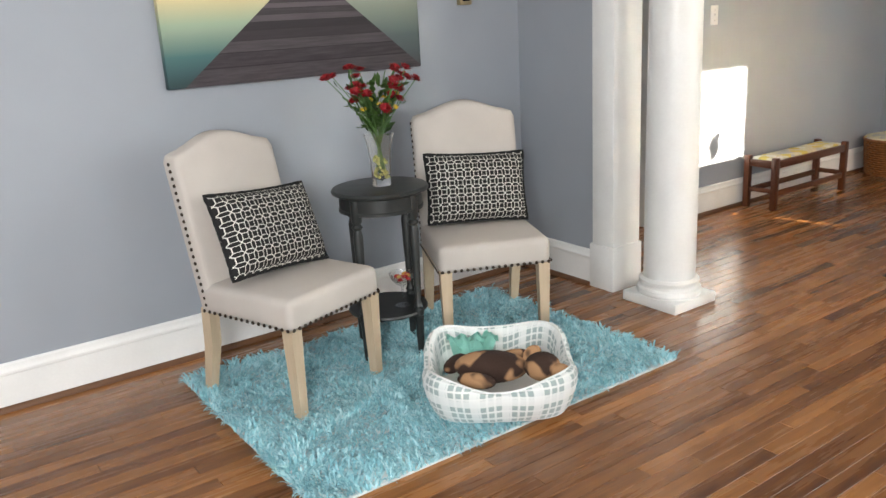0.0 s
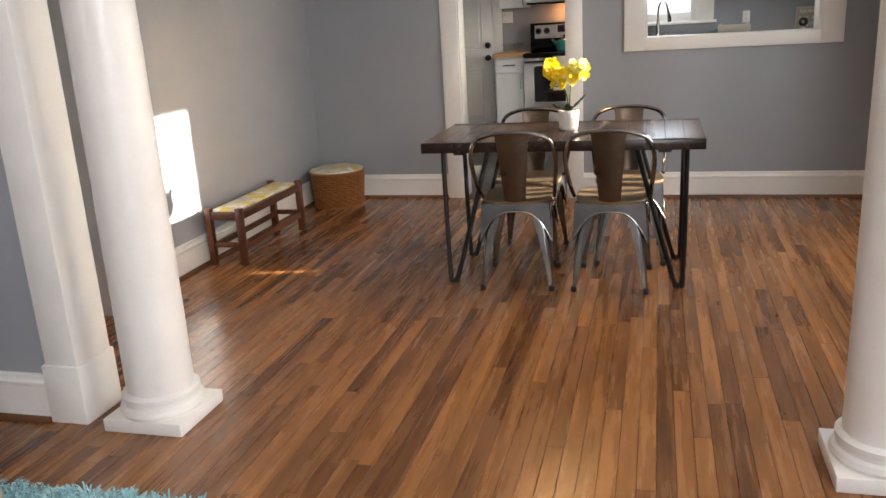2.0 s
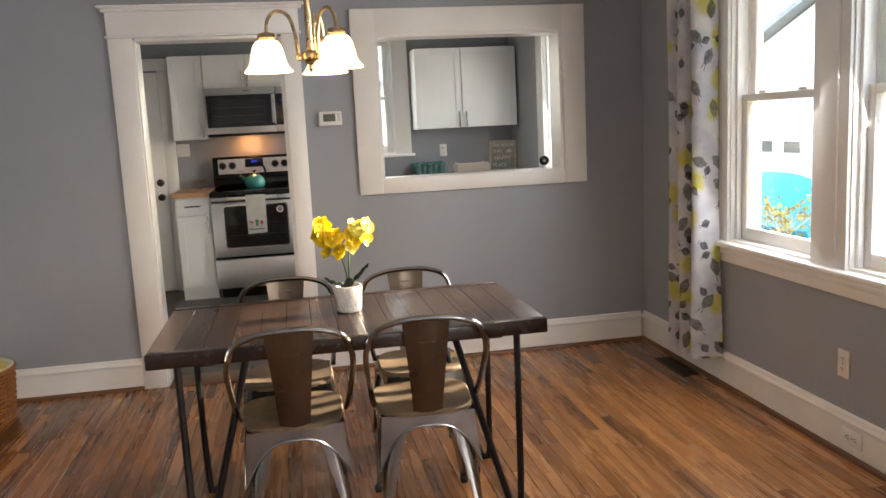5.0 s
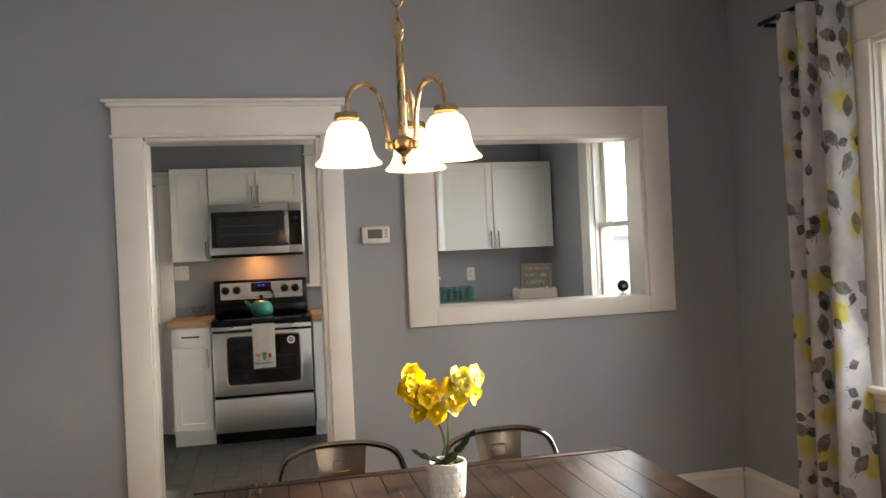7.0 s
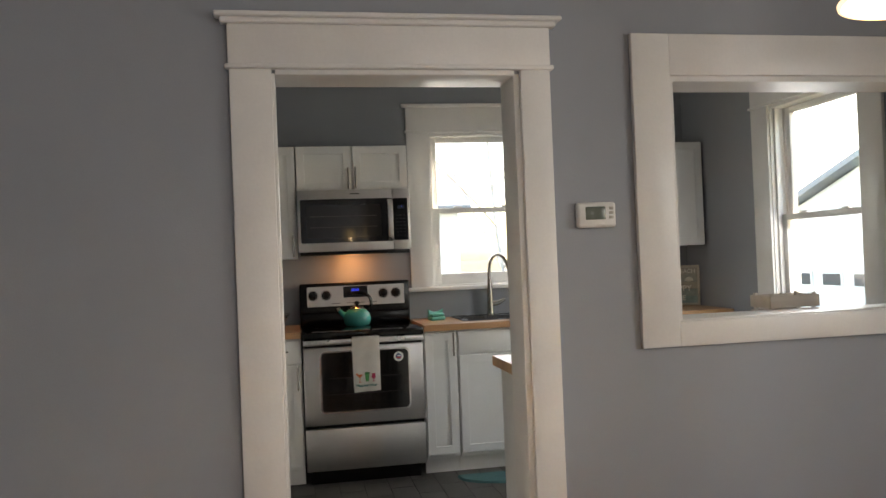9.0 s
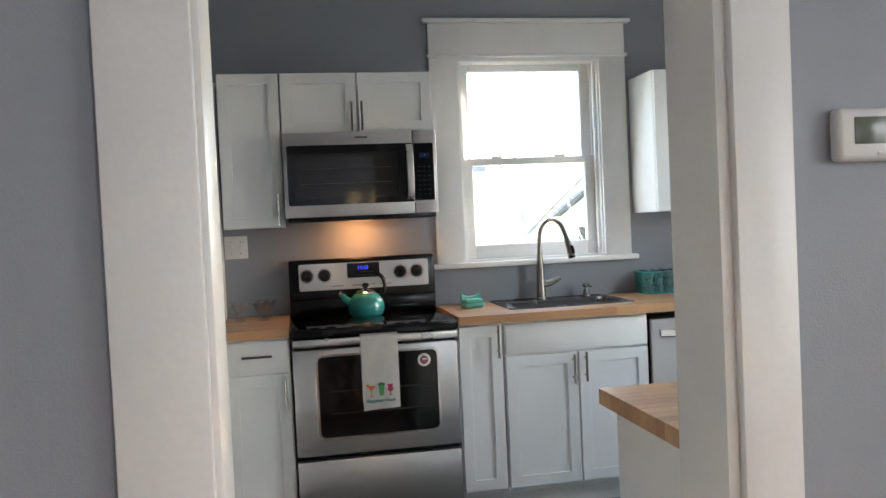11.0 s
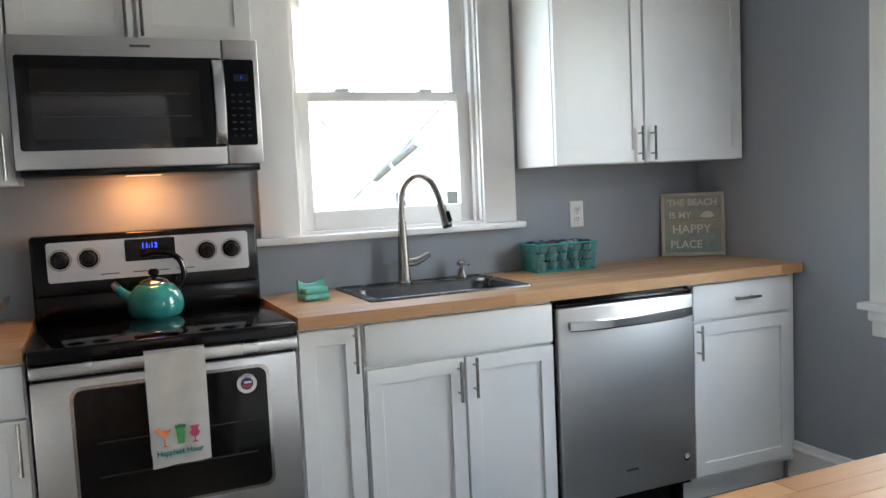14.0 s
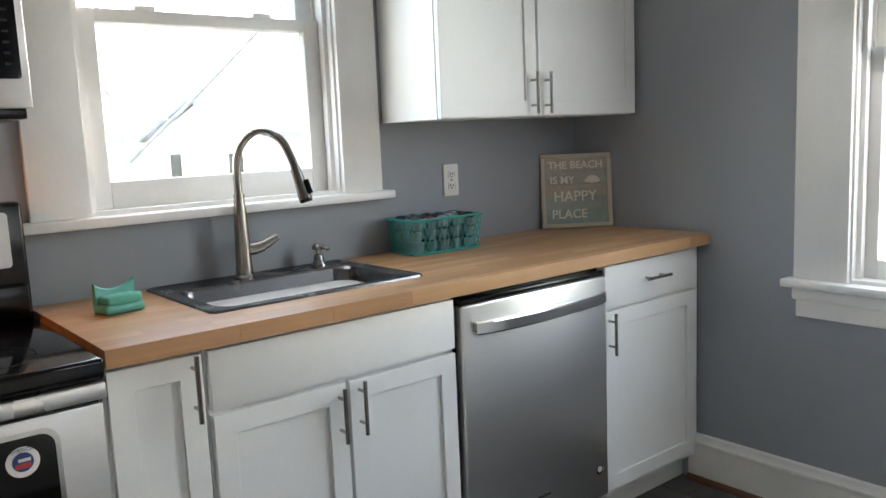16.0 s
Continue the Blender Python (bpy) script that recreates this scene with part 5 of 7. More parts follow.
def cooker():
    y0, y1 = 1.192, 1.942
    at = (9.3, 1.567, 0)
    r = thing("electric_range", at, "stainless steel electric range with black glass cooktop", "range")
    part("body", box(9.062, 9.63, y0 + 0.004, y1 - 0.004, 0.09, 0.905, 0.002), BLACK, r, at=at)
    part("kick", box(9.10, 9.60, y0 + 0.03, y1 - 0.03, 0.0, 0.09), BLACK, r, at=at)
    top = part("cooktop", box(9.00, 9.60, y0 - 0.001, y1 + 0.001, 0.905, 0.948, 0.008, 3), BLACKGLASS, r, "glossy black ceramic cooktop", at=at)
    for x, y, rad in ((9.17, 1.38, 0.10), (9.17, 1.76, 0.085), (9.43, 1.38, 0.075), (9.43, 1.75, 0.095)):
        bm = lathe([(rad, 0.9483), (rad + 0.0025, 0.9485), (rad + 0.005, 0.9483)], 40)
        bmesh.ops.translate(bm, vec=(x, y, 0), verts=bm.verts[:])
        part("burner_ring", bm, plain("grey_print", (0.016, 0.016, 0.017), 0.2), top, at=at)
    # back guard
    g = part("backguard", box(9.553, 9.628, y0, y1, 0.94, 1.236, 0.010, 3), BLACK, r, at=at)
    part("guard_step", box(9.53, 9.555, y0 + 0.01, y1 - 0.01, 0.948, 1.035, 0.006), BLACK, g, at=at)
    part("control_panel", round_plate(1.228, 1.893, 1.078, 1.213, 9.550, 0.006, 0.01), STEEL, g, "brushed steel control panel", at=at)
    part("display", round_plate(1.482, 1.648, 1.133, 1.209, 9.5475, 0.004, 0.006), BLACK, g, "black clock display", at=at)
    part("clock_digits", facing(lettering("11:12", 0.025), 9.5468, 1.567, 1.184), DIGIT, g, "blue clock digits 11:12", at=at)
    for y in (1.853, 1.764, 1.375, 1.288):
        k = lathe([(0, 0.030), (0.019, 0.029), (0.022, 0.024), (0.024, 0.004), (0.030, 0.002), (0.031, 0.0)], 24)
        bmesh.ops.transform(k, matrix=Matrix.Translation((9.549, y, 1.153)) @ pose(0, 0, 0, 0, -90, 0), verts=k.verts[:])
        kn = part("knob", k, BLACK, g, "black control knob", at=at)
        part("knob_ridge", box(9.513, 9.522, y - 0.004, y + 0.004, 1.135, 1.171, 0.002), BLACK, kn, at=at)
        part("knob_ring", facing(lathe_flat(0.033, 0.037), 9.5485, y, 1.153), plain("ring_print", (0.25, 0.25, 0.25), 0.4), g, at=at)
    for y, w in ((1.70, 0.06), (1.60, 0.05), (1.53, 0.05), (1.45, 0.06)):
        part("printed_bar", box(9.5488, 9.5496, y - w / 2, y + w / 2, 1.094, 1.098), plain("dark_print", (0.1, 0.1, 0.1), 0.5), g, at=at)
    # oven door
    d = part("oven_door", box(9.022, 9.062, y0 + 0.003, y1 - 0.003, 0.375, 0.854, 0.006, 2), STEEL, r, "brushed stainless oven door", at=at)
    part("window_rim", round_plate(1.282, 1.842, 0.446, 0.830, 9.0195, 0.004, 0.032), POLISHED, d, "bright steel window rim", at=at)
    part("oven_window", round_plate(1.292, 1.832, 0.456, 0.820, 9.0175, 0.004, 0.026), OVENGLASS, d, "dark oven window glass", at=at)
    for z in (0.56, 0.66):
        part("rack_line", box(9.0166, 9.0174, 1.33, 1.78, z, z + 0.004), plain("rack_seen", (0.022, 0.021, 0.02), 0.4), d, at=at)
    part("door_vent", box(9.03, 9.06, y0 + 0.01, y1 - 0.01, 0.854, 0.886), BLACK, r, at=at)
    part("handle", box(8.985, 9.012, y0 + 0.004, y1 - 0.004, 0.870, 0.904, 0.005, 3), BRIGHTSTEEL, d, "wide flat steel handle", at=at)
    for y in (y0 + 0.03, y1 - 0.03):
        part("handle_post", box(9.005, 9.06, y - 0.012, y + 0.012, 0.876, 0.90, 0.003), BLACK, d, at=at)
    w = part("drawer", box(9.024, 9.062, y0 + 0.003, y1 - 0.003, 0.095, 0.352, 0.006, 2), STEEL, r, "brushed stainless storage drawer", at=at)
    # round sticker
    st = thing("sticker", (9.0165, 1.352, 0.775), "round white sticker with red and blue emblem", "sticker")
    at2 = (9.0165, 1.352, 0.775)
    part("disc", facing(disc(0.030), 9.0166, 1.352, 0.775), PLASTIC, st, at=at2)
    part("blue_mark", facing(disc(0.019), 9.0160, 1.352, 0.775), plain("blue_ink", (0.03, 0.05, 0.18), 0.5), st, at=at2)
    part("red_mark", box(9.0150, 9.0158, 1.338, 1.366, 0.763, 0.772), plain("red_ink", (0.45, 0.04, 0.03), 0.5), st, at=at2)
    part("white_mark", box(9.0150, 9.0158, 1.338, 1.360, 0.776, 0.782), PLASTIC, st, at=at2)
    part("lettering", facing(lettering("AMERICA", 0.010, 0.0002), 9.0158, 1.352, 0.7985), plain("navy_ink", (0.02, 0.03, 0.10), 0.5), st, at=at2)


def disc(r, n=28, depth=0.0006):
    bm = cyl((0, 0, 0), (0, depth, 0), r, seg=n)
    return bm


def lathe_flat(r0, r1, n=28):
    bm = lathe([(r0, 0), (r0, 0.0006), (r1, 0.0006), (r1, 0)], n)
    bmesh.ops.transform(bm, matrix=pose(0, 0, 0, 90, 0, 0), verts=bm.verts[:])
    return bm


cooker()

# tea towel over the oven handle
TOWEL = plain("white_waffle_towel", (0.90, 0.885, 0.86), 0.9, vary=0.04, scale=20, grain=300, bumpy=0.5)


def towel():
    at = (8.99, 1.557, 0.91)
    t = thing("tea_towel", at, "white waffle tea towel embroidered with three drinks", "towel")
    ya, yb = 1.473, 1.640
    bm = bmesh.new()
    prof = [(9.016, 0.60), (9.0155, 0.80), (9.014, 0.905), (9.004, 0.914), (8.992, 0.914), (8.980, 0.906), (8.979, 0.85), (8.978, 0.76), (8.978, 0.66), (8.977, 0.573)]
    n = 14
    grid = []
    for k, (x, z) in enumerate(prof):
        row = []
        for i in range(n + 1):
            u = i / n
            low = max(0, (0.9 - z) / 0.33)
            row.append(bm.verts.new((x - (0.004 * low * math.sin(u * 9 + 1) if k > 4 else 0), yb - 0.002 * low + (ya - yb + 0.003 * low) * u, z + (0.006 * u * low if k > 4 else 0))))
        grid.append(row)
    for a, b in zip(grid, grid[1:]):
        for i in range(n):
            bm.faces.new((a[i], a[i + 1], b[i + 1], b[i]))
    bmesh.ops.solidify(bm, geom=bm.faces[:], thickness=0.0025)
    cloth = part("cloth", bm, TOWEL, t, at=at)
    X = 8.9705
    pink, green, orange, teal = (plain(n, c, 0.8) for n, c in (("pink_thread", (0.55, 0.06, 0.14)), ("green_thread", (0.08, 0.32, 0.10)), ("orange_thread", (0.75, 0.20, 0.07)), ("teal_thread", (0.01, 0.22, 0.20))))

    def tri(pts, nm, mat):
        bm = bmesh.new()
        f = [bm.verts.new((X, y, z)) for y, z in pts]
        b = [bm.verts.new((X + 0.001, y, z)) for y, z in pts]
        bm.faces.new(f), bm.faces.new(b[::-1])
        for i in range(len(pts)):
            bm.faces.new((f[i], f[(i + 1) % len(pts)], b[(i + 1) % len(pts)], b[i]))
        part(nm, bm, mat, cloth, at=at)

    tri([(1.622, 0.682), (1.582, 0.682), (1.601, 0.660), (1.603, 0.660)], "embroidered_glass", orange)
    tri([(1.6035, 0.660), (1.6005, 0.660), (1.6005, 0.638), (1.592, 0.634), (1.612, 0.634), (1.6035, 0.638)], "embroidered_stem", orange)
    tri([(1.628, 0.686), (1.616, 0.692), (1.610, 0.684), (1.620, 0.678)], "embroidered_slice", orange)
    tri([(1.570, 0.684), (1.543, 0.684), (1.547, 0.638), (1.566, 0.638)], "embroidered_glass", green)
    tri([(1.572, 0.692), (1.556, 0.696), (1.541, 0.692), (1.541, 0.684), (1.572, 0.684)], "embroidered_leaf", plain("dark_green_thread", (0.03, 0.16, 0.05), 0.8))
    tri([(1.530, 0.686), (1.504, 0.686), (1.508, 0.675), (1.503, 0.664), (1.512, 0.652), (1.522, 0.652), (1.531, 0.664), (1.526, 0.675)], "embroidered_glass", pink)
    tri([(1.519, 0.652), (1.515, 0.652), (1.515, 0.640), (1.507, 0.636), (1.527, 0.636), (1.519, 0.640)], "embroidered_stem", pink)
    part("embroidered_lettering", facing(lettering("Happiest Hour", 0.0215, bold=0.0007), X + 0.0008, 1.561, 0.615), teal, cloth, "teal stitched words", at=at)


towel()


def microwave():
    y0, y1, z0, z1, x = 1.210, 1.940, 1.443, 1.846, 9.25
    at = (9.45, 1.575, 1.44)
    m = thing("microwave_oven", at, "stainless over-the-range microwave with black glass door", "microwave")
    part("body", box(x + 0.02, KX1 - 0.003, y0 + 0.004, y1 - 0.004, z0 + 0.012, z1, 0.003), BLACK, m, at=at)
    part("base_vent", box(x + 0.015, KX1 - 0.02, y0 + 0.01, y1 - 0.01, z0 - 0.018, z0 + 0.012, 0.004), BLACK, m, at=at)
    d = part("door", box(x, x + 0.02, 1.325, y1, z0 + 0.004, z1 - 0.001, 0.004), STEEL, m, "brushed stainless door frame", at=at)
    part("door_glass", round_plate(1.325, 1.922, 1.503, 1.785, x - 0.002, 0.004, 0.010), OVENGLASS, d, "black glass", at=at)
    part("inner_window", round_plate(1.40, 1.885, 1.535, 1.745, x - 0.0032, 0.002, 0.010), OVENGLASS2, d, at=at)
    c = part("control_side", box(x, x + 0.02, y0, 1.322, z0 + 0.004, z1 - 0.001, 0.004), STEEL, m, "brushed stainless control side", at=at)
    part("keypad", round_plate(1.226, 1.322, 1.507, 1.782, x - 0.002, 0.004, 0.008), BLACKGLASS, c, "black touch keypad", at=at)
    part("clock", box(x - 0.0032, x - 0.0018, 1.245, 1.292, 1.712, 1.735), plain("dim_display", (0.01, 0.015, 0.03), 0.1), c, at=at)
    part("clock_digits", facing(lettering("1", 0.012, 0.0002), x - 0.0036, 1.268, 1.724), DIGIT, c, at=at)
    KEY = plain("key_print", (0.016, 0.017, 0.02), 0.5)
    for k in range(7):
        for j in range(3):
            part("key", box(x - 0.003, x - 0.0018, 1.243 + j * 0.024, 1.255 + j * 0.024, 1.535 + k * 0.022, 1.540 + k * 0.022), KEY, c, at=at)
    # bars on the glass for the racks, with their glint painted in
    part("rack", boxes((x - 0.0042, x - 0.0034, 1.43, 1.86, 1.602, 1.605), (x - 0.0042, x - 0.0034, 1.43, 1.86, 1.672, 1.675)), plain("rack_glint", (0.05, 0.044, 0.036), 0.3), d, at=at, shade=False)
    h, rows = bmesh.new(), []
    for i in range(15):
        f = i / 14
        off = 0.006 + 0.026 * math.sin(math.pi * f) ** 0.45
        rows.append([h.verts.new((x - off + dx, y, 1.512 + 0.266 * f)) for dx, y in ((0, 1.360), (-0.004, 1.357), (-0.005, 1.343), (-0.004, 1.329), (0, 1.326), (0.008, 1.328), (0.008, 1.358))])
    for a, b in zip(rows, rows[1:]):
        for k in range(7):
            h.faces.new((a[k], a[(k + 1) % 7], b[(k + 1) % 7], b[k]))
    h.faces.new(rows[0]), h.faces.new(rows[-1])
    part("handle", h, BRIGHTSTEEL, d, "bowed flat steel handle", at=at)
    part("maker_mark", box(x - 0.0008, x + 0.0005, 1.54, 1.60, 1.814, 1.822), plain("mark_grey", (0.10, 0.10, 0.10), 0.4), d, at=at)
    part("lamp_lens", box(9.40, 9.47, 1.52, 1.63, z0 - 0.0195, z0 - 0.016, 0.001), glow("warm_lens", (1.0, 0.62, 0.30), 0.10), m, "lit warm lamp lens", at=at)


microwave()
lamp = area_lamp("hood_lamp", (9.50, 1.575, 1.415), (9.62, 1.575, 1.0), 0.12, 0.06, 0.13, (1.0, 0.40, 0.12))


def dishwasher():
    y0, y1, x = -0.383, 0.238, 9.035
    at = (9.3, -0.07, 0)
    d = thing("dishwasher", at, "stainless steel dishwasher with curved bar handle", "dishwasher")
    part("tub", box(9.075, 9.60, y0, y1, 0.11, 0.912), BLACK, d, at=at)
    part("kick", box(9.12, 9.16, y0, y1, 0.0, 0.11), BLACK, d, at=at)
    for y in (y0 + 0.04, y1 - 0.04):
        part("foot", cyl((9.10, y, 0), (9.10, y, 0.11), 0.012, seg=10), BLACK, d, at=at)
    door = part("door", box(x, 9.072, y0 + 0.002, y1 - 0.004, 0.135, 0.882, 0.008, 3), STEEL, d, "brushed stainless door", at=at)
    part("control_strip", box(9.042, 9.073, y0 + 0.006, y1 - 0.008, 0.882, 0.897, 0.004), BLACK, door, at=at)
    n = 18
    bm = bmesh.new()
    rows = []
    for i in range(n + 1):
        f = i / n
        y = y1 - 0.045 - f * 0.555
        off = 0.012 + 0.030 * math.sin(math.pi * f) ** 0.5
        rows.append([bm.verts.new((x - off + dx, y, z)) for dx, z in ((0, 0.795), (-0.004, 0.80), (-0.004, 0.828), (0, 0.833), (0.012, 0.833), (0.012, 0.795))])
    for a, b in zip(rows, rows[1:]):
        for j in range(6):
            bm.faces.new((a[j], a[(j + 1) % 6], b[(j + 1) % 6], b[j]))
    bm.faces.new(rows[0]), bm.faces.new(rows[-1])
    hd = part("handle", bm, POLISHED, door, "polished curved bar handle", at=at)
    for f in (0.02, 0.98):
        y = y1 - 0.045 - f * 0.555
        part("handle_mount", box(x - 0.016, x + 0.003, y - 0.012, y + 0.012, 0.802, 0.827, 0.002), NICKEL, hd, at=at)
    part("badge", facing(disc(0.016), x - 0.0008, -0.335, 0.235), BLACK, door, "round dark badge", at=at)
    part("badge_face", facing(disc(0.011), x - 0.0014, -0.335, 0.237), plain("silver_print", (0.5, 0.5, 0.5), 0.3), door, at=at)
    part("maker_mark", box(x - 0.001, x + 0.001, -0.10, -0.045, 0.228, 0.236), plain("mark_dark", (0.05, 0.05, 0.05), 0.4), door, at=at)


dishwasher()

# kettle
TEAL = plain("teal_enamel", (0.035, 0.29, 0.28), 0.12, vary=0.06, bumpy=0.0, coat=0.6)


def kettle():
    at = (9.455, 1.566, 0.9485)
    k = thing("kettle", at, "teal enamel kettle with black arched handle", "kettle")
    part("body", lathe([(0, 0.0), (0.080, 0.0), (0.088, 0.006), (0.096, 0.03), (0.096, 0.055), (0.086, 0.085), (0.066, 0.107), (0.048, 0.116), (0, 0.116)], 36), TEAL, k)
    lid = part("lid", lathe([(0.05, 0.114), (0.049, 0.119), (0.040, 0.126), (0.018, 0.133), (0, 0.134)], 28), NICKEL, k, "steel lid")
    part("knob", lathe([(0, 0.132), (0.008, 0.133), (0.009, 0.142), (0.018, 0.147), (0.019, 0.158), (0.012, 0.166), (0, 0.167)], 18), BLACK, lid, "black lid knob")
    part("spout", tube([(0, 0.075, 0.065), (0, 0.105, 0.088), (0, 0.125, 0.112)], [0.022, 0.017, 0.013], 14), TEAL, k)
    part("spout_cap", tube([(0, 0.122, 0.108), (0, 0.136, 0.124)], [0.016, 0.013], 12), NICKEL, k, "steel whistle cap")
    part("handle", tube(smooth_path([(0, -0.080, 0.085), (0, -0.10, 0.13), (0, -0.095, 0.18), (0, -0.065, 0.212), (0, -0.015, 0.222), (0, 0.035, 0.216)], 6), 0.0105, 10), BLACK, k, "black arched handle")
    k.scale = (0.97, 0.97, 0.97)


kettle()

# sponge holder, glass dishes, wire basket, framed sign
SPONGE = plain("teal_silicone", (0.11, 0.40, 0.33), 0.5, vary=0.06, scale=30, bumpy=0.2)
at = (9.39, 1.035, TOP)
s = thing("sponge_holder", at, "teal ceramic scoop holder with a green sponge", "sponge holder", rz=14)
bm = bmesh.new()
rows = []
for i in range(13):
    v = -1 + 2 * i / 12
    ztop = 0.058 + 0.020 * abs(v) ** 2.2
    lean = 0.010 * v * v
    rows.append([bm.verts.new((x - lean * f, v * (0.050 + 0.004 * f), z)) for x, z, f in ((0.030, 0.004, 0), (0.034, 0.030, 0.4), (0.031, ztop - 0.004, 1), (0.026, ztop, 1), (0.020, ztop - 0.004, 1), (0.018, 0.034, 0.4), (0.010, 0.020, 0), (-0.004, 0.016, 0), (-0.004, 0.004, 0))])
for a, b in zip(rows, rows[1:]):
    for j in range(9):
        bm.faces.new((a[j], a[(j + 1) % 9], b[(j + 1) % 9], b[j]))
bm.faces.new(rows[0]), bm.faces.new(rows[-1])
part("scoop", bm, SPONGE, s)
part("base", box(-0.034, 0.034, -0.054, 0.054, 0, 0.026, 0.012, 4), SPONGE, s)
part("sponge", box(-0.032, 0.014, -0.047, 0.047, 0.024, 0.046, 0.008, 3), plain("green_sponge", (0.12, 0.44, 0.35), 0.95, vary=0.15, grain=400, bumpy=0.8), s, "green sponge")

CLEAR = glass("clear_glass", (0.98, 0.97, 0.95), 0.02)
THIN = pane_glass("thin_clear_glass", 0.10, 0.75)
for x, y in ((9.45, 2.185), (9.58, 2.06), (9.42, 2.07)):
    prof = [(0, 0.002), (0.020, 0.0), (0.022, 0.004), (0.008, 0.010), (0.009, 0.020), (0.026, 0.036), (0.036, 0.058), (0.042, 0.072), (0.039, 0.072), (0.032, 0.056), (0.022, 0.040), (0, 0.03)]
    bm = lathe(prof, 20)
    for v in bm.verts:
        rr = math.hypot(v.co.x, v.co.y)
        if v.co.z > 0.03 and rr > 0.01:
            k = 1 + 0.06 * math.cos(10 * math.atan2(v.co.y, v.co.x))
            v.co.x, v.co.y = v.co.x * k, v.co.y * k
    g = solid("glass_dish", bm, THIN, "small footed fluted glass dessert dish", "dish", "glass dishes")
    g.location, g.scale = (x, y, TOP + 0.001), (1.22, 1.22, 1.22)

TEALWIRE = plain("teal_painted_wire", (0.03, 0.30, 0.28), 0.4, vary=0.1)


def wire_basket():
    at = (9.545, -0.090, TOP)
    b = thing("wire_basket", at, "teal wire mesh basket full of foil-lidded pods", "basket", rz=-3)
    hx, hy, h = 0.078, 0.148, 0.118

    def pt(f, z):
        k = 0.93 + 0.07 * z / h
        per = 2 * (2 * hx + 2 * hy)
        d = (f % 1.0) * per
        for (ax, ay), (bx, by) in zip([(-hx, -hy), (-hx, hy), (hx, hy), (hx, -hy)], [(-hx, hy), (hx, hy), (hx, -hy), (-hx, -hy)]):
            ln = math.hypot(bx - ax, by - ay)
            if d <= ln:
                return Vector(((ax + (bx - ax) * d / ln) * k, (ay + (by - ay) * d / ln) * k, z))
            d -= ln
        return Vector((-hx * k, -hy * k, z))

    for z, r in ((0.006, 0.003), (h, 0.0042)):
        part("rim", tube([pt(i / 48, z) for i in range(48)], r, 6, closed=True), TEALWIRE, b)
    n = 44
    bm = bmesh.new()
    for i in range(n):
        for s in (-1, 1):
            pts = [pt(i / n + s * 0.055 * k / 4, 0.006 + (h - 0.006) * k / 4) for k in range(5)]
            merge(bm, tube(pts, 0.0015, 4, caps=False))
    part("wire_mesh", bm, TEALWIRE, b)
    part("bottom", box(-hx * 0.92, hx * 0.92, -hy * 0.92, hy * 0.92, 0.001, 0.005), TEALWIRE, b)
    rnd = random.Random(9)
    lids = [plain("lid_" + n, c, 0.25, 0.4) for n, c in (("blue", (0.03, 0.08, 0.20)), ("silver", (0.6, 0.6, 0.6)), ("black", (0.012, 0.012, 0.014)), ("brown", (0.12, 0.05, 0.03)), ("red", (0.30, 0.03, 0.03)))]
    CUP = plain("grey_pod_cup", (0.22, 0.26, 0.26), 0.35)
    for lay in range(3):
        for i in range(3):
            for j in range(5):
                p = (-0.046 + i * 0.046 + rnd.uniform(-0.003, 0.003), -0.108 + j * 0.054 + rnd.uniform(-0.004, 0.004), 0.007 + lay * 0.039)
                w = thing("coffee_pod", (0, 0, 0), "small foil-lidded coffee pod in the basket", "packet", "pods in the wire basket")
                part("cup", lathe([(0, 0), (0.015, 0), (0.0165, 0.003), (0.0205, 0.034), (0.0205, 0.035), (0, 0.035)], 12), CUP, w)
                part("lid", lathe([(0, 0.0352), (0.0225, 0.0352), (0.0228, 0.0364), (0.021, 0.0370), (0, 0.0371)], 12), lids[(0, 2, 2, 1, 3, 2, 4, 0)[rnd.randrange(8)]], w, "printed foil lid")
                tip = 26 if lay == 2 else 9
                w.matrix_basis = pose(*at, 0, 0, -3) @ pose(*p, rnd.uniform(-tip, tip), rnd.uniform(-tip, tip), rnd.uniform(0, 180))


wire_basket()


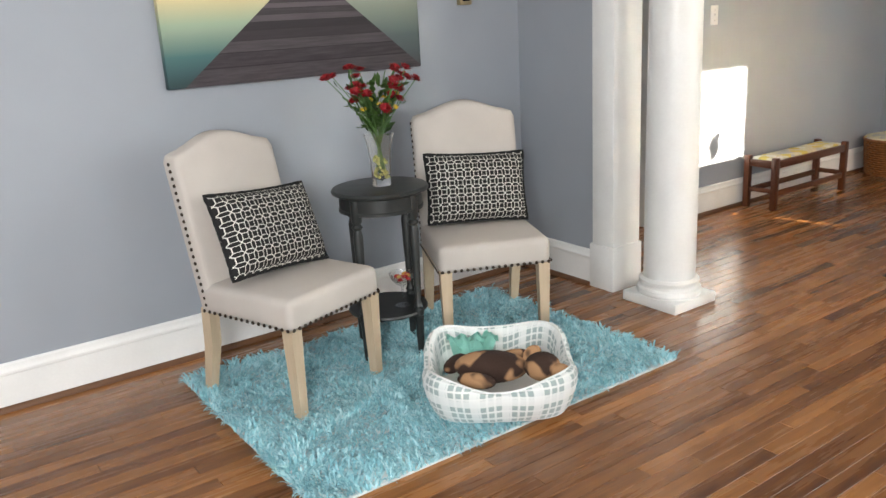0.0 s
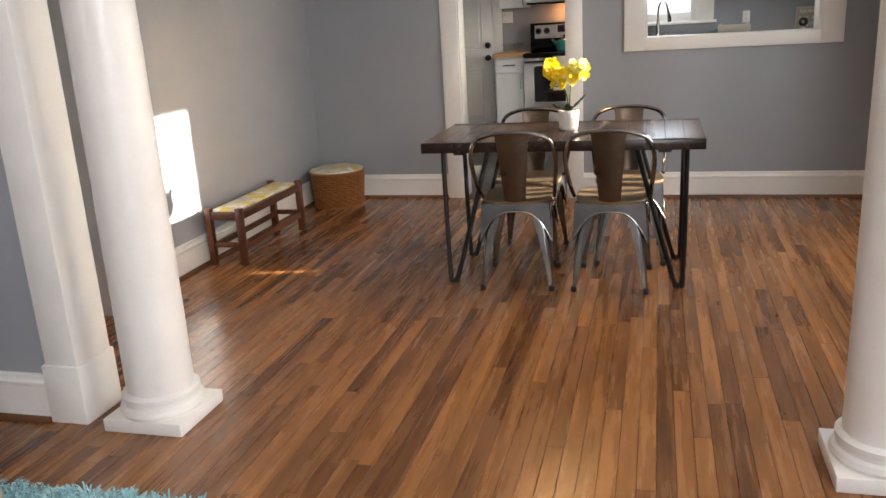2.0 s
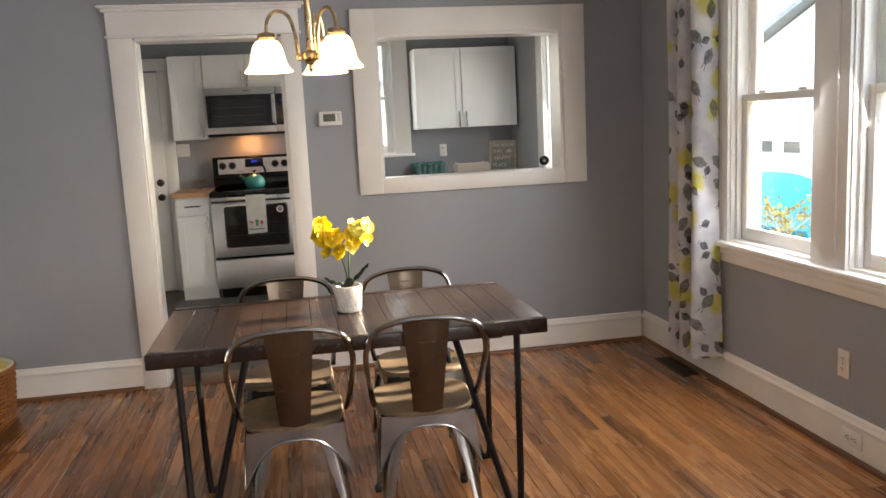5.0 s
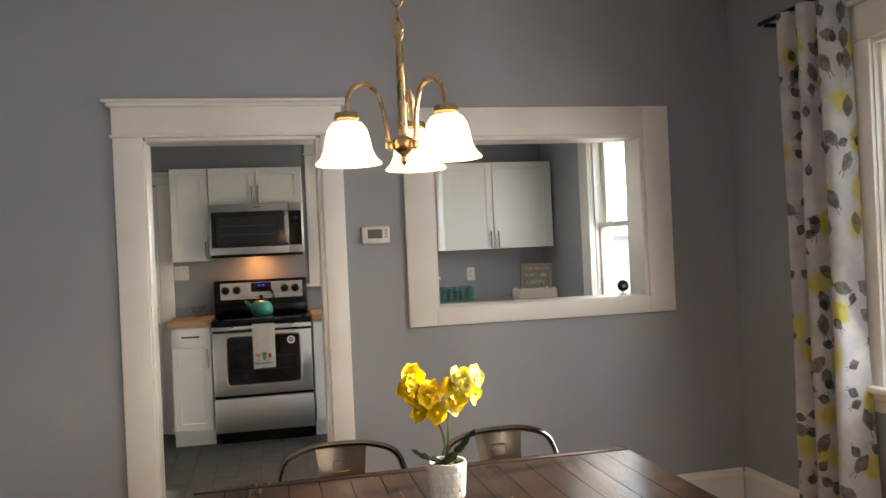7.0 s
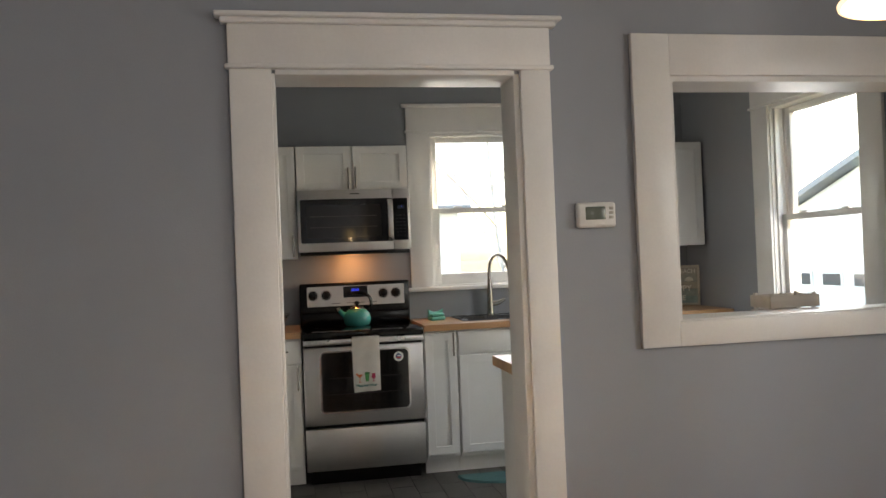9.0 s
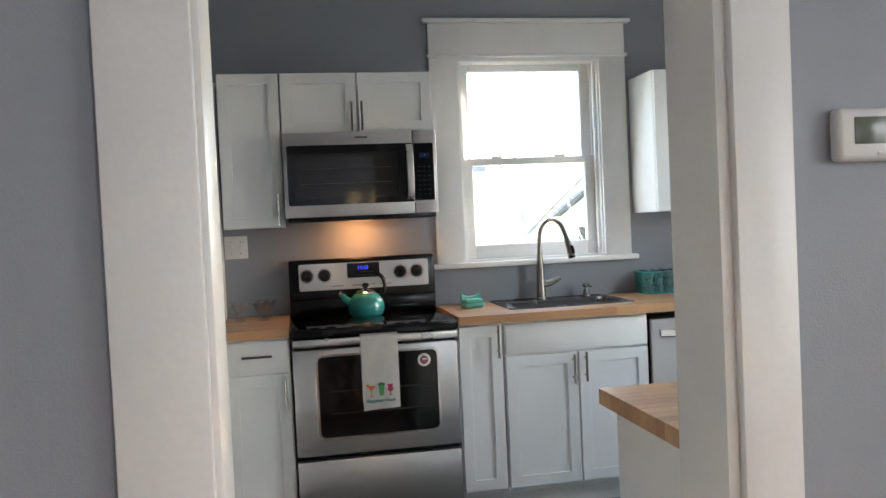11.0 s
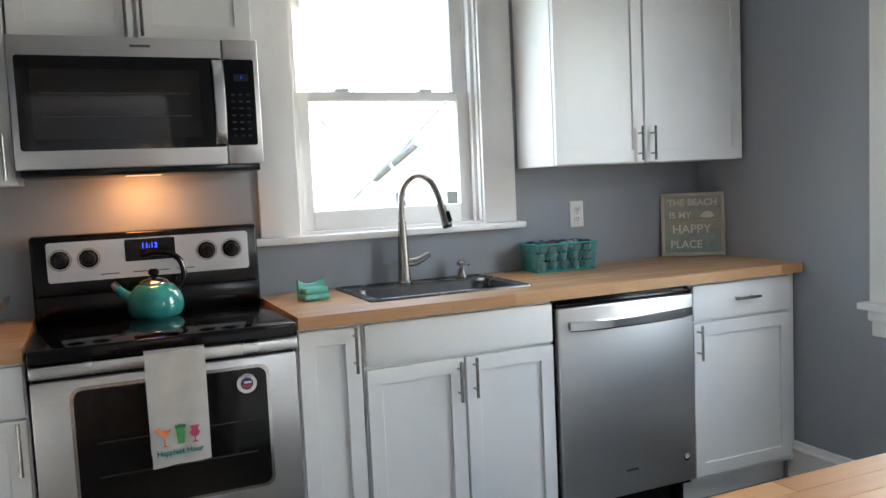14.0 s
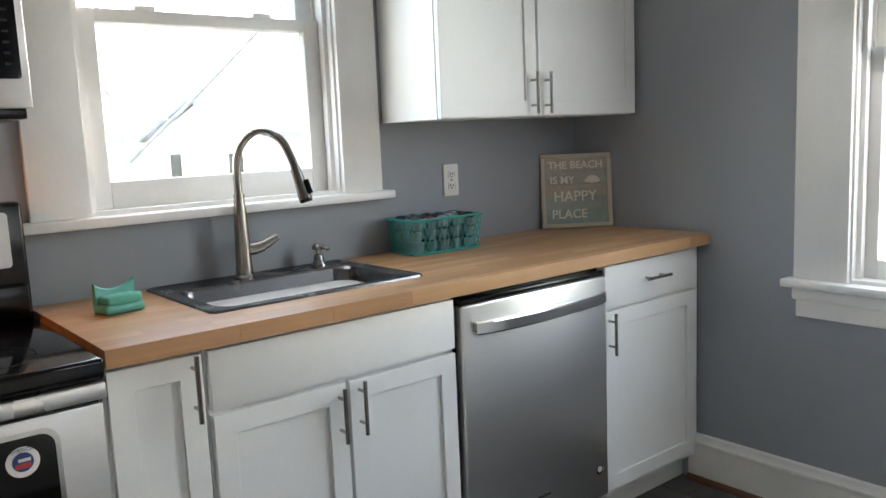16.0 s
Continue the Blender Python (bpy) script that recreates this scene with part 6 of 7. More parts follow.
def sign():
    w, h = 0.285, 0.295
    base = Matrix.Translation((9.55, -0.83, TOP + 0.001)) @ pose(0, 0, 0, 0, 0, -127) @ pose(0, 0, 0, -7, 0, 0)
    s = thing("framed_sign", (0, 0, 0), "pale framed beach sign with raised lettering", "sign")
    PALE = wood("whitewashed_frame", (0.42, 0.38, 0.30), (0.62, 0.58, 0.48), 0.6, 2, vary=False)
    for spec in ((-w / 2, w / 2, -0.022, 0, 0, 0.016), (-w / 2, w / 2, -0.022, 0, h - 0.016, h), (-w / 2, -w / 2 + 0.016, -0.022, 0, 0.016, h - 0.016), (w / 2 - 0.016, w / 2, -0.022, 0, 0.016, h - 0.016)):
        part("frame_bar", box(*spec, 0.002), PALE, s)
    tones = [(0.40, 0.38, 0.32), (0.36, 0.36, 0.31), (0.38, 0.35, 0.28), (0.30, 0.34, 0.30), (0.25, 0.33, 0.30)]
    for k in range(5):
        z0 = 0.016 + (4 - k) * (h - 0.032) / 5
        part("slat", box(-w / 2 + 0.016, w / 2 - 0.016, -0.012, -0.002, z0 + 0.0005, z0 + (h - 0.032) / 5 - 0.0005, 0.001, 1), plain("sign_board", tones[k], 0.7, vary=0.12, scale=14, grain=60, bumpy=0.3), s)
    CREAM = plain("cream_letters", (0.72, 0.70, 0.62), 0.6)
    for txt, size, x, z in (("THE BEACH", 0.042, 0.0, 0.250), ("IS MY", 0.042, -0.055, 0.190), ("HAPPY", 0.058, -0.005, 0.124), ("PLACE", 0.050, -0.030, 0.053)):
        bm = lettering(txt, size, 0.0015, bold=0.0006)
        bmesh.ops.translate(bm, vec=(x, -0.0135, z), verts=bm.verts[:])
        part("lettering", bm, CREAM, s, "cream raised letters")
    bm = bmesh.new()
    for k in range(9):
        a = radians(-72 + 18 * k)
        merge(bm, tube([(0, 0, 0), (0.016 * math.sin(a), -0.004, 0.016 * math.cos(a)), (0.031 * math.sin(a), 0, 0.031 * math.cos(a))], [0.002, 0.0042, 0.0052], 6))
    bmesh.ops.translate(bm, vec=(0.066, -0.014, 0.176), verts=bm.verts[:])
    part("shell", bm, CREAM, s, "cream scallop shell")
    s.matrix_basis = base


sign()

# hatch things: slatted crate and small black speaker
at = (6.87, 0.088, TOP)
c = thing("wooden_crate", at, "whitewashed small wooden crate on the peninsula", "crate")
WHITEWASH = wood("whitewash", (0.45, 0.40, 0.34), (0.75, 0.72, 0.67), 0.7, 1)
for z in (0.0, 0.058, 0.116, 0.174):
    for x in (-0.07, 0.062):
        part("slat", box(x, x + 0.008, -0.105, 0.105, z + 0.004, z + 0.05, 0.001, 1), WHITEWASH, c)
    for y in (-0.105, 0.097):
        part("end_slat", box(-0.062, 0.062, y, y + 0.008, z + 0.004, z + 0.05, 0.001, 1), WHITEWASH, c)
for x in (-0.06, 0.048):
    for y in (-0.097, 0.083):
        part("corner_post", box(x, x + 0.014, y, y + 0.014, 0, 0.232, 0.001, 1), WHITEWASH, c)
part("base", box(-0.07, 0.07, -0.105, 0.105, 0, 0.004), WHITEWASH, c)
at = (6.665, -0.335, 1.136)
s = thing("mini_camera", at, "round black camera on a white foot", "camera")
part("foot", lathe([(0, 0), (0.024, 0), (0.024, 0.004), (0.008, 0.008), (0.006, 0.018), (0, 0.018)], 20), PLASTIC, s, "white foot")
bm = lathe([(0, -0.018), (0.024, -0.016), (0.030, -0.008), (0.031, 0.006), (0.027, 0.015), (0.012, 0.018), (0, 0.018)], 24)
bmesh.ops.transform(bm, matrix=pose(0, 0, 0.046, 0, -90, -12), verts=bm.verts[:])
hd = part("head", bm, BLACK, s)
bm = lathe([(0.010, 0.0185), (0.008, 0.021), (0, 0.021)], 16)
bmesh.ops.transform(bm, matrix=pose(0, 0, 0.046, 0, -90, -12), verts=bm.verts[:])
part("lens", bm, plain("lens_ring", (0.25, 0.25, 0.25), 0.2), hd, "grey lens ring")

# sink mat
MAT = plain("teal_mat", (0.06, 0.16, 0.17), 0.9, vary=0.1, grain=200, bumpy=0.5)
pts = []
for i in range(33):
    a = math.pi * i / 32
    pts.append((8.98 - 0.25 * math.sin(a) ** 0.75, 0.555 + 0.46 * math.cos(a)))
bm = bmesh.new()
lo, hi = [bm.verts.new((x, y, 0.0005)) for x, y in pts], [bm.verts.new((8.98 + (x - 8.98) * 0.97, 0.555 + (y - 0.555) * 0.98, 0.014)) for x, y in pts]
bm.faces.new(lo), bm.faces.new(hi)
for i in range(len(pts)):
    j = (i + 1) % len(pts)
    bm.faces.new((lo[i], lo[j], hi[j], hi[i]))
solid("floor_mat", bm, MAT, "teal half-round padded mat before the sink", "mat", at=(8.9, 0.555, 0))

# ---- living room ----
LINEN = plain("oatmeal_linen", (0.49, 0.445, 0.405), 0.9, vary=0.05, scale=5, grain=420, bumpy=0.5)
PALEWOOD = wood("pale_limed_oak", (0.38, 0.28, 0.18), (0.62, 0.50, 0.36), 0.55, 2, scale=1.4, vary=False)
NAIL = plain("dark_brass_nail", (0.055, 0.04, 0.03), 0.35, 0.8, bumpy=0)


def layered(outline, layers):
    """outline(inset) gives a closed loop of (a, b); layers: (inset, height); returns a closed solid."""
    bm = bmesh.new()
    loops = [[bm.verts.new((a, h, b)) for a, b in outline(i)] for i, h in layers]
    n = len(loops[0])
    for a, b in zip(loops, loops[1:]):
        for i in range(n):
            bm.faces.new((a[i], a[(i + 1) % n], b[(i + 1) % n], b[i]))
    bm.faces.new(loops[0]), bm.faces.new(loops[-1])
    return bm


def parsons_chair():
    c = thing("upholstered_chair", (0, 0, 0), "oatmeal linen armless chair with dark nailhead trim", "chair", "pair of linen chairs")
    seat = box(-0.235, 0.235, -0.262, 0.215, 0.322, 0.437, 0.03, 4)
    for v in seat.verts:
        if v.co.z > 0.42:
            v.co.z += 0.012 * (1 - (v.co.x / 0.25) ** 2) * (1 - (v.co.y / 0.28) ** 2)
    s = part("seat", seat, LINEN, c)

    def back_outline(inset):
        w, z0, zs = 0.232 - inset, 0.33 + inset, 0.905 - inset
        pts = [(-w, z0), (-w, zs - 0.03), (-w + 0.012, zs - 0.008)]
        for i in range(13):
            u = -1 + 2 * i / 12
            pts.append((u * (w - 0.035), zs + 0.052 * (0.5 + 0.5 * math.cos(math.pi * u)) ** 0.75))
        pts += [(w - 0.012, zs - 0.008), (w, zs - 0.03), (w, z0)]
        return pts

    bm = layered(back_outline, [(0.022, -0.046), (0.006, -0.038), (0, -0.026), (0, 0.026), (0.006, 0.036), (0.02, 0.042)])
    for v in bm.verts:
        v.co.y += 0.19 + 0.20 * (v.co.z - 0.45)
    b = part("backrest", bm, LINEN, c)
    for x in (-0.205, 0.205):
        part("leg", tube([(x, -0.232, 0.33), (x, -0.235, 0.0)], [0.034, 0.024], 4), PALEWOOD, c)
        part("leg", tube([(x, 0.19, 0.34), (x, 0.20, 0.20), (x, 0.245, 0.0)], [0.032, 0.031, 0.024], 4), PALEWOOD, c)
    nm = mesh_of("nail", lathe([(0.0072, 0), (0.0066, 0.003), (0.004, 0.0052), (0, 0.006)], 8), NAIL)

    def nail(parent, p, rot):
        ob = new("nail", nm)
        ob.parent = parent
        ob.matrix_basis = Matrix.Translation(p) @ rot

    for i in range(18):
        nail(s, (-0.222 + 0.444 * i / 17, -0.2625, 0.336), pose(0, 0, 0, 90, 0, 0))
    for sx in (-1, 1):
        for i in range(16):
            nail(s, (sx * 0.2355, -0.248 + 0.43 * i / 15, 0.336), pose(0, 0, 0, 0, sx * 90, 0))
        for i in range(21):
            z = 0.36 + 0.51 * i / 20
            nail(b, (sx * 0.2325, 0.188 + 0.20 * (z - 0.45), z), pose(0, 0, 0, 0, sx * 90, 0))
    return c


RUGZ = 0.018
CH1 = pose(1.16, 2.695, RUGZ, 0, 0, 19)
CH2 = pose(2.075, 2.675, RUGZ, 0, 0, -25)
ch = parsons_chair()
ch.matrix_basis = CH1
copy_thing(ch, CH2)

# pillows
m, nt, b = nodes_of("black_lattice_print")
sep = nt.nodes.new("ShaderNodeSeparateXYZ")
link(nt, coords(nt, (1 / 0.0325, 1, 1 / 0.0325)), sep.inputs[0])
fx = mathn(nt, "ABSOLUTE", mathn(nt, "SUBTRACT", mathn(nt, "FRACT", sep.outputs[0]), 0.5))
fz = mathn(nt, "ABSOLUTE", mathn(nt, "SUBTRACT", mathn(nt, "FRACT", sep.outputs[2]), 0.5))
far, near = mathn(nt, "MAXIMUM", fx, fz), mathn(nt, "MINIMUM", fx, fz)
ring = mathn(nt, "MULTIPLY", mathn(nt, "LESS_THAN", mathn(nt, "ABSOLUTE", mathn(nt, "SUBTRACT", far, 0.29)), 0.031), mathn(nt, "LESS_THAN", near, 0.31))
tie = mathn(nt, "MULTIPLY", mathn(nt, "LESS_THAN", mathn(nt, "SUBTRACT", far, near), 0.055), mathn(nt, "GREATER_THAN", near, 0.28))
lines = mathn(nt, "MAXIMUM", ring, tie)
link(nt, mixed(nt, lines, (0.005, 0.0045, 0.0045), (0.66, 0.63, 0.57)), b.inputs["Base Color"])
b.inputs["Roughness"].default_value = 0.85
bump(nt, b, mathn(nt, "ADD", lines, noise_of(nt, coords(nt), 400, 1)), 0.3, 0.0008)
LATTICE = m


def pillow(m4, label):
    p = thing("throw_pillow", (0, 0, 0), label, "pillow", "black lattice pillows")
    n, k = 24, 16
    bm = bmesh.new()
    sides = []
    for s in (-1, 1):
        grid = []
        for j in range(k + 1):
            row = []
            for i in range(n + 1):
                u, v = -1 + 2 * i / n, -1 + 2 * j / k
                th = 0.062 * ((1 - u ** 4) * (1 - v ** 4)) ** 0.55
                pin = 1 - 0.045 * (1 - abs(v) ** 2) * abs(u) ** 3
                pin2 = 1 - 0.06 * (1 - abs(u) ** 2) * abs(v) ** 3
                row.append(bm.verts.new((0.205 * u * pin, s * th, 0.137 * v * pin2)))
            grid.append(row)
        sides.append(grid)
        for a, c in zip(grid, grid[1:]):
            for i in range(n):
                bm.faces.new((a[i], a[i + 1], c[i + 1], c[i]))
    bmesh.ops.remove_doubles(bm, verts=bm.verts[:], dist=0.0005)
    part("cover", bm, LATTICE, p)
    rim = []
    for i in range(80):
        a = i / 80 * 4
        e, f = int(a), a - int(a)
        u, v = [(-1 + 2 * f, -1), (1, -1 + 2 * f), (1 - 2 * f, 1), (-1, 1 - 2 * f)][e]
        rim.append((0.205 * u * (1 - 0.045 * (1 - v * v) * abs(u) ** 3), 0.002 * math.sin(i * 2.1), 0.137 * v * (1 - 0.06 * (1 - u * u) * abs(v) ** 3)))
    part("piping", tube(rim, 0.0065, 6, closed=True), plain("black_piping", (0.006, 0.006, 0.006), 0.9, bumpy=0.4), p)
    p.matrix_basis = m4
    return p


pillow(CH1 @ pose(-0.005, 0.045, 0.605, -24, 5, 0) @ Matrix.Scale(1.14, 4), "black and white lattice pillow leaning on the chair")
pillow(CH2 @ pose(0.01, 0.085, 0.597, -16, 3, 4) @ Matrix.Scale(1.10, 4), "black and white lattice pillow upright on the chair")

# side table
CHAR = plain("charcoal_paint", (0.018, 0.020, 0.0195), 0.42, vary=0.15, scale=12, bumpy=0.1)
STX, STY = 1.615, 2.72
st = thing("side_table", (STX, STY, RUGZ), "round charcoal painted side table with turned legs", "side table")
part("top", lathe([(0, 0.668), (0.19, 0.668), (0.202, 0.674), (0.204, 0.682), (0.198, 0.690), (0.19, 0.692), (0, 0.693)], 48), CHAR, st)
part("apron", lathe([(0, 0.60), (0.172, 0.60), (0.178, 0.602), (0.178, 0.612), (0.174, 0.616), (0.174, 0.668), (0, 0.668)], 48), CHAR, st)
shelf = part("shelf", lathe([(0, 0.176), (0.166, 0.176), (0.172, 0.182), (0.168, 0.190), (0, 0.191)], 40), CHAR, st)
for k in range(4):
    a = radians(20 + 90 * k)
    leg = lathe([(0, 0), (0.011, 0), (0.014, 0.02), (0.018, 0.15), (0.021, 0.163), (0.016, 0.168), (0.022, 0.174), (0.022, 0.196), (0.016, 0.203), (0.021, 0.212), (0.0135, 0.228), (0.018, 0.40), (0.021, 0.52), (0.015, 0.545), (0.024, 0.556), (0.015, 0.568), (0.022, 0.58), (0.022, 0.665), (0, 0.665)], 14)
    bmesh.ops.translate(leg, vec=(0.163 * math.cos(a), 0.163 * math.sin(a), 0), verts=leg.verts[:])
    part("leg", leg, CHAR, st)
st.scale = (0.95, 0.95, 1)
TZ = RUGZ + 0.694

# vase with flowers
at = (STX + 0.005, STY - 0.01, TZ)
v = thing("vase", at, "clear cut glass vase with yellow glass pebbles", "vase")
outer = [(0, 0.0), (0.036, 0.0), (0.038, 0.004), (0.037, 0.03), (0.041, 0.10), (0.049, 0.16), (0.060, 0.205)]
inner = [(0.056, 0.205), (0.045, 0.16), (0.037, 0.10), (0.033, 0.03), (0, 0.022)]
bm = lathe(outer + inner, 32)
for q in bm.verts:
    if q.co.z > 0.025:
        k = 1 + 0.035 * math.cos(8 * math.atan2(q.co.y, q.co.x)) * (1 if math.hypot(q.co.x, q.co.y) > 0.0 else 0)
        q.co.x, q.co.y = q.co.x * k, q.co.y * k
part("glass", bm, CLEAR, v, "cut glass body")
rnd = random.Random(2)
PEB = plain("yellow_glass_pebble", (0.62, 0.60, 0.22), 0.15, vary=0.25, scale=40, bumpy=0)
for i in range(46):
    a, r, z = rnd.uniform(0, 6.28), 0.026 * math.sqrt(rnd.random()), 0.032 + 0.085 * i / 46
    bm = lathe([(0, -0.006), (0.006, -0.004), (0.0085, 0), (0.006, 0.004), (0, 0.006)], 7)
    ob = part("pebble", bm, PEB, v)
    ob.matrix_basis = pose(r * math.cos(a), r * math.sin(a), z, rnd.uniform(0, 90), rnd.uniform(0, 90), 0)
RED = plain("red_petal", (0.36, 0.010, 0.018), 0.6, vary=0.25, scale=60, bumpy=0.1)
YEL = plain("small_yellow_petal", (0.70, 0.50, 0.04), 0.6, vary=0.2, scale=60, bumpy=0.1)
GREEN = plain("fresh_leaf", (0.07, 0.15, 0.035), 0.5, vary=0.3, scale=40, bumpy=0.15)
at = (STX + 0.005, STY - 0.01, TZ + 0.03)
fl = thing("flower_bouquet", at, "bouquet of red daisies with green leaves in a vase", "flowers")
for i in range(44):
    a = rnd.uniform(0, 6.28)
    red = i < 32
    r = rnd.uniform(0.07, 0.20) if red else rnd.uniform(0.02, 0.09)
    z = (rnd.uniform(0.29, 0.43) if red else rnd.uniform(0.25, 0.34)) - 0.25 * max(0, r - 0.11)
    tip = Vector((r * math.cos(a), r * math.sin(a), z))
    base = Vector((0.02 * math.cos(a + 2.5), 0.02 * math.sin(a + 2.5), 0.02))
    part("stem", tube(smooth_path([base, Vector((tip.x * 0.12, tip.y * 0.12, 0.17)), Vector((tip.x * 0.6, tip.y * 0.6, z * 0.78)), tip], 4), 0.0018, 5), GREEN, fl)
    bm = bmesh.new()
    np_, ln = (15, 0.027) if red else (9, 0.016)
    for ring in range(2):
        for j in range(np_):
            merge(bm, petal(ln * (1 - 0.25 * ring), 0.0042 if red else 0.0035, 0.25, 3), pose(0, 0, 0.002 * ring, 0, 0, (j + 0.5 * ring) * 360 / np_) @ pose(0, 0, 0, 0, -14 - 18 * ring + rnd.uniform(-8, 8), 0))
    merge(bm, lathe([(0.006, 0), (0.005, 0.004), (0, 0.006)], 8))
    d = (tip - Vector((0, 0, 0.15))).normalized() + Vector((0, -0.4, 0.2))
    bmesh.ops.transform(bm, matrix=Matrix.Translation(tip) @ d.to_track_quat("Z", "Y").to_matrix().to_4x4(), verts=bm.verts[:])
    part("blossom", bm, RED if red else YEL, fl, "red daisy bloom" if red else "small yellow bloom")
for i in range(150):
    a, r, z = rnd.uniform(0, 6.28), rnd.uniform(0.01, 0.13), rnd.uniform(0.17, 0.37)
    bm = petal(rnd.uniform(0.03, 0.065), rnd.uniform(0.007, 0.012), 0.3, 4)
    r *= (z - 0.10) / 0.24
    bmesh.ops.transform(bm, matrix=pose(r * math.cos(a), r * math.sin(a), z, 0, 0, math.degrees(a) + rnd.uniform(-40, 40)) @ pose(0, 0, 0, rnd.uniform(-30, 30), rnd.uniform(-60, 10), 0), verts=bm.verts[:])
    part("leaf", bm, GREEN, fl)

# coupe glass with sweets on the lower shelf
at = (STX + 0.035, STY - 0.06, RUGZ + 0.192)
g = thing("coupe_glass", at, "stemmed glass coupe holding red sweets", "glass")
part("glass", lathe([(0, 0), (0.032, 0), (0.033, 0.003), (0.006, 0.008), (0.0045, 0.05), (0.006, 0.085), (0.03, 0.10), (0.047, 0.122), (0.052, 0.142), (0.049, 0.142), (0.043, 0.122), (0.026, 0.105), (0, 0.095)], 28), THIN, g)
for i in range(16):
    a, r = rnd.uniform(0, 6.28), 0.032 * math.sqrt(rnd.random())
    w = solid("sweet", box(-0.010, 0.010, -0.008, 0.008, -0.006, 0.006, 0.004), plain("sweet_red", (0.45, 0.02, 0.02), 0.3) if i % 3 else plain("sweet_gold", (0.6, 0.42, 0.12), 0.3, 0.6), "wrapped sweet in the glass coupe", "sweet", "sweets in the coupe")
    w.matrix_basis = pose(at[0] + r * math.cos(a), at[1] + r * math.sin(a), at[2] + 0.112 + 0.012 * (i // 8) + 0.25 * r, rnd.uniform(-30, 30), rnd.uniform(-30, 30), rnd.uniform(0, 180))

# canvas print
m, nt, b = nodes_of("pier_print")
sep = nt.nodes.new("ShaderNodeSeparateXYZ")
link(nt, coords(nt), sep.inputs[0])
u, w = sep.outputs[0], sep.outputs[2]
half = mathn(nt, "MULTIPLY", mathn(nt, "SUBTRACT", 0.455, w), 1.24)
side = mathn(nt, "SUBTRACT", mathn(nt, "ABSOLUTE", mathn(nt, "SUBTRACT", u, 0.035)), half)
pier = mathn(nt, "LESS_THAN", side, 0.0)
left = ramp(nt, w, [(0.0, (0.012, 0.035, 0.04)), (0.12, (0.05, 0.13, 0.13)), (0.24, (0.30, 0.38, 0.27)), (0.36, (0.68, 0.55, 0.28)), (0.55, (0.62, 0.42, 0.30)), (0.8, (0.30, 0.32, 0.42))])
right = ramp(nt, w, [(0.0, (0.05, 0.06, 0.065)), (0.15, (0.08, 0.11, 0.11)), (0.3, (0.25, 0.28, 0.22)), (0.4, (0.55, 0.47, 0.26)), (0.6, (0.50, 0.38, 0.28)), (0.8, (0.25, 0.28, 0.38))])
sky_side = mixed(nt, mathn(nt, "GREATER_THAN", u, 0.035), left, right)
depth = mathn(nt, "DIVIDE", 5.0, mathn(nt, "SUBTRACT", 0.62, w))
cell = mathn(nt, "FLOOR", depth)
gap = mathn(nt, "LESS_THAN", mathn(nt, "FRACT", depth), 0.07)
wn1 = nt.nodes.new("ShaderNodeTexWhiteNoise")
wn1.noise_dimensions = "1D"
link(nt, cell, wn1.inputs["W"])
grain = noise_of(nt, coords(nt, (5, 1, 90)), 1.0, 5, 0.7)
tone = mathn(nt, "ADD", mathn(nt, "MULTIPLY", wn1.outputs[0], 0.55), mathn(nt, "MULTIPLY", grain, 0.50))
boards = ramp(nt, tone, [(0.2, (0.005, 0.004, 0.005)), (0.5, (0.024, 0.018, 0.022)), (0.8, (0.085, 0.070, 0.078))])
boards = mixed(nt, gap, boards, (0.01, 0.007, 0.008))
pale = mathn(nt, "MULTIPLY", mathn(nt, "MINIMUM", mathn(nt, "MAXIMUM", mathn(nt, "MULTIPLY", w, 3.0), 0.0), 1.0), 0.05)
boards = mixed(nt, pale, boards, (0.30, 0.24, 0.24))
link(nt, mixed(nt, pier, sky_side, boards), b.inputs["Base Color"])
b.inputs["Roughness"].default_value = 0.65
bump(nt, b, noise_of(nt, coords(nt), 700, 1), 0.25, 0.0008)
at = (1.587, LY, 1.12)
pc = thing("canvas_print", at, "large canvas print of a wooden pier at sunset", "picture")
part("canvas", box(-0.592, 0.592, -0.042, -0.004, 0.0, 0.80, 0.003), m, pc)
part("stretcher", boxes((-0.57, 0.57, -0.004, -0.0005, 0.03, 0.07), (-0.57, 0.57, -0.004, -0.0005, 0.73, 0.77)), PALEWOOD, pc)

# door chime box
at = (2.47, LY, 1.42)
tc = thing("old_thermostat", at, "small brass-framed dark thermostat on the wall", "thermostat")
part("case", box(-0.035, 0.035, -0.03, 0, -0.035, 0.06, 0.004), plain("aged_brass_case", (0.40, 0.33, 0.20), 0.4, 0.7), tc)
part("face", box(-0.022, 0.022, -0.033, -0.028, -0.018, 0.045, 0.003), BLACK, tc, "dark face")

# shag rug
RX0, RX1, RY0, RY1 = 0.83, 2.39, 1.87, 3.01
rug = thing("shag_rug", ((RX0 + RX1) / 2, (RY0 + RY1) / 2, 0), "aqua blue shaggy rug with pale edge", "rug")
rc = Vector(((RX0 + RX1) / 2, (RY0 + RY1) / 2, 0))
part("backing", box(RX0, RX1, RY0, RY1, 0.0005, 0.010, 0.003), plain("pale_backing", (0.62, 0.66, 0.66), 0.9, bumpy=0.4), rug, at=rc)
m, nt, b = nodes_of("aqua_pile")
isl = nt.nodes.new("ShaderNodeNewGeometry").outputs["Random Per Island"]
mixv = mathn(nt, "ADD", mathn(nt, "MULTIPLY", isl, 0.55), mathn(nt, "MULTIPLY", noise_of(nt, coords(nt), 9.0, 3), 0.45))
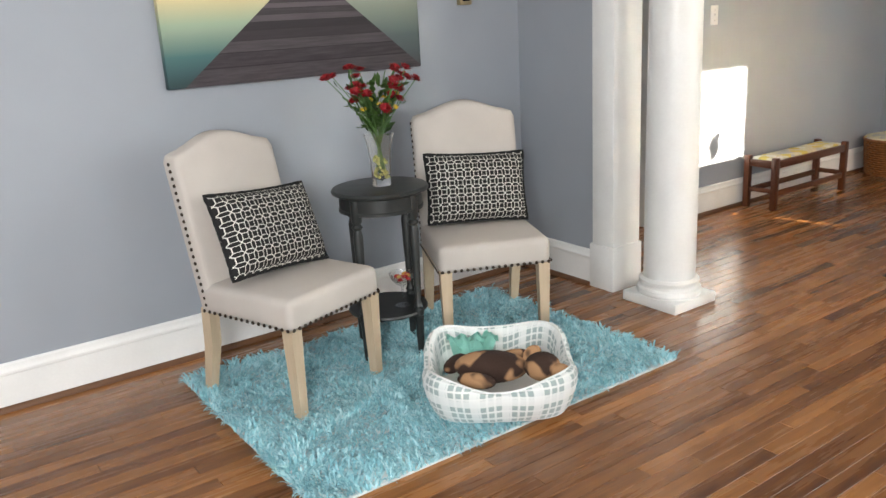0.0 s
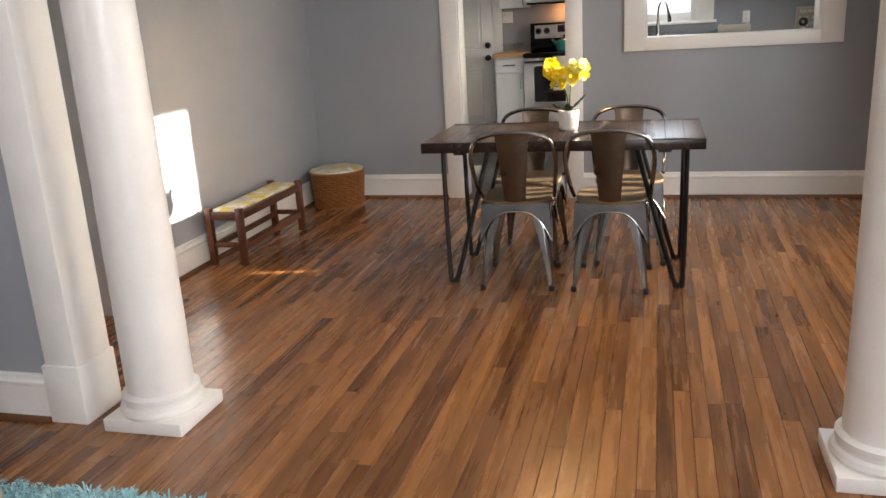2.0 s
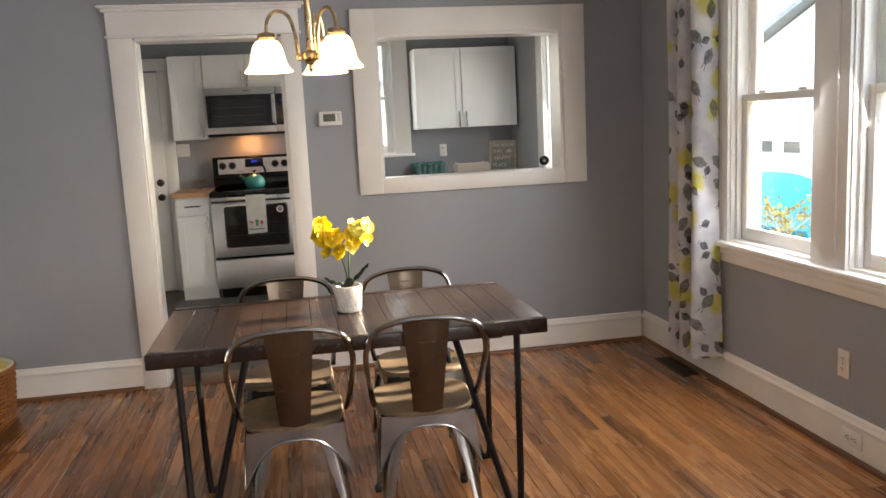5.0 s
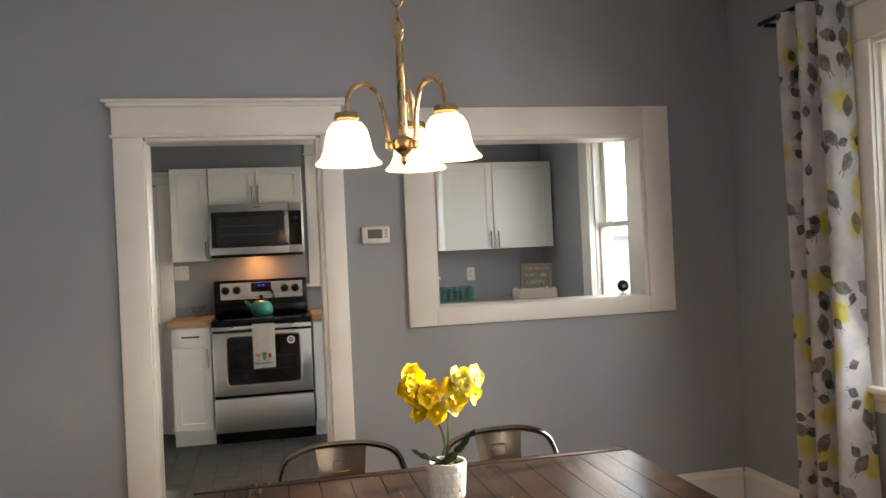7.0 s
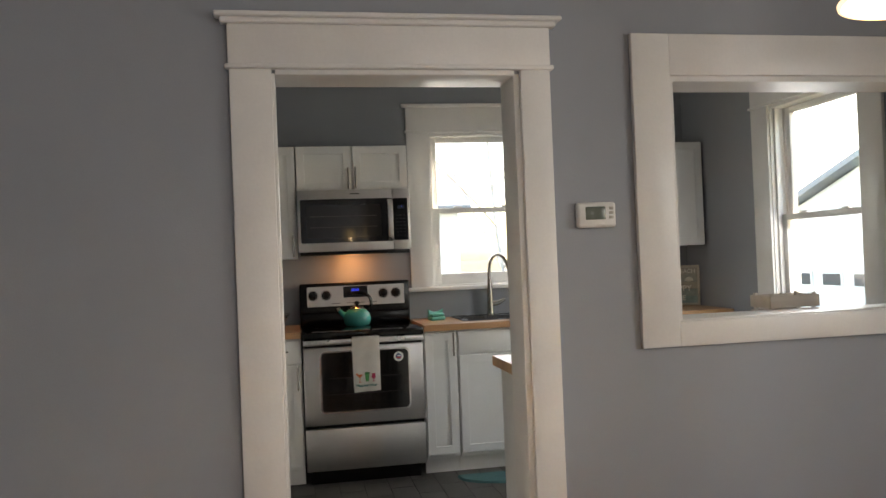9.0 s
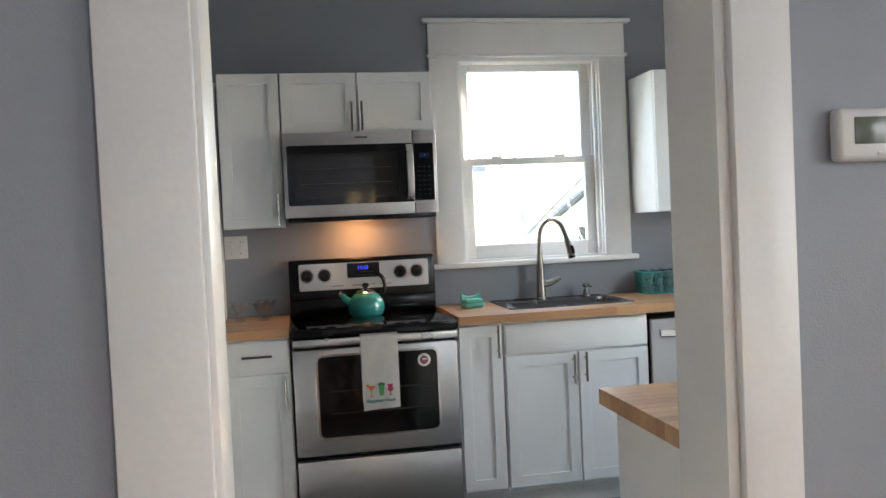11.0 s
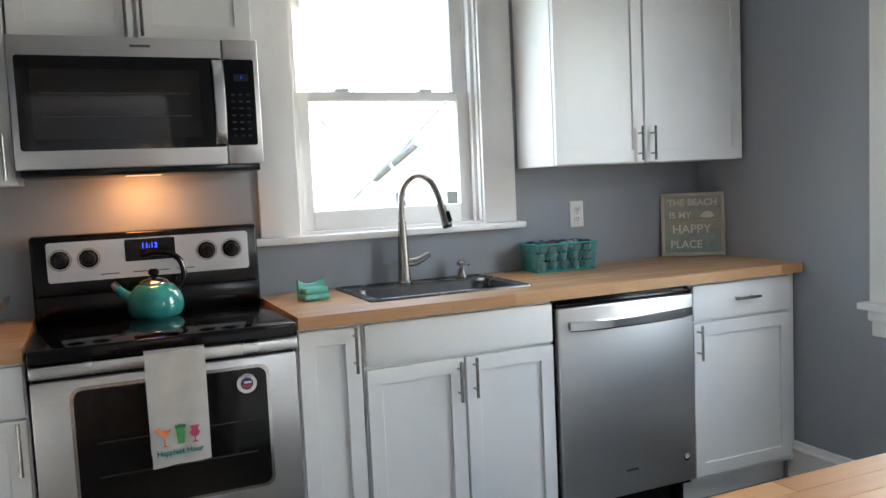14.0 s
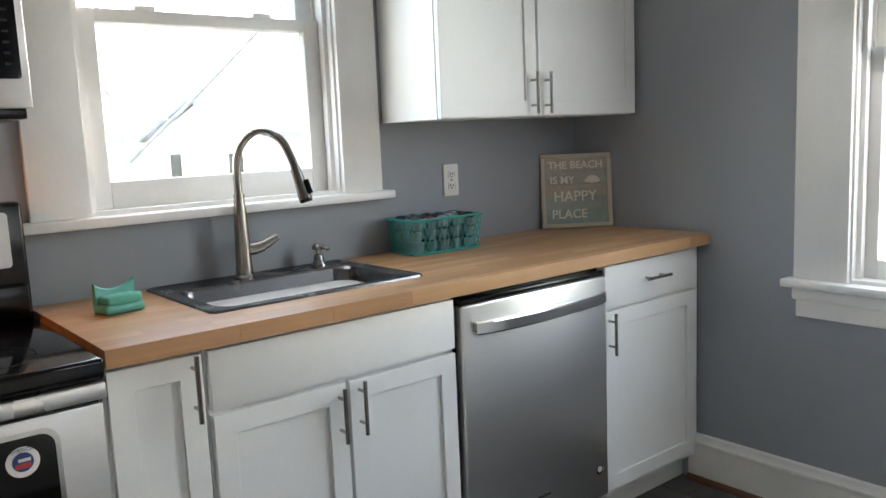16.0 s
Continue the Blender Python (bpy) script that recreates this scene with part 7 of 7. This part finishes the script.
link(nt, ramp(nt, mixv, [(0.1, (0.11, 0.30, 0.36)), (0.5, (0.27, 0.55, 0.61)), (0.9, (0.58, 0.80, 0.83))]), b.inputs["Base Color"])
b.inputs["Roughness"].default_value = 0.85
b.inputs["Sheen Weight"].default_value = 0.3
rng = np.random.default_rng(5)
N = 38000
bx, by = rng.uniform(RX0 - 0.006, RX1 + 0.006, N), rng.uniform(RY0 - 0.004, RY1 + 0.006, N)
swirl = np.sin(bx * 9 + 2 * np.sin(by * 7)) * 2.2 + np.cos(by * 11 + bx * 4) * 1.8 + rng.uniform(-1.1, 1.1, N)
ln, wd = rng.uniform(0.014, 0.040, N), rng.uniform(0.0014, 0.0038, N)
rise = rng.uniform(0.010, 0.036, N)
# strands stand in tufts that lean and rise together
tuft = np.sin(np.floor(bx / 0.034 + 0.4 * np.sin(by * 31)) * 12.9898 + np.floor(by / 0.034 + 0.4 * np.sin(bx * 27)) * 78.233) * 43758.5453
tuft -= np.floor(tuft)
swirl += tuft * 2.4
rise *= 0.40 + 0.75 * tuft
cx, sx = np.cos(swirl), np.sin(swirl)
V = np.zeros((N, 7, 3))
for k, (f, h, wk) in enumerate(((0, 0.0, 1.0), (0.4, 0.8, 1.0), (0.8, 1.0, 0.8))):
    for s, o in ((-1, 0), (1, 1)):
        V[:, 2 * k + o, 0] = bx + cx * ln * f - sx * wd * wk * s
        V[:, 2 * k + o, 1] = by + sx * ln * f + cx * wd * wk * s
        V[:, 2 * k + o, 2] = 0.009 + rise * h
V[:, 6, 0], V[:, 6, 1], V[:, 6, 2] = bx + cx * ln * 1.08, by + sx * ln * 1.08, 0.008 + rise * 0.72
V[:, :, 0] -= rc.x
V[:, :, 1] -= rc.y
base = np.arange(N) * 7
F = [tuple(int(i + j) for j in q) for i in base for q in ((0, 1, 3, 2), (2, 3, 5, 4), (4, 5, 6))]
me = bpy.data.meshes.new("pile")
me.from_pydata(V.reshape(-1, 3).tolist(), [], F)
me.materials.append(m)
pile = new("pile", me)
pile.parent = rug
tagged(pile, "aqua shaggy pile", kind="stuff")

# pet bed with a plush toy
m, nt, b = nodes_of("plaid_fleece")
tcn = nt.nodes.new("ShaderNodeTexCoord")
sep = nt.nodes.new("ShaderNodeSeparateXYZ")
link(nt, tcn.outputs["UV"], sep.inputs[0])


def band(out, per, lo, hi):
    f = mathn(nt, "FRACT", mathn(nt, "DIVIDE", out, per))
    return mathn(nt, "MULTIPLY", mathn(nt, "GREATER_THAN", f, lo), mathn(nt, "LESS_THAN", f, hi))


b1 = mathn(nt, "MULTIPLY", band(sep.outputs[0], 0.108, 0.22, 0.98), band(sep.outputs[0], 0.027, 0.2, 0.9))
b2 = mathn(nt, "MULTIPLY", band(sep.outputs[1], 0.108, 0.22, 0.98), band(sep.outputs[1], 0.027, 0.2, 0.9))
both = mathn(nt, "MULTIPLY", b1, b2)
some = mathn(nt, "MULTIPLY", mathn(nt, "ADD", b1, b2), 0.10)
plaid = mathn(nt, "ADD", mathn(nt, "MULTIPLY", both, 0.62), some)
link(nt, mixed(nt, plaid, (0.76, 0.77, 0.75), (0.24, 0.32, 0.31)), b.inputs["Base Color"])
b.inputs["Roughness"].default_value = 0.95
b.inputs["Sheen Weight"].default_value = 0.3
bump(nt, b, noise_of(nt, coords(nt), 260, 2), 0.5, 0.002)
PLAID = m
BEDM = pose(1.66, 2.07, RUGZ + 0.010, 0, 0, -36)
bed = thing("pet_bed", (0, 0, 0), "white plaid fleece pet bed on the rug", "pet bed")
bm = bmesh.new()
uvl = bm.loops.layers.uv.new("uv")
NA = 72
# wall section from the foot outside, over the soft rim, down to the inside: outward offset and part of the height
SECTION = [(-0.030, 0.0), (-0.006, 0.03), (0.012, 0.20), (0.026, 0.45), (0.034, 0.70), (0.034, 0.88), (0.024, 0.98), (0.008, 1.0), (-0.006, 0.93), (-0.014, 0.70), (-0.022, 0.45), (-0.034, 0.25)]
NB = len(SECTION)
grid, uvs = [], []
arc, prev = 0.0, None
for i in range(NA + 1):
    a = 2 * math.pi * i / NA
    ca, sa = math.cos(a), math.sin(a)
    k = (abs(ca) ** 4.2 + abs(sa) ** 4.2) ** (-1 / 4.2)
    rx, ry = 0.236 * k * ca, 0.226 * k * sa
    if prev:
        arc += math.hypot(rx - prev[0], ry - prev[1]) * 1.15
    prev = (rx, ry)
    corner = (2 * abs(ca * sa)) ** 3
    hgt = 0.148 - 0.030 * max(0, -sa) ** 3 + 0.014 * max(0, sa) + 0.030 * corner - 0.010 * abs(ca) ** 6
    row, urow, run = [], [], 0.0
    for j, (d, f) in enumerate(SECTION):
        soft = 1 + 0.035 * math.sin(9 * a + 1.7 * j) + 0.02 * math.sin(17 * a - j)
        d = d * soft - 0.010 * (math.cos(2 * a) ** 8) * (f > 0.3) * (f < 0.9)
        p = (rx + ca * d, ry + sa * d, max(0.0, hgt * f * (1 + 0.02 * math.sin(5 * a + j))))
        if j:
            run += math.dist(p, row[-1])
        row.append(p)
        urow.append((arc, run))
    grid.append(row)
    uvs.append(urow)
vv = [[bm.verts.new(p) for p in row] for row in grid[:-1]]
for i in range(NA):
    for j in range(NB - 1):
        f = bm.faces.new((vv[i][j], vv[(i + 1) % NA][j], vv[(i + 1) % NA][j + 1], vv[i][j + 1]))
        for lp, q in zip(f.loops, (uvs[i][j], uvs[i + 1][j], uvs[i + 1][j + 1], uvs[i][j + 1])):
            lp[uvl].uv = q
bol = part("bolster", bm, PLAID, bed)
part("rim_piping", tube([(p[7][0], p[7][1], p[7][2] + 0.001) for p in grid[:-1]], 0.0035, 6, closed=True), plain("white_piping", (0.72, 0.72, 0.70), 0.9), bol, "white rim seam")
bm = lathe([(0, 0.052), (0.14, 0.05), (0.19, 0.046), (0.222, 0.03), (0.222, 0.004)], 32, squash=0.95)
part("cushion", bm, plain("white_fleece", (0.70, 0.68, 0.64), 0.95, bumpy=0.6, grain=200), bed, "white fleece inner cushion")
bed.matrix_basis = BEDM
m, nt, b = nodes_of("brown_plush")
link(nt, ramp(nt, noise_of(nt, coords(nt), 11.0, 2), [(0.48, (0.035, 0.016, 0.010)), (0.54, (0.40, 0.22, 0.11))]), b.inputs["Base Color"])
b.inputs["Roughness"].default_value = 0.95
bump(nt, b, noise_of(nt, coords(nt), 220, 2), 0.8, 0.003)
bm = bmesh.new()
for (x, y, z), (rx, ry, rz), r in (((-0.03, -0.02, 0.075), (0.095, 0.05, 0.04), -8), ((0.095, -0.055, 0.085), (0.045, 0.040, 0.036), 0), ((0.135, -0.085, 0.078), (0.030, 0.026, 0.024), -30), ((-0.12, 0.03, 0.065), (0.05, 0.022, 0.02), 60), ((0.02, 0.05, 0.065), (0.06, 0.02, 0.02), 30), ((0.075, -0.01, 0.10), (0.03, 0.014, 0.022), 40), ((-0.07, -0.085, 0.068), (0.05, 0.02, 0.02), -20)):
    s = bmesh.new()
    bmesh.ops.create_icosphere(s, subdivisions=3, radius=1)
    merge(bm, s, pose(x, y, z, 0, 0, r) @ Matrix.Diagonal((rx, ry, rz, 1)))
toy = solid("plush_toy", bm, m, "flopped brown and tan plush toy in the bed", "plush toy")
toy.matrix_basis = BEDM @ pose(0.015, -0.03, 0.030) @ Matrix.Scale(1.38, 4)

# crumpled mint blanket over the bed's back rim
bm = bmesh.new()
rnd = random.Random(21)
grid = []
for i in range(15):
    row = []
    for j in range(13):
        u, v = i / 14 - 0.5, j / 12 - 0.5
        x = -0.085 + u * 0.17 + 0.012 * math.sin(9 * v + 3 * u)
        y = 0.135 + v * 0.16 + 0.012 * math.sin(8 * u)
        z = 0.165 - 0.9 * max(0, abs(v) - 0.16) ** 1.2 * 0.35 + 0.011 * math.sin(23 * u + 9 * v) + 0.008 * math.sin(31 * v - 14 * u) + rnd.uniform(-0.002, 0.002)
        row.append(bm.verts.new((x, y, z)))
    grid.append(row)
for a, c in zip(grid, grid[1:]):
    for j in range(12):
        bm.faces.new((a[j], c[j], c[j + 1], a[j + 1]))
bmesh.ops.solidify(bm, geom=bm.faces[:], thickness=0.006)
mint = solid("blanket", bm, plain("mint_fleece", (0.34, 0.70, 0.60), 0.9, vary=0.08, scale=18, grain=260, bumpy=0.6), "crumpled mint green fleece blanket on the pet bed", "blanket")
mint.matrix_basis = BEDM

# ---- outside ----
GZ = -0.8
m, nt, b = nodes_of("winter_lawn")
link(nt, ramp(nt, noise_of(nt, coords(nt), 0.8, 6), [(0.3, (0.10, 0.10, 0.05)), (0.6, (0.22, 0.19, 0.11)), (0.8, (0.16, 0.17, 0.07))]), b.inputs["Base Color"])
b.inputs["Roughness"].default_value = 0.95
bump(nt, b, noise_of(nt, coords(nt), 40, 3), 0.6, 0.02)
solid("ground", boxes((-400, 400, -400, 400, GZ - 0.2, GZ)), m, "pale winter lawn round the house", "lawn", kind="structure", shade=False)

SIDING = plain("white_siding", (0.78, 0.78, 0.76), 0.6, vary=0.04, scale=2, bumpy=0.1)
ROOF = plain("grey_shingle", (0.28, 0.29, 0.31), 0.9, vary=0.2, scale=8, bumpy=0.5)


def gabled(name, x0, x1, y0, y1, eave, ridge, label, windows, mat=SIDING):
    """A house with its gable towards +y. windows: (x, z, w, h) on that face."""
    at = ((x0 + x1) / 2, y1, GZ)
    g = thing(name, at, label, "building")
    xm = (x0 + x1) / 2
    bm = bmesh.new()
    a = [bm.verts.new((x, y1, z)) for x, z in ((x0, GZ), (x1, GZ), (x1, eave), (xm, ridge), (x0, eave))]
    c = [bm.verts.new((x, y0, z)) for x, z in ((x0, GZ), (x1, GZ), (x1, eave), (xm, ridge), (x0, eave))]
    bm.faces.new(a), bm.faces.new(c[::-1])
    for i in range(5):
        bm.faces.new((a[i], a[(i + 1) % 5], c[(i + 1) % 5], c[i]))
    wl = part("wall", bm, mat, g, at=at, shade=False)
    for i in range(26):
        z = GZ + 0.1 + i * 0.18
        if z > eave:
            break
        part("siding_lap", box(x0, x1, y1, y1 + 0.014, z, z + 0.012), mat, wl, at=at)
    for s in (-1, 1):
        e = (x0 - 0.3) if s < 0 else (x1 + 0.3)
        drop = (ridge - eave) / (x1 - xm) * 0.3
        bm = bmesh.new()
        top = [bm.verts.new(p) for p in ((e, y0 - 0.3, eave - drop + 0.03), (e, y1 + 0.3, eave - drop + 0.03), (xm, y1 + 0.3, ridge + 0.03), (xm, y0 - 0.3, ridge + 0.03))]
        low = [bm.verts.new((q.co.x, q.co.y, q.co.z + 0.13)) for q in top]
        bm.faces.new(top), bm.faces.new(low)
        for i in range(4):
            bm.faces.new((top[i], top[(i + 1) % 4], low[(i + 1) % 4], low[i]))
        part("roof_slope", bm, ROOF, g, "grey shingle roof", at=at, shade=False)
    for x, z, w, h in windows:
        wd = part("window", box(x - w / 2 - 0.05, x + w / 2 + 0.05, y1 + 0.002, y1 + 0.04, z - h / 2 - 0.05, z + h / 2 + 0.05, 0.005, 1), SIDING, g, at=at)
        part("pane", box(x - w / 2, x + w / 2, y1 + 0.041, y1 + 0.05, z - h / 2, z + h / 2), plain("far_glass", (0.03, 0.04, 0.05), 0.1, bumpy=0), wd, "dark glass", at=at)
    return g


gabled("garage", 11.0, 20.6, -15.0, -9.0, 2.0, 3.6, "white sided garage with grey gable roof", [(19.9 - 0.97 * k, 0.62, 0.55, 0.24) for k in range(5)])
gabled("house", 27.0, 36.0, -16.0, -8.5, 1.5, 2.6, "white neighbouring house with grey roof", [(29.0, 0.5, 0.9, 1.1), (33.5, 0.5, 0.9, 1.1)])
gabled("house", 23.0, 31.0, -2.0, 5.0, 2.6, 4.6, "white neighbouring house with grey roof", [(25.0, 0.9, 0.9, 1.2)])

# tarpaulined boat and barrow in the yard
at = (12.9, -6.0, GZ)
t = thing("covered_boat", at, "small boat under a bright teal tarpaulin", "boat")
bm = bmesh.new()
rows = []
for i in range(13):
    f = i / 12
    w = 0.62 * math.sin(math.pi * min(1, 0.12 + f * 0.85)) ** 0.6
    rows.append([bm.verts.new((-1.2 + 2.4 * f, u * w, 0.55 * (1 - abs(u) ** 1.6) + 0.55 + 0.2 * math.sin(math.pi * f) * (1 - abs(u)) + 0.02 * math.sin(9 * f + 5 * u))) for u in (-1, -0.7, -0.35, 0, 0.35, 0.7, 1)] + [bm.verts.new((-1.2 + 2.4 * f, 0.5 * w, 0.2)), bm.verts.new((-1.2 + 2.4 * f, -0.5 * w, 0.2))])
for a, c in zip(rows, rows[1:]):
    for j in range(9):
        bm.faces.new((a[j], a[(j + 1) % 9], c[(j + 1) % 9], c[j]))
bm.faces.new(rows[0]), bm.faces.new(rows[-1])
part("tarpaulin", bm, plain("teal_tarp", (0.04, 0.36, 0.45), 0.45, vary=0.15, scale=4, bumpy=0.3), t)
for x in (-0.7, 0.7):
    part("trestle", boxes((x - 0.05, x + 0.05, -0.4, 0.4, 0.0, 0.22)), IRON, t)
at = (12.3, -4.75, GZ)
t = thing("kayak", at, "orange plastic kayak lying in the yard", "kayak", rz=-20)
part("hull", tube([(-1.3, 0, 0.45), (-0.9, 0, 0.33), (0, 0, 0.28), (0.9, 0, 0.33), (1.3, 0, 0.45)], [0.05, 0.22, 0.3, 0.22, 0.05], 12), plain("orange_plastic", (0.55, 0.10, 0.03), 0.4), t)
part("cockpit", lathe([(0.2, 0.55), (0.24, 0.57), (0.22, 0.6), (0.18, 0.57)], 20), BLACK, t)

BARK = plain("grey_bark", (0.60, 0.54, 0.49), 0.95, vary=0.25, scale=6, grain=40, bumpy=0.9, dist=0.02)
TWIGLEAF = plain("yellow_autumn_leaf", (0.42, 0.30, 0.05), 0.7, vary=0.3)


def tree(at, high, seed, lean=(0, 0), leaves=0, label="bare winter tree with spreading limbs", name="tree", r0=0.16):
    rnd = random.Random(seed)
    t = thing(name, at, label, "tree" if name == "tree" else "bush")
    tw, lv = [], []

    def limb(p, d, ln, r, depth, out):
        pts, q, e = [p.copy()], p.copy(), d.copy()
        for k in range(6):
            e = (e + Vector((rnd.uniform(-0.16, 0.16), rnd.uniform(-0.16, 0.16), rnd.uniform(-0.04, 0.12)))).normalized()
            q = q + e * ln / 6
            pts.append(q.copy())
        out.append((pts, [r * (1 - 0.62 * k / 6) for k in range(7)]))
        if depth:
            for k in range(3 if depth > 1 else 4):
                i = rnd.randrange(2, 7)
                dd = (e * 0.6 + Vector((rnd.uniform(-1, 1), rnd.uniform(-1, 1), rnd.uniform(-0.1, 0.8)))).normalized()
                limb(pts[i], dd, ln * rnd.uniform(0.5, 0.75), r * 0.42, depth - 1, out)
        elif leaves:
            lv.extend(pts[2:])

    groups = []
    trunk = []
    limb(Vector((0, 0, 0)), Vector((lean[0], lean[1], 1)).normalized(), high * 0.5, r0, 0, trunk)
    for pts, rad in trunk:
        part("trunk", tube(pts, rad, 10), BARK, t)
    pts, rad = trunk[0]
    for k in range(6):
        i = 3 + k % 4
        a = k * 2.4
        out = []
        limb(pts[i], Vector((math.cos(a), math.sin(a), 0.55)).normalized(), high * 0.48, rad[i] * 0.55, 2, out)
        bm = bmesh.new()
        for p2, r2 in out:
            merge(bm, tube(p2, r2, 6, caps=False))
        part("limb", bm, BARK, t)
    if leaves:
        bm = bmesh.new()
        for k in range(leaves):
            p = rnd.choice(lv) + Vector((rnd.gauss(0, 0.06), rnd.gauss(0, 0.06), rnd.gauss(0, 0.06)))
            s = rnd.uniform(0.02, 0.045)
            u, w = Vector((rnd.gauss(0, 1), rnd.gauss(0, 1), rnd.gauss(0, 1))).normalized(), Vector((rnd.gauss(0, 1), rnd.gauss(0, 1), rnd.gauss(0, 1))).normalized()
            bm.faces.new([bm.verts.new(p + q) for q in (u * s, w * s * 0.6, -u * s, -w * s * 0.6)])
        tagged(part("crown", bm, TWIGLEAF, t, "sparse yellow leaves", shade=False), kind="stuff")
    return t


tree((16.2, -1.5, GZ), 8.0, 17, (0.02, 0.03), r0=0.06)
tree((19.5, -3.4, GZ), 6.0, 23, (0.0, -0.1), r0=0.035)
tree((11.0, -4.9, GZ), 1.3, 5, leaves=700, label="low bush with yellow autumn leaves", name="bush", r0=0.03)

# unseen slatted screen, added to shape the sun through the dining windows
SUN_SCREEN = wood("sun_screen_board", (0.16, 0.13, 0.10), (0.34, 0.29, 0.23), 0.8, 2)
at = (5.1, -2.3, GZ)
fn = thing("slatted_screen", at, "unseen wooden slatted screen added to shape the sunlight", "fence")
rnd = random.Random(7)
x = 3.2
while x < 5.95:
    wgap = 0.006
    if 4.92 < x < 5.75:
        wgap = rnd.choice((0.06, 0.12, 0.16))
    w = 0.11 if not 4.92 < x < 5.75 else rnd.choice((0.03, 0.05, 0.07))
    # tall closed boards keep the sun out of the first dining window
    part("board", box(x, x + w, -2.31, -2.285, GZ, (1.80 - rnd.uniform(0.0, 0.3)) if x > 4.92 else 2.55, 0.002, 1), SUN_SCREEN, fn, at=at)
    x += w + wgap
for z in (-0.4, 0.4, 1.2):
    part("rail", box(3.2, 6.0, -2.345, -2.311, z, z + 0.07), SUN_SCREEN, fn, at=at)
for x in (3.2, 4.6, 5.95):
    part("post", box(x - 0.05, x + 0.05, -2.445, -2.346, GZ, 1.7), SUN_SCREEN, fn, at=at)

# ---- floor pieces ----
SLATE = plain("slate_tile", (0.078, 0.075, 0.071), 0.5, vary=0.22, scale=7, grain=60, bumpy=0.5)
rnd = random.Random(12)


def floor_piece(name, cache, key, sx, sy, material, parent, x, y):
    if key not in cache:
        bm = bmesh.new()
        e = 0.0006
        lo = [bm.verts.new((i * sx / 2, j * sy / 2, -0.006)) for i, j in ((-1, -1), (1, -1), (1, 1), (-1, 1))]
        mid = [bm.verts.new((i * sx / 2, j * sy / 2, -e)) for i, j in ((-1, -1), (1, -1), (1, 1), (-1, 1))]
        hi = [bm.verts.new((i * (sx / 2 - e), j * (sy / 2 - e), 0.0)) for i, j in ((-1, -1), (1, -1), (1, 1), (-1, 1))]
        for a, b in ((lo, mid), (mid, hi)):
            for i in range(4):
                bm.faces.new((a[i], a[(i + 1) % 4], b[(i + 1) % 4], b[i]))
        bm.faces.new(hi)
        cache[key] = mesh_of(name, bm, material, False)
    ob = new(name, cache[key])
    ob.parent = parent
    ob.location = (x, y, 0)
    return ob


# oak strips along the house; the nearest stretch as pieces, the rest joined
W = 0.0572
cache, singles, rest = {}, 0, []
y = RY
rowi = 0
while y < 4.75:
    x, xe = (-2.16, DX0 + 0.05)
    if y > LY + 0.1:
        x, xe = 2.54, 4.46
    xs = x
    x -= rnd.uniform(0, 0.9)
    while x < xe:
        ln = rnd.choice((0.38, 0.52, 0.68, 0.84, 1.05, 1.3, 1.6))
        end = min(x + ln, xe)
        if xe - end < 0.15:
            end = xe
        x = max(x, xs)
        if end - x < 0.02:
            x = end
            continue
        near = 2.3 < (x + end) / 2 < 6.0 and -0.2 < y < 3.0
        if near and singles < 300 and abs((end - x) - ln) < 1e-6:
            floor_piece("plank", cache, ln, ln - 0.0016, W - 0.0014, OAK, FLOOR, (x + end) / 2, y + W / 2)
            singles += 1
        else:
            rest.append((x, end, y))
        x = end
    y += W
vs, fs = [], []
for x, e, y in rest:
    i = len(vs)
    x0, x1, y0, y1 = x + 0.0008, e - 0.0008, y + 0.0007, y + W - 0.0007
    c = 0.0006
    vs += [(x0, y0, -0.006), (x1, y0, -0.006), (x1, y1, -0.006), (x0, y1, -0.006), (x0, y0, -c), (x1, y0, -c), (x1, y1, -c), (x0, y1, -c), (x0 + c, y0 + c, 0), (x1 - c, y0 + c, 0), (x1 - c, y1 - c, 0), (x0 + c, y1 - c, 0)]
    for a, b in ((0, 4), (4, 8)):
        for k in range(4):
            fs.append((i + a + k, i + a + (k + 1) % 4, i + b + (k + 1) % 4, i + b + k))
    fs.append((i + 8, i + 9, i + 10, i + 11))
me = bpy.data.meshes.new("plank_field")
me.from_pydata(vs, [], fs)
me.materials.append(OAK)
pf = new("plank_field", me)
pf.parent = FLOOR
tagged(pf, "varnished oak strips", kind="stuff")

# kitchen tiles in running bond
cache = {}
y, k = RY, 0
while y < 3.36:
    x = DX0 + 0.056
    if k % 2:
        floor_piece("tile", cache, "half", 0.146, 0.146, SLATE, KFLOOR, x + 0.075, y + 0.075)
        x += 0.15
    while x < KX1:
        floor_piece("tile", cache, "t", 0.296, 0.146, SLATE, KFLOOR, x + 0.15, y + 0.075)
        x += 0.30
    y += 0.15
    k += 1
